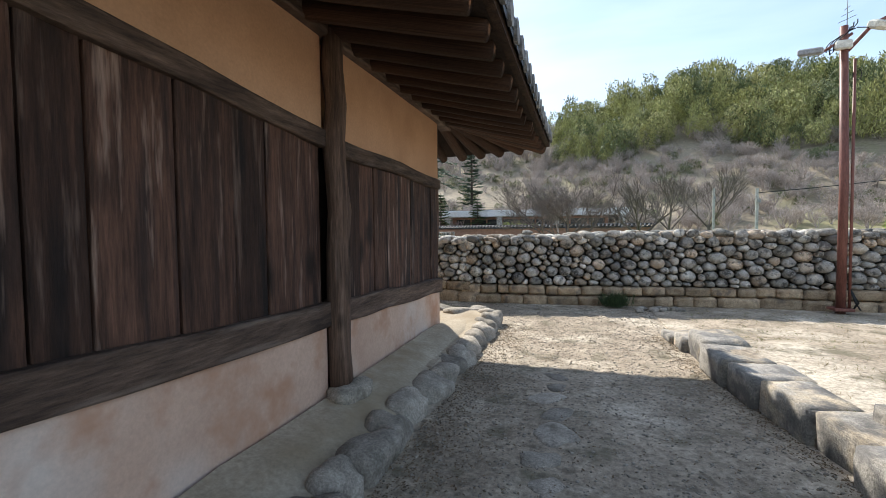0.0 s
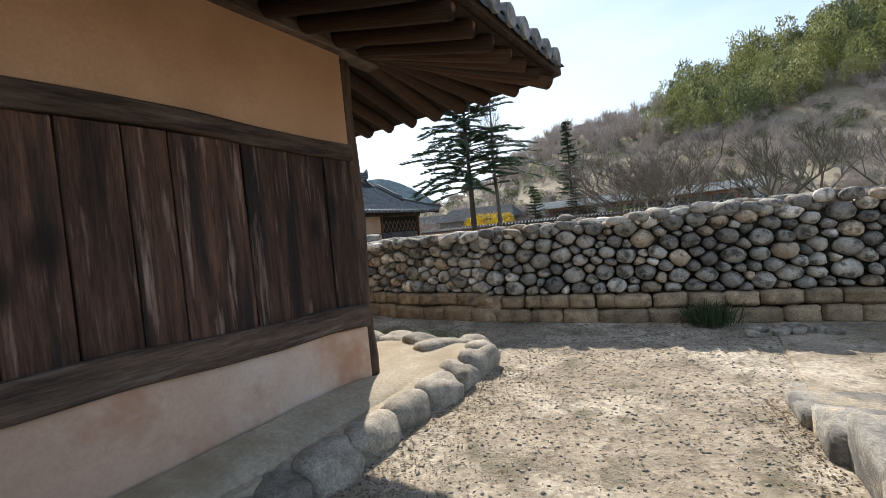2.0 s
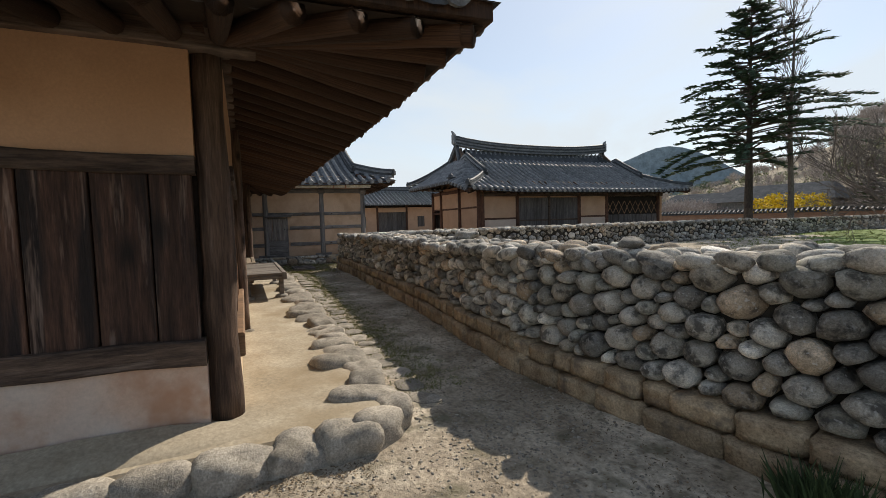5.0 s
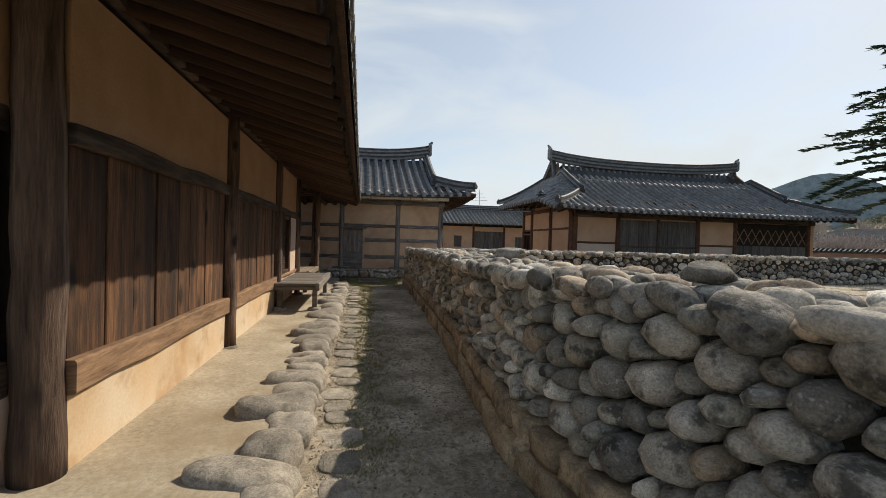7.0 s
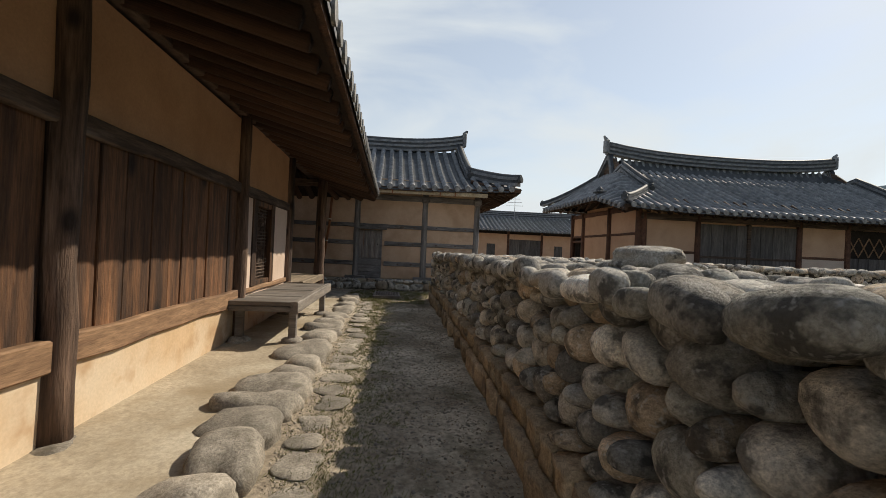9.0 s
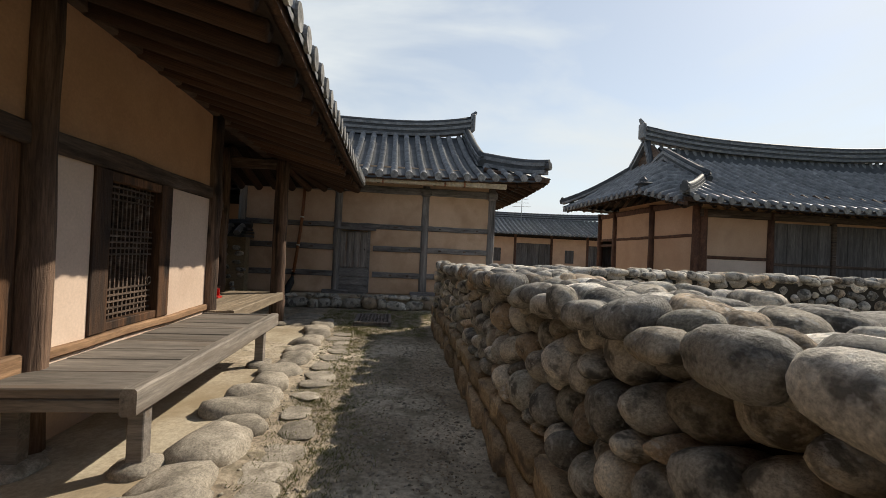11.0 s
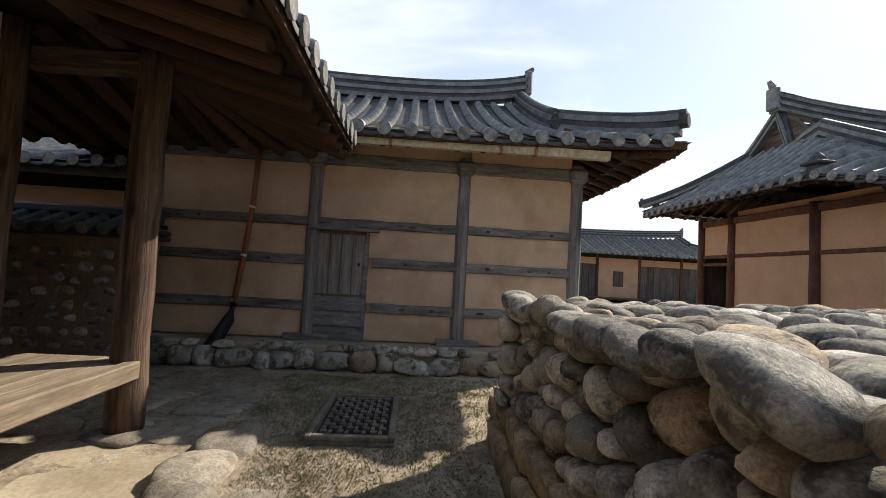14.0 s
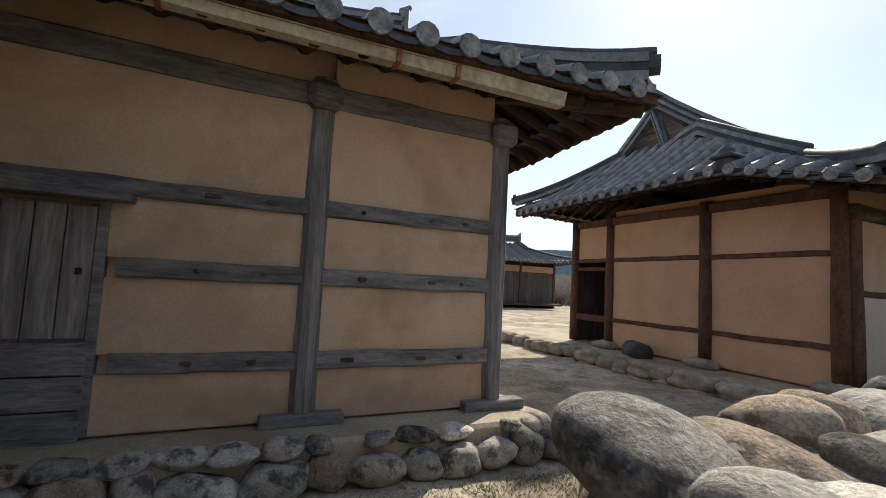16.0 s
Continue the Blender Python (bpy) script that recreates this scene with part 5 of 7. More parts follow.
def boulder(poly, deep, rng, sub):
    """A worn stone that fills an outline: its middle, and vertices along, out of and up the face."""
    p = np.array(poly)
    c = (p.min(0) + p.max(0)) / 2 * 0.4 + p.mean(0) * 0.6
    q = p - c
    n = 32
    ang = np.arange(n) * math.tau / n
    d = np.stack([np.cos(ang), np.sin(ang)], 1)
    r = np.full(n, 9.0)
    for a, b in zip(q, np.roll(q, -1, 0)):
        e = b - a
        den = d[:, 0] * e[1] - d[:, 1] * e[0]
        num = a[0] * e[1] - a[1] * e[0]
        t = np.where(abs(den) > 1e-9, num / np.where(abs(den) > 1e-9, den, 1), 9.0)
        r = np.minimum(r, np.where(t > 1e-6, t, 9.0))
    r = np.minimum(r, np.median(r) * 1.9)
    sm = r.copy()
    for _ in range(3):
        sm = 0.25 * np.roll(sm, 1) + 0.5 * sm + 0.25 * np.roll(sm, -1)
    r = np.minimum(sm, r * 1.05) * rng.uniform(0.92, 0.985)
    v, f, lumps = DIRS[sub]
    th = np.arctan2(v[:, 2], v[:, 0]) % math.tau
    rho = np.hypot(v[:, 0], v[:, 2])
    rr = np.interp(th, np.append(ang, math.tau), np.append(r, r[0]))
    full = rng.uniform(0.62, 0.95)
    lump = 1 + 0.11 * lumps[rng.randrange(12)]
    k = np.where(rho > 1e-6, rho ** full / np.maximum(rho, 1e-6), 0) * rr * lump
    y = np.sign(v[:, 1]) * abs(v[:, 1]) ** rng.uniform(0.7, 1.0) * deep / 2 * (1 + 0.35 * (lump - 1))
    tilt = rng.uniform(-0.22, 0.22)
    return c, np.stack([v[:, 0] * k, y + tilt * v[:, 0] * k + rng.uniform(-0.15, 0.15) * v[:, 2] * k, v[:, 2] * k], 1), f


def lay(name, c_world, verts, faces, m, parent, near, joined):
    if near(c_world):
        me = bpy.data.meshes.new(name)
        me.from_pydata(verts.tolist(), [], faces)
        me.materials.append(M_STONE)
        me.shade_smooth()
        share(name, me, m, parent)
    else:
        mm = np.array(m)
        j = joined[0]
        j.v.append(verts @ mm[:3, :3].T + mm[:3, 3])
        j.f.extend(tuple(i + j.n for i in q) for q in faces)
        j.n += len(verts)


def stone_face(path, top, parent, near, rng, joined, blocks=2, size=1.0, batter=0.10, base=None, sub=2):
    """Squared blocks at the foot and fitted round stones above on one face. The wall lies to the left of the path's direction."""
    total = sum(math.hypot(b[0] - a[0], b[1] - a[1]) for a, b in zip(path, path[1:]))
    base = base or ground_z
    z = -0.04
    for course in range(blocks):
        h = rng.uniform(0.22, 0.26) if course == 0 else rng.uniform(0.16, 0.20)
        s = -rng.uniform(0, 0.2)
        while s < total:
            w = rng.uniform(0.32, 0.72) if course == 0 else rng.uniform(0.2, 0.44)
            p, a = along(path, max(0.02, min(total - 0.02, s + w / 2)))
            zz = z + base(p.x, p.y)
            d = 0.34
            inn = Vector((-math.sin(a), math.cos(a), 0))
            c = p + inn * (d / 2 + batter * z - rng.uniform(-0.01, 0.02))
            c.z = zz + h / 2
            m = fit_stone(w * 0.975, d, h * rng.uniform(0.93, 1.0), c, rng, 2, math.degrees(a))
            if near(c):
                share("block", rng.choice(block_stones), m, parent)
            else:
                joined[1].add(rng.choice(block_stones), m)
            s += w
        z += h
    z0 = z

    def low(u):
        p, _ = along(path, max(0.0, min(total, u)))
        return base(p.x, p.y) + z0

    def high(u):
        p, _ = along(path, max(0.0, min(total, u)))
        return top(p.x, p.y) - 0.01
    seeds = packed(total, low, high, rng, 0.034 * size, 0.105 * size, 1.35)
    for poly in cells_of(seeds, total, low, high, 1.35):
        if len(poly) < 3:
            continue
        deep = rng.uniform(0.26, 0.36)
        c, verts, faces = boulder(poly, deep, rng, sub)
        p, a = along(path, max(0.0, min(total, c[0])))
        g = base(p.x, p.y)
        at = p + Vector((-math.sin(a), math.cos(a), 0)) * (deep / 2 + batter * (c[1] - g) + rng.uniform(-0.045, 0.045))
        at.z = c[1]
        lay("stone", at, verts, faces, pose(*at, 0, 0, math.degrees(a)), parent, near, joined)


def coping(length, width, place, parent, near, rng, joined, sub=2):
    """Flat, broad stones over the top. place(u, v): where a stone's middle lies, and its turn."""
    seeds = packed(length, lambda u: 0.0, lambda u: width, rng, 0.045, 0.115, 1.5)
    for poly in cells_of(seeds, length, lambda u: -0.02, lambda u: width + 0.02, 1.5):
        if len(poly) < 3:
            continue
        c, verts, faces = boulder(poly, rng.uniform(0.11, 0.17), rng, sub)
        at, turn = place(c[0], c[1])
        m = pose(at[0], at[1], at[2] + rng.uniform(-0.035, 0.02), 0, 0, turn) @ pose(0, 0, 0, rng.uniform(-5, 5), rng.uniform(-5, 5), 0)
        flat = np.stack([verts[:, 0], verts[:, 2], verts[:, 1]], 1)
        lay("coping_stone", Vector(at), flat, [q[::-1] for q in faces], m, parent, near, joined)


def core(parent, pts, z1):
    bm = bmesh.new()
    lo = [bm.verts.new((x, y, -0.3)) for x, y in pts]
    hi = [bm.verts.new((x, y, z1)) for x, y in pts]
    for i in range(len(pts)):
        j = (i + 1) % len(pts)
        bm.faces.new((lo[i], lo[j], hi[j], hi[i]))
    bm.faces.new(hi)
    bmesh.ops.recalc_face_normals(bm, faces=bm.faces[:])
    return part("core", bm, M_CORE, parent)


def top_one(x, y):
    return 1.30 + 0.05 * min(max((x + 2.5) / 3.0, 0), 1) + 0.02 * noise.noise(Vector((x, y, 5)))


wall_a = thing("stone_wall", (-6, 9.4, 0.0), "dry-laid wall of rounded grey river stones beside the path", "stone wall", kind="structure")
core(wall_a, [(-13.0, 9.22), (-6, 9.14), (-2.0, 8.95), (-2.0, 9.95), (-13.0, 9.95)], 1.24)
ja = (Joined(), Joined())
stone_face([(-13.1, 8.93), (-6, 8.85), (-2.2, 8.64)], top_one, wall_a, lambda c: c.x < -2.6, srng, ja, blocks=2, sub=3)
stone_face([(-13.12, 10.1), (-13.1, 8.95)], top_one, wall_a, lambda c: True, srng, ja, blocks=1, sub=3)
coping(10.9, 1.08, lambda u, v: ((-13.1 + u, 8.97 + v - 0.21 * max(0.0, (u - 7.1) / 3.8) * (1 - v / 1.1) - 0.08 * min(1.0, u / 7.1) * (1 - v / 1.1), top_one(-13.1 + u, 9.5) - 0.02), 0), wall_a, lambda c: c.x < -3.0, srng, ja, sub=3)
ja[0].done("stone_rest", M_STONE, wall_a)
ja[1].done("block_rest", M_BLOCK, wall_a)

wall_b = thing("stone_wall", (4, 9.6, 0.0), "dry-laid river stone wall on squared yellowish base blocks", "stone wall", kind="structure")
core(wall_b, [(-2.0, 8.95), (0.0, 9.2), (1.8, 9.48), (5, 9.58), (40, 11.1), (40, 12.1), (5, 10.5), (-2.0, 9.95)], 1.25)
jb = (Joined(), Joined())
stone_face([(-2.2, 8.64), (0, 8.92), (1.8, 9.2), (5, 9.3), (14, 9.7)], top_one, wall_b, lambda c: c.x < 4.2 and c.z < 1.25, srng, jb, blocks=2)
coping(16.2, 0.9, lambda u, v: ((-2.2 + u, v + 0.14 + float(np.interp(u - 2.2, [-2.2, 0, 1.8, 5, 14], [8.64, 8.92, 9.2, 9.3, 9.7])), top_one(-2.2 + u, 9.4) + (0.0 if u < 2.2 else 0.02)), 3), wall_b, lambda c: False, srng, jb)
jb[0].done("stone_rest", M_STONE, wall_b)
jb[1].done("block_rest", M_BLOCK, wall_b)

wall_c = thing("stone_wall", (-12.6, 22, 0.0), "stone wall closing the garden's far side", "stone wall", kind="structure")
core(wall_c, [(-13.0, 9.95), (-13.0, 44), (-12.2, 44), (-12.2, 9.95)], 1.22)
jc = (Joined(), Joined())
stone_face([(-12.05, 10.0), (-12.05, 44)], lambda x, y: 1.32, wall_c, lambda c: False, srng, jc, blocks=0, size=1.25)
stone_face([(-13.12, 14), (-13.12, 10.1)], lambda x, y: 1.32, wall_c, lambda c: c.y < 12, srng, jc, blocks=1)
coping(20.0, 1.0, lambda u, v: ((-12.1 - v, 10.1 + u, 1.30), 90), wall_c, lambda c: c.y < 13.5, srng, jc)
jc[0].done("stone_rest", M_STONE, wall_c)
if jc[1].n:
    jc[1].done("block_rest", M_BLOCK, wall_c)
rock = tagged(new("boulder", round_stones[3]), "single rounded boulder lying on the wall top", "boulder")
rock.matrix_basis = pose(-1.0, 9.2, 1.43, 4, 3, 20) @ Matrix.Diagonal((0.20, 0.17, 0.10, 1))
rock = tagged(new("boulder", round_stones[5]), "flat brown boulder lying on the wall top", "boulder")
rock.matrix_basis = pose(-4.95, 9.6, 1.40, 3, -3, 12) @ Matrix.Diagonal((0.42, 0.32, 0.16, 1))

# ---- kerb stones round the platform ----
krng = random.Random(5)
kerb_meshes = [stone_mesh("kerb_stone", krng, M_KERB, 3, krng.uniform(2.8, 4.6), 0.17) for k in range(9)]
x = -1.75
while x > -12.9:
    ln = krng.uniform(0.26, 0.52)
    w = krng.uniform(0.30, 0.42) if krng.random() < 0.7 else krng.uniform(0.45, 0.6)
    xc = x - ln / 2
    g = ground_z(xc, 7.2)
    share("kerb_stone", krng.choice(kerb_meshes), pose(xc, 7.27 - w / 2 + krng.uniform(-0.03, 0.03), 0.085 + g * 0.25 + krng.uniform(-0.02, 0.018), krng.uniform(-5, 5), krng.uniform(-5, 5), krng.uniform(-12, 12)) @ Matrix.Diagonal((ln * 1.2, w * 1.1, 0.27, 1)), plat)
    x -= ln
for i, (xx, yy, ln, a) in enumerate([(-1.60, 7.14, 0.36, -12), (-1.38, 6.98, 0.34, -50), (-1.27, 6.72, 0.34, -84)]):
    share("kerb_stone", kerb_meshes[i], pose(xx, yy, 0.07, 0, 0, a) @ Matrix.Diagonal((ln * 1.2, 0.30, 0.30, 1)), plat)
y = 6.55
while y > -3.5:
    ln = krng.uniform(0.26, 0.46)
    share("kerb_stone", krng.choice(kerb_meshes), pose(-1.29 + krng.uniform(-0.035, 0.035), y - ln / 2, 0.04, krng.uniform(-6, 6), 8, 90 + krng.uniform(-10, 10)) @ Matrix.Diagonal((ln * 1.16, krng.uniform(0.27, 0.36), 0.31, 1)), plat)
    y -= ln
for xx, yy, zz, sz in [(-1.71, 3.0, 0.225, (0.30, 0.34, 0.25)), (-1.71, 0.48, 0.225, (0.30, 0.34, 0.25)), (-13.15, 6.26, 0.16, (0.42, 0.4, 0.14)), (-8.2, 6.02, 0.14, (0.34, 0.3, 0.12)), (-5.1, 6.02, 0.14, (0.34, 0.3, 0.1))]:
    share("post_stone", kerb_meshes[3], Matrix.Translation((xx, yy, zz)) @ Matrix.Diagonal((*sz, 1)), plat)
# flat paving stones at the platform's west end
for k in range(16):
    xx, yy = -13.2 - krng.uniform(0, 0.9), 5.0 + krng.uniform(0, 2.3)
    share("paving_stone", krng.choice(kerb_meshes), pose(xx, yy, 0.165, 0, 0, krng.uniform(0, 180)) @ Matrix.Diagonal((krng.uniform(0.35, 0.7), krng.uniform(0.3, 0.5), 0.10, 1)), plat)

# worn flat stones in the path
path_stones = thing("path_stones", (-7, 7.5, 0.1), "row of pale flat stones sunk in the earth", "paving", kind="structure")
x = -1.9
while x > -12.4:
    share("flat_stone", krng.choice(kerb_meshes), pose(x, 7.50 + krng.uniform(-0.05, 0.05), ground_z(x, 7.5) - 0.008, 0, 0, krng.uniform(-25, 25)) @ Matrix.Diagonal((krng.uniform(0.2, 0.36), krng.uniform(0.2, 0.32), 0.055, 1)), path_stones)
    x -= krng.uniform(0.24, 0.4)
y = 1.0
while y < 4.8:
    xx = -0.15 - 0.02 * y + krng.uniform(-0.06, 0.06)
    share("flat_stone", krng.choice(kerb_meshes), pose(xx, y, ground_z(xx, y) - 0.02, 0, 0, krng.uniform(0, 180)) @ Matrix.Diagonal((krng.uniform(0.2, 0.32), krng.uniform(0.18, 0.28), 0.06, 1)), path_stones)
    y += krng.uniform(0.28, 0.42)

# ---- storehouse footing ----
foot = thing("storehouse_footing", (-15.6, 8, 0.2), "low footing of dark rounded stones under the storehouse", "footing", kind="structure")
part("fill", one_box((-22, 3.5, 0.0), (-15.5, 10.85, 0.475), 0.03), M_MORTAR, foot)
y = 4.6
while y < 11.0:
    ln = krng.uniform(0.2, 0.46)
    h = krng.uniform(0.2, 0.29)
    share("footing_stone", krng.choice(round_stones), pose(-15.45 + krng.uniform(-0.03, 0.03), y + ln / 2, 0.16 + h / 2, 0, krng.uniform(-8, 8), 90 + krng.uniform(-8, 8)) @ Matrix.Diagonal((ln * 1.05, 0.26, h, 1)), foot)
    y += ln
y = 4.6
while y < 11.0:
    ln = krng.uniform(0.16, 0.36)
    if krng.random() < 0.7:
        share("footing_stone", krng.choice(round_stones), pose(-15.5 + krng.uniform(-0.03, 0.02), y + ln / 2, 0.445, 0, krng.uniform(-6, 6), 90 + krng.uniform(-12, 12)) @ Matrix.Diagonal((ln, 0.2, krng.uniform(0.08, 0.13), 1)), foot)
    y += ln
for k in range(10):
    share("footing_stone", krng.choice(kerb_meshes), pose(-15.5 - k * 0.45, 11.05, 0.28, 0, 0, krng.uniform(-9, 9)) @ Matrix.Diagonal((0.46, 0.3, 0.26, 1)), foot)
part("step_slab", one_box((-15.9, 10.9, 0.1), (-14.75, 11.75, 0.27), 0.04), M_MORTAR, foot)
for k in range(7):
    share("footing_stone", krng.choice(kerb_meshes), pose(-14.72 + krng.uniform(-0.03, 0.03), 10.75 + k * 0.17, 0.2, 0, 0, 90) @ Matrix.Diagonal((0.3, 0.24, 0.22, 1)), foot)
    share("footing_stone", krng.choice(kerb_meshes), pose(-15.6 + k * 0.16, 11.82, 0.19, 0, 0, 0) @ Matrix.Diagonal((0.28, 0.24, 0.22, 1)), foot)

# ---- low tile-capped stone wall between the houses ----
low = thing("garden_wall", (-16, 3.5, 0.2), "low clay wall set with stones under a tile cap", "wall", kind="structure")
part("clay_body", one_box((-15.75, -2, 0.1), (-15.45, 4.98, 1.68)), M_CLAY, low)
for z in np.arange(0.35, 1.5, 0.16):
    y = 2.0 + krng.uniform(0, 0.15)
    while y < 4.85:
        ln = krng.uniform(0.13, 0.26)
        share("stone", krng.choice(small_stones), pose(-15.47, y + ln / 2, z + krng.uniform(-0.03, 0.03), 0, krng.uniform(-9, 9), 90) @ Matrix.Diagonal((ln * 0.85, 0.14, krng.uniform(0.09, 0.13), 1)), low)
        y += ln + krng.uniform(0.02, 0.1)
for k in range(3):
    part("cap_tile_course", one_box((-16.0 + k * 0.09, -2, 1.68 + k * 0.075), (-15.2 - k * 0.09, 5.03, 1.74 + k * 0.075), 0.012), M_TILE_BLUE, low)
for k in range(9):
    y = 3.0 + k * 0.235
    part("cap_tile", tube(bmesh.new(), [(-15.15, y, 1.76), (-15.6, y, 1.96)], [0.07, 0.065], 8), M_TILE, low)
part("cap_ridge", tube(bmesh.new(), [(-15.6, -2, 1.98), (-15.6, 5.05, 1.98)], [0.1, 0.1], 8), M_TILE_BLUE, low)

# ---- footing of the hall ----
hf = thing("hall_footing", (-18, 15, 0.2), "stone-edged earth terrace under the hall", "footing", kind="structure")
part("fill", one_box((-23.5, 14.75, 0.0), (-14.2, 28.8, 0.36), 0.03), M_MORTAR, hf)
x = -23.4
while x < -14.0:
    ln = krng.uniform(0.35, 0.7)
    for z in (0.1, 0.29):
        share("footing_stone", krng.choice(kerb_meshes), pose(x + ln / 2, 14.68 + krng.uniform(-0.04, 0.04), z + krng.uniform(-0.02, 0.03), 0, krng.uniform(-5, 5), krng.uniform(-6, 6)) @ Matrix.Diagonal((ln * 1.05, 0.34, 0.24, 1)), hf)
    x += ln
for xx in (-19.66, -17.49, -15.6):
    share("post_stone", kerb_meshes[2], Matrix.Translation((xx, 15.72, 0.40)) @ Matrix.Diagonal((0.5, 0.42, 0.22, 1)), hf)
vent = thing("clay_flue", (-18.6, 15.4, 0.4), "dark half-round clay flue by the wall foot", "flue")
part("tile", tube(bmesh.new(), [(-18.85, 15.55, 0.45), (-18.35, 15.3, 0.45)], [0.19, 0.19], 12), M_TILE_BLUE, vent, smooth=True)

# wooden peg ends on the storehouse bands
for y in (5.4, 6.3, 8.2, 8.6, 9.3, 9.9, 10.2):
    for z0, z1 in G_BANDS[:3]:
        if 6.8 < y < 7.9:
            continue
        part("peg", tube(bmesh.new(), [(G_X + 0.03, y + krng.uniform(-0.1, 0.1), (z0 + z1) / 2)] + [(G_X + 0.055, y, (z0 + z1) / 2)], [0.018, 0.016], 8), M_BEAM, gran)

# ---- houses further off ----
def simple_house(name, label, x, y0, y1, depth, ze, zr, g, panels, base=0.4):
    """A long low house whose front faces east at x."""
    h = thing(name, (x - depth / 2, (y0 + y1) / 2, 0), label, "house")
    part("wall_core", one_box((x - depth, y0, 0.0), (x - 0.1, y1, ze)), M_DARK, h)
    n = len(panels)
    w = (y1 - y0) / n
    for i, k in enumerate(panels):
        a, b = y0 + i * w + 0.08, y0 + (i + 1) * w - 0.08
        if k == "p":
            part("plaster_panel", one_box((x - 0.1, a, base), (x, b, ze - 0.25)), M_PLASTER_B, h)
            part("window", one_box((x - 0.02, (a + b) / 2 - 0.35, 1.2), (x + 0.03, (a + b) / 2 + 0.35, 2.2), 0.01), M_GREY_BOARD_DARK, h)
        else:
            m = 6
            for j in range(m):
                ww = (b - a) / m
                part("door_plank", one_box((x - 0.1, a + j * ww + 0.01, base), (x - 0.02, a + (j + 1) * ww - 0.01, ze - 0.7), 0.01), M_GREY_BOARD_DARK, h)
            part("plaster_panel", one_box((x - 0.1, a, ze - 0.68), (x, b, ze - 0.25)), M_PLASTER_B, h)
    for i in range(n + 1):
        part("post", one_box((x - 0.12, y0 + i * w - 0.09, 0.0), (x + 0.06, y0 + i * w + 0.09, ze), 0.01), M_RED_WOOD, h)
    part("porch", one_box((x, y0, 0.35), (x + 1.0, y1, 0.5), 0.02), M_BEAM, h)
    r = Roof(x - depth - 1.0, x + 1.2, y0 - 1.0, y1 + 1.0, ze, zr, g, 0.2)
    r.build(h, 0.36, 0.09, M_TILE_END)
    return h


simple_house("farmhouse", "long low house with dark plank doors under a grey tiled roof", -38, 6, 29, 5, 3.3, 4.7, 2.6, "ppdpdpdd")
simple_house("farmhouse", "dark timber house behind the low garden wall", -18.2, -8, 4.4, 3.6, 2.9, 4.0, 1.5, "ddd")

aerial = thing("roof_aerial", (-40.0, 18.5, 4.4), "thin metal television aerial on the far roof", "aerial")
part("mast", tube(bmesh.new(), [(-40.0, 18.5, 4.0), (-40.0, 18.5, 6.6)], [0.03, 0.02], 6), M_METAL, aerial)
for z, w in ((5.6, 0.75), (5.9, 0.6), (6.2, 0.5)):
    part("rod", tube(bmesh.new(), [(-40.0, 18.5 - w, z), (-40.0, 18.5 + w, z + 0.05)], [0.016, 0.016], 5), M_METAL, aerial)

# ---- lawn and far wall ----
M_LAWN = surf("lawn", (0.09, 0.13, 0.03), (0.19, 0.25, 0.06), 2.5, 0.95, 0.6, grain=14, spot=(0.26, 0.23, 0.11), spot_scale=0.5, vary=0.0, dist=0.04)
M_GRASS = surf("grass_blade", (0.10, 0.125, 0.03), (0.24, 0.25, 0.08), 3, 0.8, 0.0, vary=0.35)
M_DRY = surf("dry_grass", (0.24, 0.19, 0.09), (0.38, 0.31, 0.17), 3, 0.9, 0.0, vary=0.3)
bm = bmesh.new()
lx, ly = np.linspace(-11.9, 24, 30), np.linspace(14.5, 40, 24)
grid = [[bm.verts.new((x, y, 0.27 + 0.06 * noise.noise(Vector((x * 0.4, y * 0.4, 2))) + 0.2 * min(1, (y - 14.5) / 20))) for x in lx] for y in ly]
for r0, r1 in zip(grid, grid[1:]):
    for k in range(len(lx) - 1):
        bm.faces.new((r0[k], r0[k + 1], r1[k + 1], r1[k]))
tagged(part("lawn", bm, M_LAWN, smooth=True), "bright green spring lawn inside the stone wall", "lawn", kind="structure")

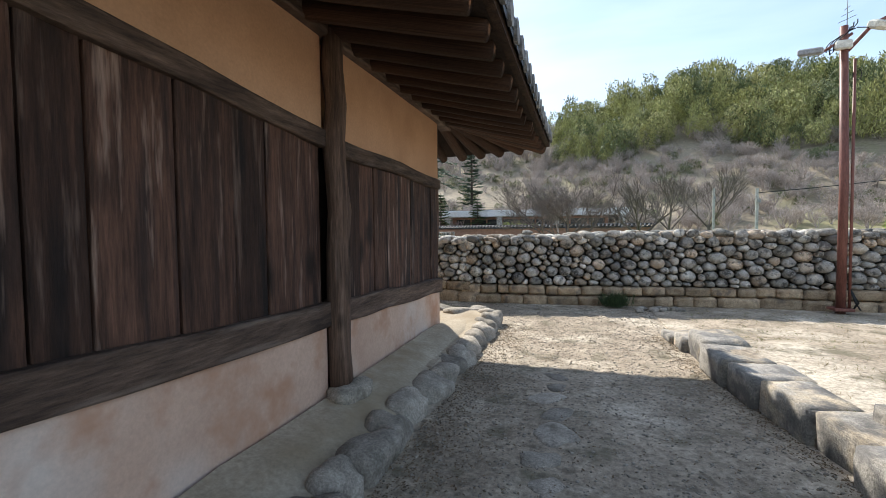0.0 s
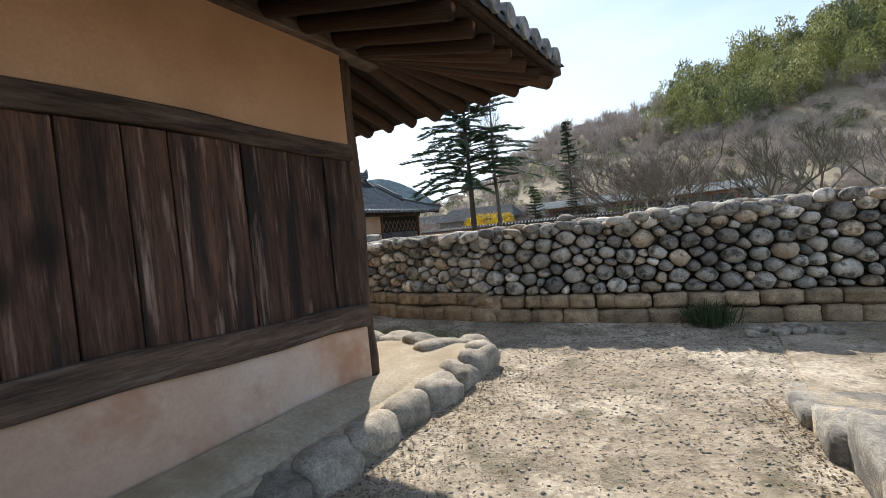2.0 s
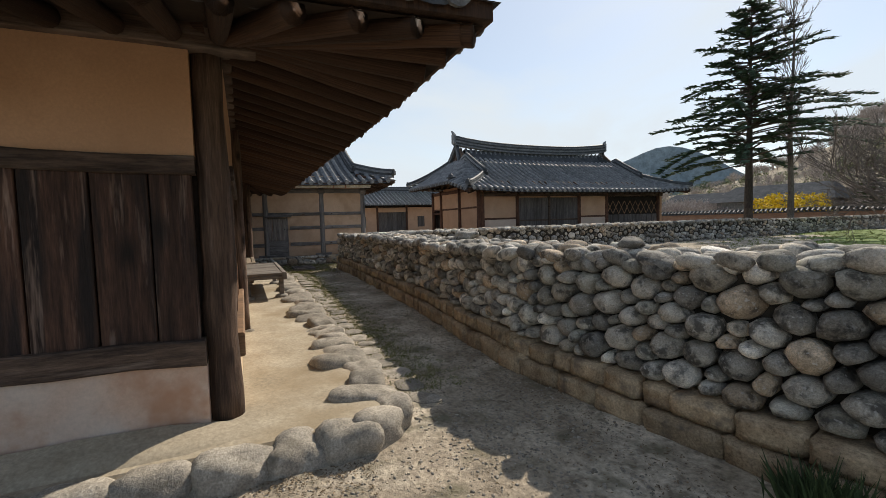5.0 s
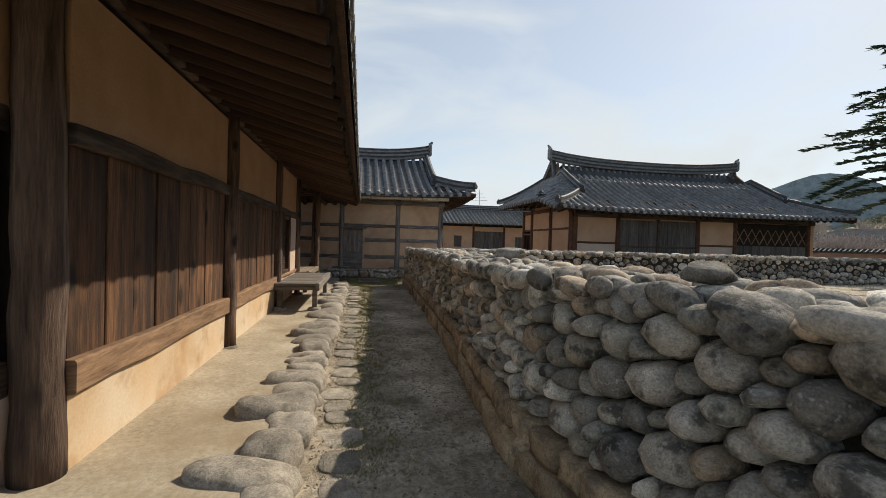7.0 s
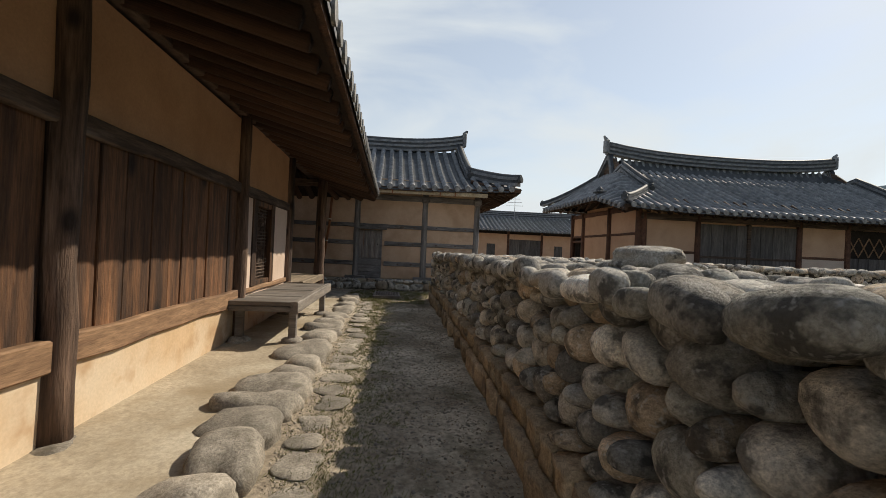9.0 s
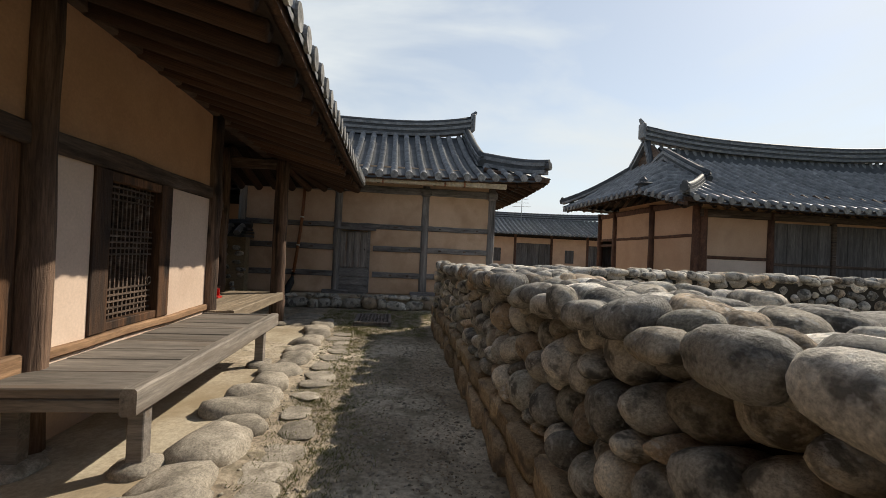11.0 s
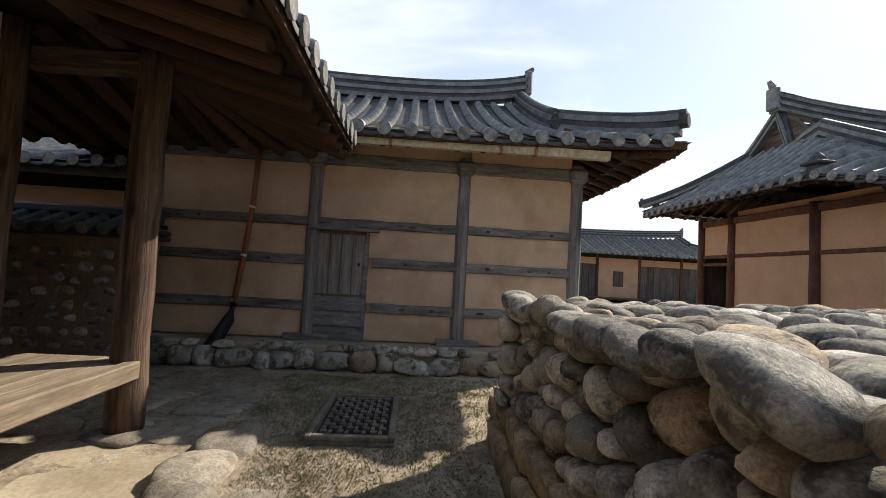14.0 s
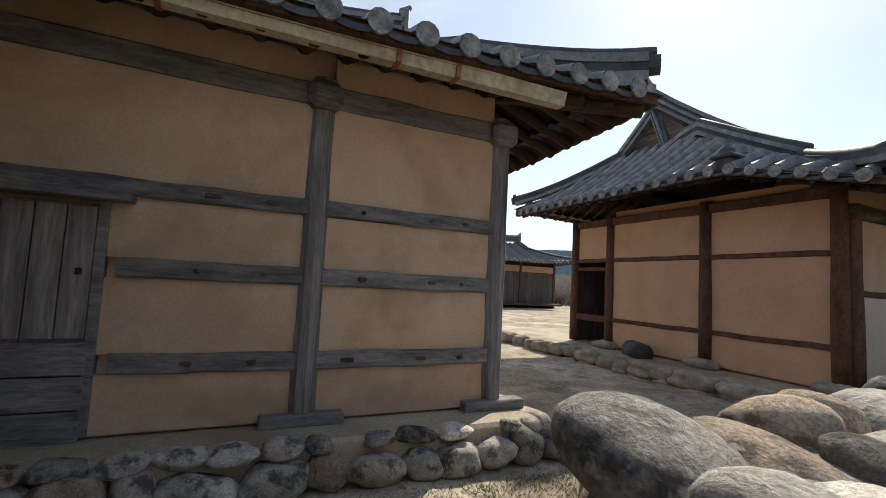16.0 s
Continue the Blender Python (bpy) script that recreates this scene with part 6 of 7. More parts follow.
far_wall = thing("brick_wall", (0, 40, 0.0), "reddish clay and stone wall with a dark tile cap", "wall", kind="structure")
fp = [(-34, 43), (-14, 45.5), (6, 41.4)]
for (xa, ya), (xb, yb) in zip(fp, fp[1:]):
    ln = math.hypot(xb - xa, yb - ya)
    m = Matrix.Translation((xa, ya, 0)) @ pose(0, 0, 0, 0, 0, math.degrees(math.atan2(yb - ya, xb - xa)))
    part("clay_body", box(bmesh.new(), (0, -0.2, 0.0), (ln, 0.2, 1.55), 0, m), M_BRICK, far_wall)
    part("cap_course", box(bmesh.new(), (-0.05, -0.42, 1.55), (ln + 0.05, 0.42, 1.63), 0.01, m), M_TILE_BLUE, far_wall)
    part("cap_ridge", box(bmesh.new(), (-0.05, -0.14, 1.78), (ln + 0.05, 0.14, 1.93), 0.03, m), M_TILE_BLUE, far_wall)
    bm = bmesh.new()
    for k in range(int(ln / 0.34)):
        for s in (-1, 1):
            tube(bm, [m @ Vector((0.17 + k * 0.34, s * 0.46, 1.64)), m @ Vector((0.17 + k * 0.34, s * 0.1, 1.84))], [0.09, 0.09], 6)
    part("cap_tile_rest", bm, M_TILE_BLUE, far_wall)["kind"] = "stuff"
    j = Joined()
    frng = random.Random(int(ln))
    for k in range(int(ln * 9)):
        j.add(frng.choice(small_stones), m @ pose(frng.uniform(0, ln), -0.2, frng.uniform(0.05, 0.75)) @ Matrix.Diagonal((frng.uniform(0.25, 0.4), 0.16, frng.uniform(0.15, 0.25), 1)))
    j.done("set_stone_rest", M_STONE, far_wall)

# ---- white pavilion and small houses behind the wall ----
M_WHITE = surf("white_paint", (0.62, 0.64, 0.64), (0.74, 0.75, 0.75), 2, 0.6, 0.1, vary=0.0, spot=(0.5, 0.52, 0.53))
M_GLASS = surf("dark_pane", (0.03, 0.035, 0.04), (0.06, 0.065, 0.07), 2, 0.12, 0.0, vary=0.0, spec=0.5)
M_CONC = surf("pale_concrete", (0.38, 0.37, 0.35), (0.5, 0.48, 0.45), 2, 0.9, 0.2, vary=0.0)
pav = thing("pavilion", (-5, 55, 0), "low pavilion with a white flat roof and glass front", "building")
part("wall", one_box((-15, 53.4, 0.0), (3.2, 60, 2.95)), M_BRICK, pav)
part("roof_slab", one_box((-16, 52.0, 3.0), (5.4, 61, 3.75), 0.05), M_WHITE, pav, "white flat roof slab")
for k in range(9):
    part("window", one_box((-14.5 + k * 1.95, 53.34, 0.9), (-14.5 + k * 1.95 + 1.75, 53.42, 2.7), 0.02), M_GLASS, pav)
for x in (-15.4, -9, -2.4, 4.6):
    part("pillar", one_box((x - 0.3, 52.3, 0.0), (x + 0.3, 52.9, 3.0), 0.02), M_CONC, pav)


def cottage(x, y, w, d, h, roof_h, turn, wall_m, roof_m, label):
    c = thing("cottage", (x, y, 0), label, "house", "cottages beyond the wall")
    m = pose(x, y, 0, 0, 0, turn)
    part("wall", box(bmesh.new(), (-w / 2, -d / 2, 0), (w / 2, d / 2, h), 0, m), wall_m, c)
    bm = bmesh.new()
    v = [bm.verts.new(m @ Vector(p)) for p in ((-w / 2 - 0.6, -d / 2 - 0.6, h), (w / 2 + 0.6, -d / 2 - 0.6, h), (w / 2 + 0.6, d / 2 + 0.6, h), (-w / 2 - 0.6, d / 2 + 0.6, h), (-w / 2 + 0.5, 0, h + roof_h), (w / 2 - 0.5, 0, h + roof_h))]
    for f in ((0, 1, 5, 4), (2, 3, 4, 5), (1, 2, 5), (3, 0, 4), (3, 2, 1, 0)):
        bm.faces.new([v[i] for i in f])
    part("roof", bm, roof_m, c)
    for k in range(3):
        a = -w / 2 + 0.6 + k * (w - 1.2) / 2.4
        part("window", box(bmesh.new(), (a, -d / 2 - 0.05, 0.8), (a + 1.1, -d / 2 + 0.05, 2.0), 0.02, m), M_GLASS, c)


M_FAR_ROOF = surf("far_roof", (0.07, 0.072, 0.076), (0.12, 0.122, 0.126), 1.5, 1.0, 0.1, vary=0.0, spec=0.0)
M_FAR_WALL = surf("far_wall_paint", (0.22, 0.215, 0.205), (0.32, 0.31, 0.29), 1.0, 1.0, 0.1, vary=0.0, spec=0.0)
cottage(-24, 54, 9, 6, 2.7, 1.6, 8, M_FAR_WALL, M_FAR_ROOF, "pale cottage with a grey hipped roof")
cottage(-15, 62, 8, 6, 2.8, 1.5, -6, M_FAR_WALL, M_FAR_ROOF, "grey-walled cottage with a dark roof")
cottage(-36, 60, 8, 6, 2.8, 1.4, 20, M_FAR_WALL, M_FAR_ROOF, "grey cottage with a dark roof")
cottage(24, 33, 9, 6, 2.9, 1.0, -20, M_BRICK, M_TILE, "reddish cottage with a flat grey roof beyond the pole")

# ---- trees ----
M_BARK = surf("bare_bark", (0.085, 0.07, 0.06), (0.20, 0.17, 0.145), 6, 0.9, 0.4, (3, 3, 0.8), vary=0.2)
M_BARK_DARK = surf("dark_bark", (0.04, 0.032, 0.026), (0.10, 0.08, 0.065), 6, 0.9, 0.5, (3, 3, 0.8), vary=0.2)
# Twigs paler than bark: the hillside's haze is put into this colour.
M_TWIG = surf("grey_twigs", (0.32, 0.275, 0.245), (0.52, 0.455, 0.41), 1.5, 0.95, 0.0, vary=0.35)
M_CEDAR = surf("cedar_needles", (0.03, 0.056, 0.034), (0.075, 0.115, 0.065), 2, 0.8, 0.0, vary=0.4)
M_PINE = surf("conifer_needles", (0.03, 0.055, 0.02), (0.075, 0.11, 0.04), 2, 0.8, 0.0, vary=0.4)
# Leaf colours are lightened to stand in for haze and light shining through.
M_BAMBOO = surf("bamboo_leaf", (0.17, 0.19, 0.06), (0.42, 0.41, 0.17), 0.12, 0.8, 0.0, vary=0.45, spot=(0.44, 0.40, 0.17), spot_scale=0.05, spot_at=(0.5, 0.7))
# Darker leaf copy: the shade between bamboo clumps is in its colour.
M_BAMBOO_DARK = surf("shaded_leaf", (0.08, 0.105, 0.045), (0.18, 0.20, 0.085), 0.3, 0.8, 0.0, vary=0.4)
M_YELLOW = surf("forsythia", (0.55, 0.38, 0.01), (0.8, 0.6, 0.03), 4, 0.7, 0.0, vary=0.3)
M_BUSH = surf("green_bush", (0.09, 0.12, 0.02), (0.22, 0.25, 0.05), 2, 0.8, 0.0, vary=0.35)


class Sticks:
    """Thin tapered bars and leaf blades gathered in one mesh."""

    def __init__(self):
        self.v, self.f = [], []

    def bar(self, a, b, r0, r1, seg=3):
        d = (b - a)
        if d.length < 1e-6:
            return
        d = d.normalized()
        u = d.orthogonal().normalized()
        w = d.cross(u)
        n = len(self.v)
        for p, r in ((a, r0), (b, r1)):
            for k in range(seg):
                t = k * math.tau / seg
                self.v.append(p + (u * math.cos(t) + w * math.sin(t)) * r)
        for k in range(seg):
            self.f.append((n + k, n + (k + 1) % seg, n + seg + (k + 1) % seg, n + seg + k))

    def leaf(self, p, d, w):
        """A blade from p along d."""
        s = d.orthogonal().normalized() * w
        n = len(self.v)
        self.v += [p, p + d * 0.5 + s, p + d, p + d * 0.5 - s]
        self.f.append((n, n + 1, n + 2, n + 3))

    def mesh(self, name, material, smooth=False):
        me = bpy.data.meshes.new(name)
        me.from_pydata([tuple(x) for x in self.v], [], self.f)
        me.materials.append(material)
        if smooth:
            me.shade_smooth()
        return me


def grow(st, p, d, ln, r, depth, rng, spread=0.55, lift=0.12, tips=None):
    """A branch that forks until it is a twig."""
    q = p
    n = 3
    for i in range(n):
        d = (d + Vector((rng.uniform(-1, 1), rng.uniform(-1, 1), rng.uniform(-0.6, 0.8))) * 0.13 + Vector((0, 0, lift * 0.3))).normalized()
        e = q + d * ln / n
        st.bar(q, e, r * (1 - 0.25 * i / n), r * (1 - 0.25 * (i + 1) / n), 5 if r > 0.03 else 3)
        q = e
        if depth > 0 and i:
            side = (d + Vector((rng.uniform(-1, 1), rng.uniform(-1, 1), rng.uniform(-0.5, 0.9))) * spread * 1.4).normalized()
            grow(st, q, side, ln * rng.uniform(0.5, 0.75), r * 0.5, depth - 1, rng, spread, lift, tips)
    if depth > 0:
        for _ in range(2):
            side = (d + Vector((rng.uniform(-1, 1), rng.uniform(-1, 1), rng.uniform(-0.4, 0.8))) * spread).normalized()
            grow(st, q, side, ln * rng.uniform(0.6, 0.85), r * 0.66, depth - 1, rng, spread, lift, tips)
    elif tips is not None:
        tips.append(q)


def bare_tree(x, y, z, h, rng, label, depth=5, lean=(0, 0), spread=0.6, trunks=1, r=None, wide=0.75):
    t = thing("bare_tree", (x, y, z), label, "tree", "bare trees")
    r = r or h * 0.018
    for k in range(trunks):
        st = Sticks()
        off = Vector((rng.uniform(-0.25, 0.25), rng.uniform(-0.25, 0.25), 0)) * (k > 0)
        p0, p1 = Vector((x, y, z - 0.1)) + off, Vector((x + lean[0] * 0.3, y + lean[1] * 0.3, z + h * 0.25)) + off * 2.5
        st.bar(p0, p1, r * 1.25, r, 8)
        part("trunk", bmesh.new(), M_BARK, t).data = st.mesh("trunk", M_BARK, True)
        st = Sticks()
        for j in range(4):
            a = j * 1.6 + rng.uniform(-0.5, 0.5)
            d = Vector((math.cos(a) * wide + lean[0] * 0.2, math.sin(a) * wide + lean[1] * 0.2, rng.uniform(0.5, 1.1))).normalized()
            grow(st, p1 - Vector((0, 0, rng.uniform(0, h * 0.06))), d, h * 0.27, r * 0.6, depth - 1, rng, spread)
        part("crown", bmesh.new(), M_TWIG, t, "leafless grey-brown twigs").data = st.mesh("crown", M_BARK)
    return t


def cedar(x, y, z, h, w, rng, label, needle=None, name="cedar_tree", steps=26, start=0.14, leaf=0.42):
    """A conifer with level boughs in tiers."""
    t = thing(name, (x, y, z), label, "tree")
    st = Sticks()
    for i in range(8):
        st.bar(Vector((x, y, z + h * i / 8)), Vector((x, y, z + h * (i + 1) / 8)), h * 0.018 * (1 - i / 8) + 0.02, h * 0.018 * (1 - (i + 1) / 8) + 0.02, 8)
    part("trunk", bmesh.new(), M_BARK_DARK, t).data = st.mesh("trunk", M_BARK_DARK, True)
    lf, br = Sticks(), Sticks()
    for i in range(steps):
        f = start + (1 - start) * (i / steps) ** 0.95
        for k in range(6):
            a = rng.uniform(0, math.tau)
            reach = w / 2 * (1.04 - f) ** 0.85 * rng.uniform(0.35, 1.15)
            p = Vector((x, y, z + h * (f + rng.uniform(-0.012, 0.012))))
            d = Vector((math.cos(a), math.sin(a), rng.uniform(-0.02, 0.3)))
            n = max(4, int(reach / 0.3))
            q = p
            for s in range(n):
                e = q + d * reach / n + Vector((0, 0, -0.009 * s))
                br.bar(q, e, 0.05 * (1 - s / n) + 0.012, 0.05 * (1 - (s + 1) / n) + 0.01)
                if s >= n * 0.25:
                    for _ in range(14):
                        ang = a + rng.uniform(-1.5, 1.5)
                        dd = Vector((math.cos(ang), math.sin(ang), rng.uniform(-0.18, 0.25))) * rng.uniform(0.5, 1.1) * leaf
                        lf.leaf(q.lerp(e, rng.random()), dd, leaf * 0.10)
                q = e
    rest = part("bough_rest", bmesh.new(), M_BARK_DARK, t)
    rest.data = br.mesh("bough_rest", M_BARK_DARK)
    rest["kind"] = "stuff"
    part("crown", bmesh.new(), needle or M_CEDAR, t, "dark green needles in level tiers").data = lf.mesh("crown", needle or M_CEDAR)
    return t


def leaf_clump(rng, n, size, long, wide, up=0.3):
    st = Sticks()
    for _ in range(n):
        a, b = rng.uniform(0, math.tau), rng.uniform(-0.4, 1.0)
        r = size * rng.uniform(0.55, 1.0) * math.sqrt(max(0.05, 1 - b * b * 0.6))
        p = Vector((math.cos(a) * r, math.sin(a) * r, size * b * 0.9))
        d = Vector((rng.uniform(-1, 1), rng.uniform(-1, 1), rng.uniform(-0.8, up))).normalized() * long * rng.uniform(0.6, 1.2)
        st.leaf(p, d, wide)
    return st


trng = random.Random(31)
cedar(-15.0, 34.0, 0.2, 13.8, 17.5, trng, "tall dark cedar with wide level boughs", None, "cedar_tree", 32, 0.32, 0.5)
mast = thing("bare_tree", (-13.1, 34.6, 0.2), "tall straight leafless tree with a nest beside the cedar", "tree", "bare trees")
st = Sticks()
for i in range(10):
    st.bar(Vector((-13.1 + 0.06 * math.sin(i), 34.6, 0.1 + 1.35 * i)), Vector((-13.1 + 0.06 * math.sin(i + 1), 34.6, 0.1 + 1.35 * (i + 1))), 0.19 * (1 - i / 11), 0.19 * (1 - (i + 1) / 11), 8)
part("trunk", bmesh.new(), M_BARK, mast).data = st.mesh("trunk", M_BARK, True)
st = Sticks()
for i in range(46):
    z = trng.uniform(4.0, 13.4)
    a = trng.uniform(0, math.tau)
    d = Vector((math.cos(a) * 0.55, math.sin(a) * 0.55, 1.0)).normalized()
    grow(st, Vector((-13.1, 34.6, z)), d, trng.uniform(0.5, 1.1), 0.028, 2, trng, 0.45)
part("crown", bmesh.new(), M_BARK, mast, "leafless grey-brown twigs").data = st.mesh("crown", M_BARK)
nest = Sticks()
for _ in range(160):
    p = Vector((-13.1, 34.5, 12.1)) + Vector((trng.gauss(0, 0.22), trng.gauss(0, 0.22), trng.gauss(0, 0.16)))
    nest.bar(p, p + Vector((trng.uniform(-0.3, 0.3), trng.uniform(-0.3, 0.3), trng.uniform(-0.1, 0.1))), 0.015, 0.01)
tagged(new("bird_nest", nest.mesh("bird_nest", M_BARK_DARK)), "round bird nest of dark twigs in bare branches", "nest")
bare_tree(-0.7, 15.7, 0.25, 3.4, trng, "spreading leafless fruit tree behind the stone wall", 6, (-0.4, 0), 0.95, 2, 0.055, 1.0)
bare_tree(2.6, 22, 0.3, 3.4, trng, "spreading leafless fruit tree on the lawn", 5, (0.4, 0), 0.75, 1, 0.10)
bare_tree(4.6, 26.0, 0.3, 4.6, trng, "slender leafless tree behind the stone wall", 5, (0, 0), 0.5)
bare_tree(8.2, 33.0, 0.3, 5.4, trng, "slender leafless tree behind the stone wall", 5, (0, 0), 0.5)
bare_tree(-3, 47, 0.3, 4.6, trng, "broad leafless tree by the pavilion", 6, (0, 0), 0.8, 1, 0.14)
cedar(-15.5, 66, 0.2, 15.5, 5.5, trng, "dark pointed conifer at the foot of the hill", M_CEDAR, "conifer_tree", 26, 0.08, 0.6)
cedar(-15.5, 50, 0.2, 5.6, 3.4, trng, "small dark pine beyond the wall", M_PINE, "pine_tree", 14, 0.15, 0.4)
cedar(-11.5, 52, 0.2, 4.8, 4.2, trng, "small olive pine beyond the wall", M_PINE, "pine_tree", 12, 0.2, 0.4)
for x, y, s in ((-20.5, 47.5, 1.6), (-18.3, 47.2, 1.4), (-22.0, 48, 1.3)):
    c = leaf_clump(trng, 700, s, 0.28, 0.05, 0.9)
    b = tagged(new("forsythia_bush", c.mesh("forsythia_bush", M_YELLOW)), "bright yellow forsythia bush in flower", "bush", "forsythia bushes")
    b.location = (x, y, 1.7)
for x, y, s in ((10.4, 17.6, 1.1), (11.9, 18.2, 1.2), (13.6, 19.0, 1.2), (15.4, 19.8, 1.4), (-7.0, 50.0, 1.6), (-5.0, 49.5, 1.3)):
    c = leaf_clump(trng, 900, s, 0.22, 0.05, 0.6)
    b = tagged(new("clipped_bush", c.mesh("clipped_bush", M_BUSH)), "rounded green bush behind the wall", "bush", "green bushes")
    b.location = (x, y, 0.9)

# small posts with a wire
for x, y, h in ((7.1, 21.5, 3.1), (7.0, 27.3, 3.6)):
    p = thing("wire_post", (x, y, 0.3), "thin pale concrete post with a wire", "post", "wire posts")
    part("shaft", tube(bmesh.new(), [(x, y, 0.1), (x, y, h)], [0.07, 0.06], 8), M_CONC, p)
    part("bracket", one_box((x - 0.03, y - 0.12, h - 0.6), (x + 0.1, y + 0.12, h - 0.45), 0.01), M_METAL, p)
far_pole = thing("utility_pole", (10.0, 16.2, 0.2), "tall pale concrete utility pole", "utility pole")
part("shaft", tube(bmesh.new(), [(10.0, 16.2, 0.0), (10.0, 16.2, 6.4)], [0.13, 0.09], 10), M_CONC, far_pole)
part("crossarm", one_box((9.5, 16.15, 5.9), (10.5, 16.25, 6.0), 0.01), M_METAL, far_pole)
wire = thing("overhead_wire", (9, 24, 3.4), "thin black overhead wire", "wire")
part("strand", tube(bmesh.new(), [Vector((7.1, 21.5, 2.9)).lerp(Vector((26, 30, 5.6)), f) - Vector((0, 0, 1.2 * f * (1 - f))) for f in np.linspace(0, 1, 12)], [0.018] * 12, 4), M_BLACK, wire)
part("strand", tube(bmesh.new(), [Vector((4.3, 8.95, 4.7)).lerp(Vector((16, 12, 5.2)), f) - Vector((0, 0, 0.8 * f * (1 - f))) for f in np.linspace(0, 1, 12)], [0.009] * 12, 4), M_BLACK, wire)

# ---- wooded hill ----
YAWS = [-80, -60, -45, -28, -23, -16, -11, -5, 3, 7, 14, 21, 30, 40, 55, 75]
ELEV = [5.0, 7.5, 10.5, 12.3, 13.6, 14.2, 14.4, 13.6, 11.6, 11.0, 10.4, 7.6, 4.0, 2.0, 1.2, 0.6]


def hill_z(yaw, r):
    """Height of the hill at a bearing (degrees left of ahead) and a distance."""
    e = float(np.interp(yaw, YAWS, ELEV))
    top = 125 * math.tan(radians(e))
    f = min(max((r - 52) / 73, 0), 1)
    f = f * f * (3 - 2 * f) * 0.6 + f * 0.4
    z = top * f
    if r > 125:
        z -= (r - 125) * 0.05
    x, y = -math.sin(radians(yaw)) * r, math.cos(radians(yaw)) * r
    return z + 1.1 * noise.noise(Vector((x * 0.05, y * 0.05, 0))) * min(1, f * 3)


M_HILL = surf("hill_earth", (0.21, 0.175, 0.125), (0.36, 0.30, 0.215), 0.15, 0.95, 0.5, grain=18, spot=(0.22, 0.22, 0.10), spot_scale=0.06, vary=0.0, dist=0.2)
bm = bmesh.new()
rs = np.linspace(50, 210, 34)
hy = np.linspace(-84, 75, 70)
grid = [[bm.verts.new((-math.sin(radians(a)) * r, math.cos(radians(a)) * r, hill_z(a, r) - (0.4 if r < 53 else 0))) for r in rs] for a in hy]
for r0, r1 in zip(grid, grid[1:]):
    for k in range(len(rs) - 1):
        bm.faces.new((r0[k], r0[k + 1], r1[k + 1], r1[k]))
bmesh.ops.recalc_face_normals(bm, faces=bm.faces[:])
hill = tagged(part("hill", bm, M_HILL, smooth=True), "wooded hillside with bamboo above and bare scrub below", "hill", kind="backdrop")
hrng = random.Random(77)
bam = [leaf_clump(hrng, 420, 1.0, 0.24, 0.035, 0.7).mesh("clump", M_BAMBOO) for _ in range(5)]


def twig_mesh(rng):
    st = Sticks()
    for _ in range(5):
        d = Vector((rng.uniform(-0.6, 0.6), rng.uniform(-0.6, 0.6), 1)).normalized()
        grow(st, Vector((0, 0, -0.1)), d, 0.42, 0.022, 3, rng, 0.7)
    return st.mesh("scrub", M_TWIG)


scrub = [twig_mesh(hrng) for _ in range(4)]
jbam, jscr, jdark, jshade = Joined(), Joined(), Joined(), Joined()
for _ in range(2100):
    a = hrng.uniform(-62, 16)
    f = hrng.uniform(0.0, 1.0)
    r = 82 + 46 * f
    edge = 86 + 16 * max(0, (a - 0) / 14) + 5 * noise.noise(Vector((a * 0.12, 0, 0)))
    if r < edge or a > 1 + 4 * hrng.random():
        continue
    x, y = -math.sin(radians(a)) * r, math.cos(radians(a)) * r
    s = hrng.choice((0.7, 0.9, 1.1, 1.3, 1.6, 2.1))
    # A third of the clumps take the dark copy and read as shaded gaps.
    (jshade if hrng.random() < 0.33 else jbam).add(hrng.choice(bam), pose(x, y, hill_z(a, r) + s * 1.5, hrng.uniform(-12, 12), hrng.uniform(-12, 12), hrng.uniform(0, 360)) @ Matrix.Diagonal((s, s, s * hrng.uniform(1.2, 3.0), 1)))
for _ in range(1500):
    a = hrng.uniform(-62, 58)
    r = hrng.uniform(56, 96) if a < 6 else hrng.uniform(56, 130)
    if a > 6 and hrng.random() < 0.45:
        continue
    x, y = -math.sin(radians(a)) * r, math.cos(radians(a)) * r
    s = hrng.uniform(1.0, 2.7)
    jscr.add(hrng.choice(scrub), pose(x, y, hill_z(a, r) - 0.1, 0, 0, hrng.uniform(0, 360)) @ Matrix.Diagonal((s * 1.2, s * 1.2, s, 1)))
for _ in range(420):
    a, r = hrng.uniform(8, 62), hrng.uniform(55, 64)
    x, y = -math.sin(radians(a)) * r, math.cos(radians(a)) * r
    s = hrng.uniform(1.2, 2.8)
    jscr.add(hrng.choice(scrub), pose(x, y, hill_z(a, r) - 0.1, 0, 0, hrng.uniform(0, 360)) @ Matrix.Diagonal((s * 1.2, s * 1.2, s, 1)))
for _ in range(170):
    a = hrng.uniform(0, 22)
    r = hrng.uniform(92, 130)
    x, y = -math.sin(radians(a)) * r, math.cos(radians(a)) * r
    s = hrng.uniform(2.6, 5.2)
    jscr.add(hrng.choice(scrub), pose(x, y, hill_z(a, r) - 0.1, 0, 0, hrng.uniform(0, 360)) @ Matrix.Diagonal((s * 0.8, s * 0.8, s, 1)))
for _ in range(700):
    a, r = hrng.uniform(-60, 45), hrng.uniform(58, 126)
    if (r > 84 and a < 6):
        continue
    x, y = -math.sin(radians(a)) * r, math.cos(radians(a)) * r
    s = hrng.uniform(0.4, 1.2)
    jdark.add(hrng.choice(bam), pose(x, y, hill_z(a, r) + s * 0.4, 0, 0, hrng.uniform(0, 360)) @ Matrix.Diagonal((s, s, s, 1)))
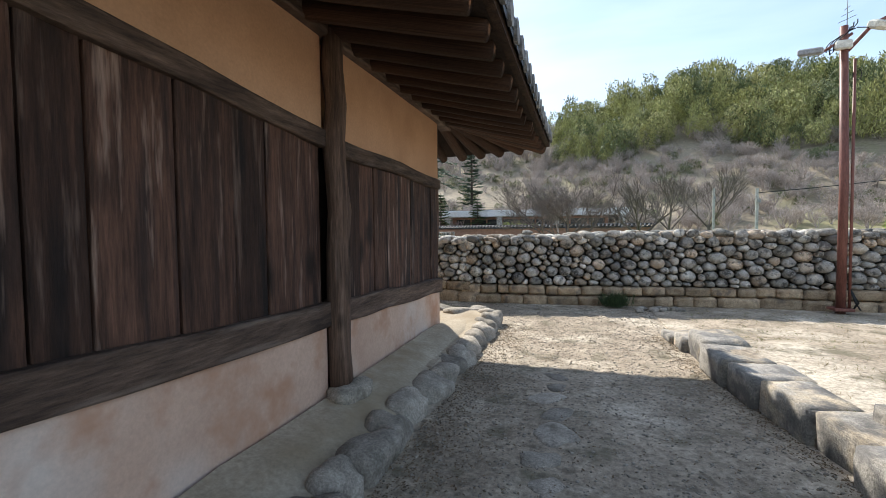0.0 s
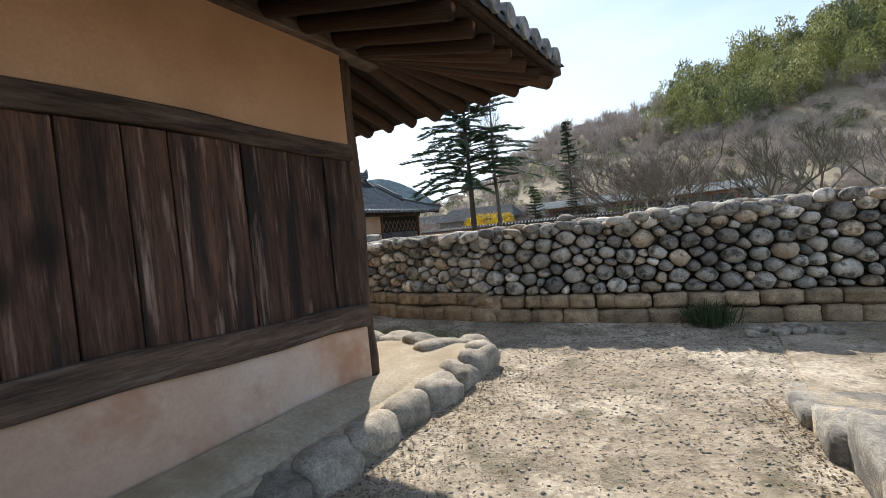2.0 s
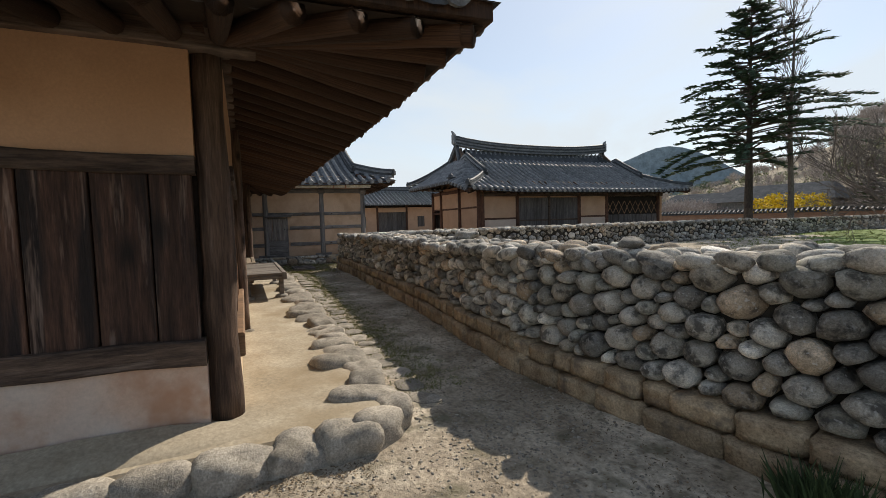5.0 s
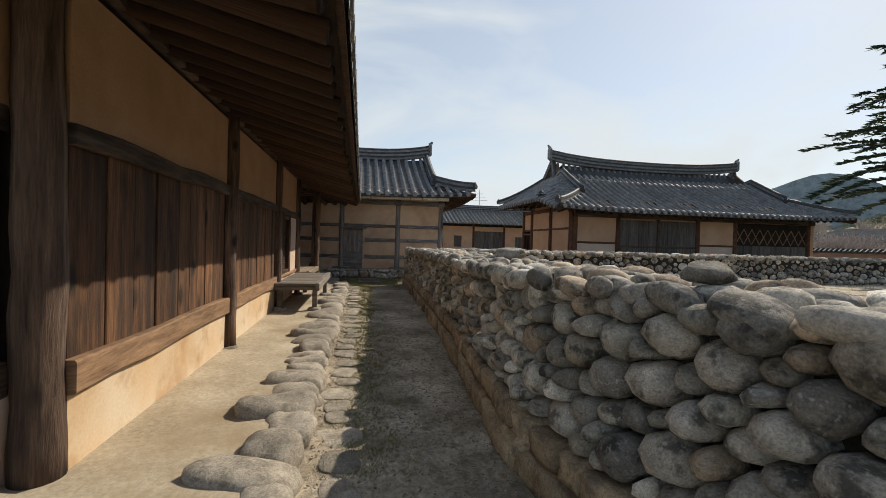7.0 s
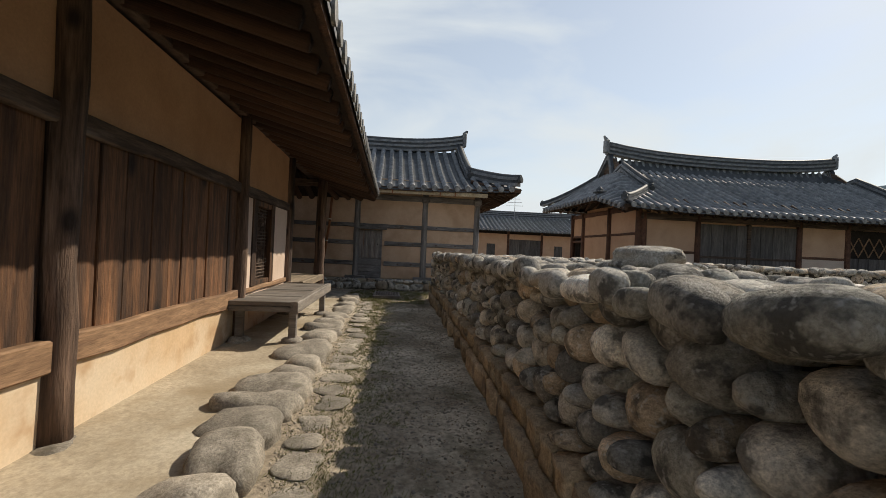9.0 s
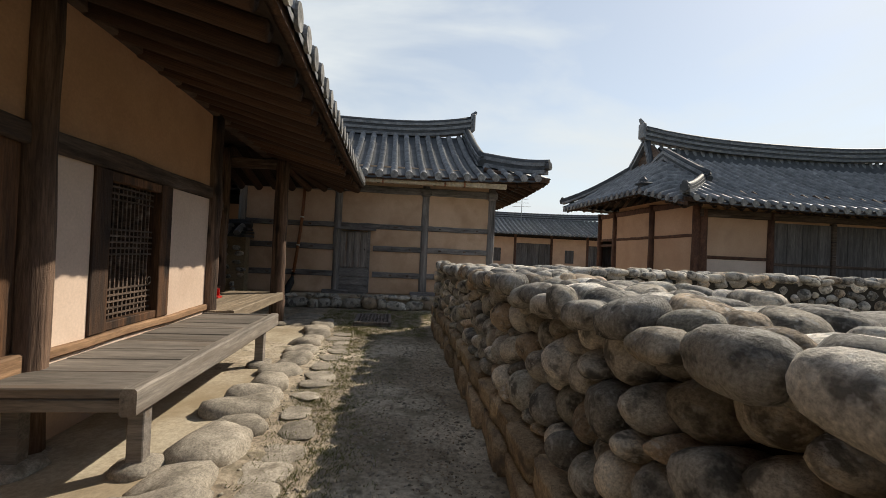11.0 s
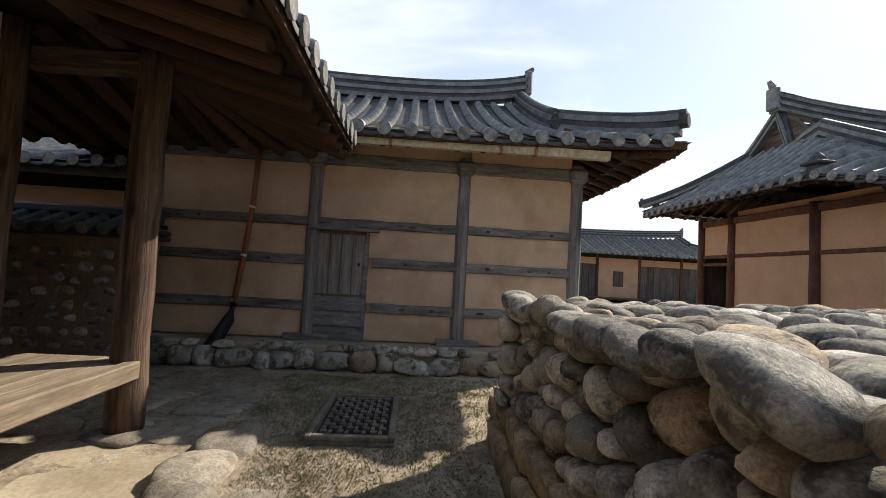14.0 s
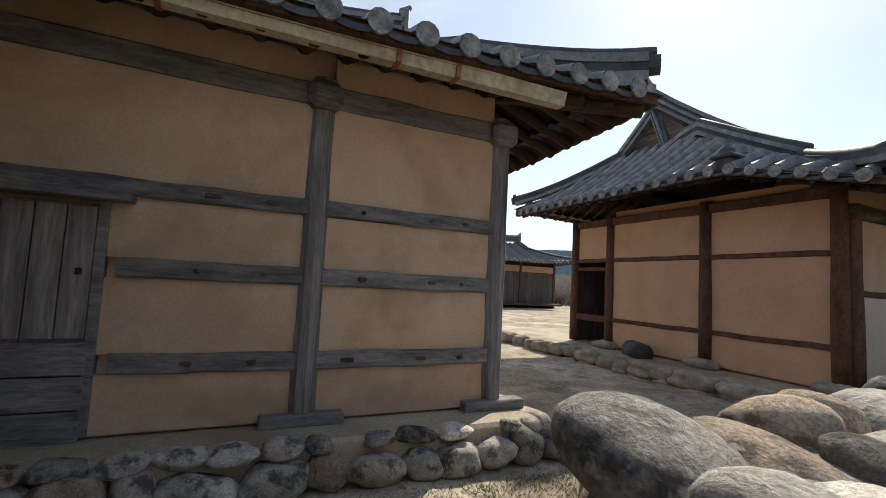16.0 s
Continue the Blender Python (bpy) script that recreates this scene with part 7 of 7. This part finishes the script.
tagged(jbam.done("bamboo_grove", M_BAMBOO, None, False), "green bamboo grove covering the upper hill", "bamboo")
tagged(jshade.done("evergreen_trees", M_BAMBOO_DARK, None, False), "dark bamboo clumps coloured as shade among the bright ones", "trees")
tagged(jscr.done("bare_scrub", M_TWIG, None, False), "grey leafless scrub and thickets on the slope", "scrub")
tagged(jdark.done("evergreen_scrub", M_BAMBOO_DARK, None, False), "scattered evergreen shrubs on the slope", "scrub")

# distant blue mountain, the haze painted into its colour
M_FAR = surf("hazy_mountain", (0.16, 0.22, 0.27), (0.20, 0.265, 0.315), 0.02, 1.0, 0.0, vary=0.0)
bm = bmesh.new()
prev = None
for i in range(60):
    a = 18 + 80 * i / 59
    e = 5.6 * math.exp(-((a - 38) / 7.5) ** 2) + 3.2 * math.exp(-((a - 54) / 12) ** 2) + 1.6 + 0.35 * noise.noise(Vector((a * 0.25, 0, 0)))
    x, y = -math.sin(radians(a)) * 900, math.cos(radians(a)) * 900
    cur = (bm.verts.new((x, y, -5)), bm.verts.new((x, y, 900 * math.tan(radians(e)))))
    if prev:
        bm.faces.new((prev[0], cur[0], cur[1], prev[1]))
    prev = cur
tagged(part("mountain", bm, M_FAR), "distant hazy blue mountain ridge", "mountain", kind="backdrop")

# ---- plants, litter and gravel near the path ----
prng = random.Random(9)


def tuft(x, y, z, n, h, material, name, label):
    st = Sticks()
    for _ in range(n):
        a = prng.uniform(0, math.tau)
        d = Vector((math.cos(a) * prng.uniform(0.1, 0.7), math.sin(a) * prng.uniform(0.1, 0.7), prng.uniform(0.7, 1.2))) * h * prng.uniform(0.6, 1.1)
        st.leaf(Vector((prng.gauss(0, h * 0.35), prng.gauss(0, h * 0.22), -0.01)), d, h * 0.03)
    o = tagged(new(name, st.mesh(name, material)), label, "plant", "weeds by the wall")
    o.location = (x, y, z)


M_WEED = surf("dark_weed", (0.025, 0.04, 0.015), (0.07, 0.10, 0.035), 3, 0.8, 0.0, vary=0.35)
tuft(0.66, 8.80, 0.03, 460, 0.27, M_WEED, "weed_clump", "dark green weed clump at the foot of the wall")
for k in range(11):
    o = tagged(new("loose_stone", kerb_meshes[k % 9]), "small pale stone fallen by the wall", "stone", "fallen stones by the wall")
    o.matrix_basis = pose(1.35 + prng.uniform(-0.35, 0.4), 8.55 + prng.uniform(-0.2, 0.15), ground_z(1.3, 8.5) + 0.03, 0, 0, prng.uniform(0, 180)) @ Matrix.Diagonal((prng.uniform(0.1, 0.2), prng.uniform(0.08, 0.14), 0.08, 1))

peb_bm = bmesh.new()
bmesh.ops.create_icosphere(peb_bm, subdivisions=1, radius=0.5)
peb = bpy.data.meshes.new("pebble")
peb_bm.to_mesh(peb)
peb_bm.free()
jp, jl = Joined(), Joined()
for _ in range(20000):
    if prng.random() < 0.55:
        x, y = prng.uniform(-14.5, -0.5), prng.uniform(7.3, 8.85)
    else:
        x, y = prng.uniform(-1.15, 1.6), prng.uniform(0.4, 8.6)
    s = prng.choice((0.006, 0.008, 0.01, 0.012, 0.016, 0.02, 0.028))
    jp.add(peb, pose(x, y, ground_z(x, y), prng.uniform(0, 60), 0, prng.uniform(0, 360)) @ Matrix.Diagonal((s * prng.uniform(0.8, 1.6), s, s * 0.6, 1)))
for _ in range(17000):
    k = prng.random()
    if k < 0.16:
        x, y = prng.uniform(-1.1, 1.3), prng.uniform(0.5, 8.5)
    elif k < 0.36:
        x, y = -1.12 + abs(prng.gauss(0, 0.25)), prng.uniform(0.5, 6.8)
    elif k < 0.6:
        x, y = prng.uniform(-14, 3.5), 8.75 - abs(prng.gauss(0, 0.4))
    elif k < 0.7:
        yy = prng.uniform(1.5, 6.6)
        x, y = kerb_x(yy) - abs(prng.gauss(0, 0.12)), yy
    else:
        x, y = prng.uniform(-15.3, -11.5), prng.uniform(7.4, 11)
    st_m = pose(x, y, ground_z(x, y) + 0.008, prng.uniform(-25, 25), prng.uniform(-25, 25), prng.uniform(0, 360))
    s = prng.uniform(0.008, 0.026)
    jl.add(peb, st_m @ Matrix.Diagonal((s, s * 0.5, 0.004, 1)))
M_LITTER = surf("leaf_litter", (0.11, 0.08, 0.05), (0.26, 0.19, 0.12), 8, 0.95, 0.0, vary=0.45)
tagged(jp.done("gravel", M_KERB, None, True), "loose pale gravel scattered on the earth", "gravel")
tagged(jl.done("leaf_litter", M_LITTER, None, False), "dry brown leaf litter along the edges", "leaf litter")


def blades(name, label, material, spots, h):
    st = Sticks()
    for x, y, z in spots:
        for _ in range(prng.randint(5, 10)):
            a = prng.uniform(0, math.tau)
            d = Vector((math.cos(a) * 0.6, math.sin(a) * 0.6, prng.uniform(0.3, 1.0))) * h * prng.uniform(0.5, 1.2)
            st.leaf(Vector((x + prng.gauss(0, 0.03), y + prng.gauss(0, 0.03), z - 0.005)), d, h * 0.05)
    tagged(new(name, st.mesh(name, material)), label, "grass", kind="stuff")


blades("moss_grass", "thin green grass along the path", M_GRASS, [(x, y, ground_z(x, y)) for x, y in [(prng.uniform(-13.5, -2), 7.70 + prng.gauss(0, 0.2)) for _ in range(3400)] + [(prng.uniform(-15.2, -12.2), prng.uniform(6.9, 11)) for _ in range(5200)] if (y > 7.3 or x < -13.3) and not (-14.15 < x < -13.0 and 7.55 < y < 8.25) and not (x > -13.2 and y > 8.8)], 0.042)
blades("yard_grass", "dry pale grass on the terrace", M_DRY, [(x, y, terrace_z(x, y)) for x, y in [(prng.uniform(1.7, 7), prng.uniform(2.5, 8.8)) for _ in range(900)]], 0.05)
blades("yard_weed", "small green weeds on the terrace", M_GRASS, [(x, y, terrace_z(x, y)) for x, y in [(prng.uniform(1.7, 7), prng.uniform(2.5, 8.8)) for _ in range(260)]], 0.05)
blades("lawn_grass", "bright green lawn grass", M_GRASS, [(x, y, 0.3 + 0.2 * min(1, (y - 14.5) / 20)) for x, y in [(prng.uniform(-11.5, 4), prng.uniform(15, 38)) for _ in range(2500)]], 0.12)
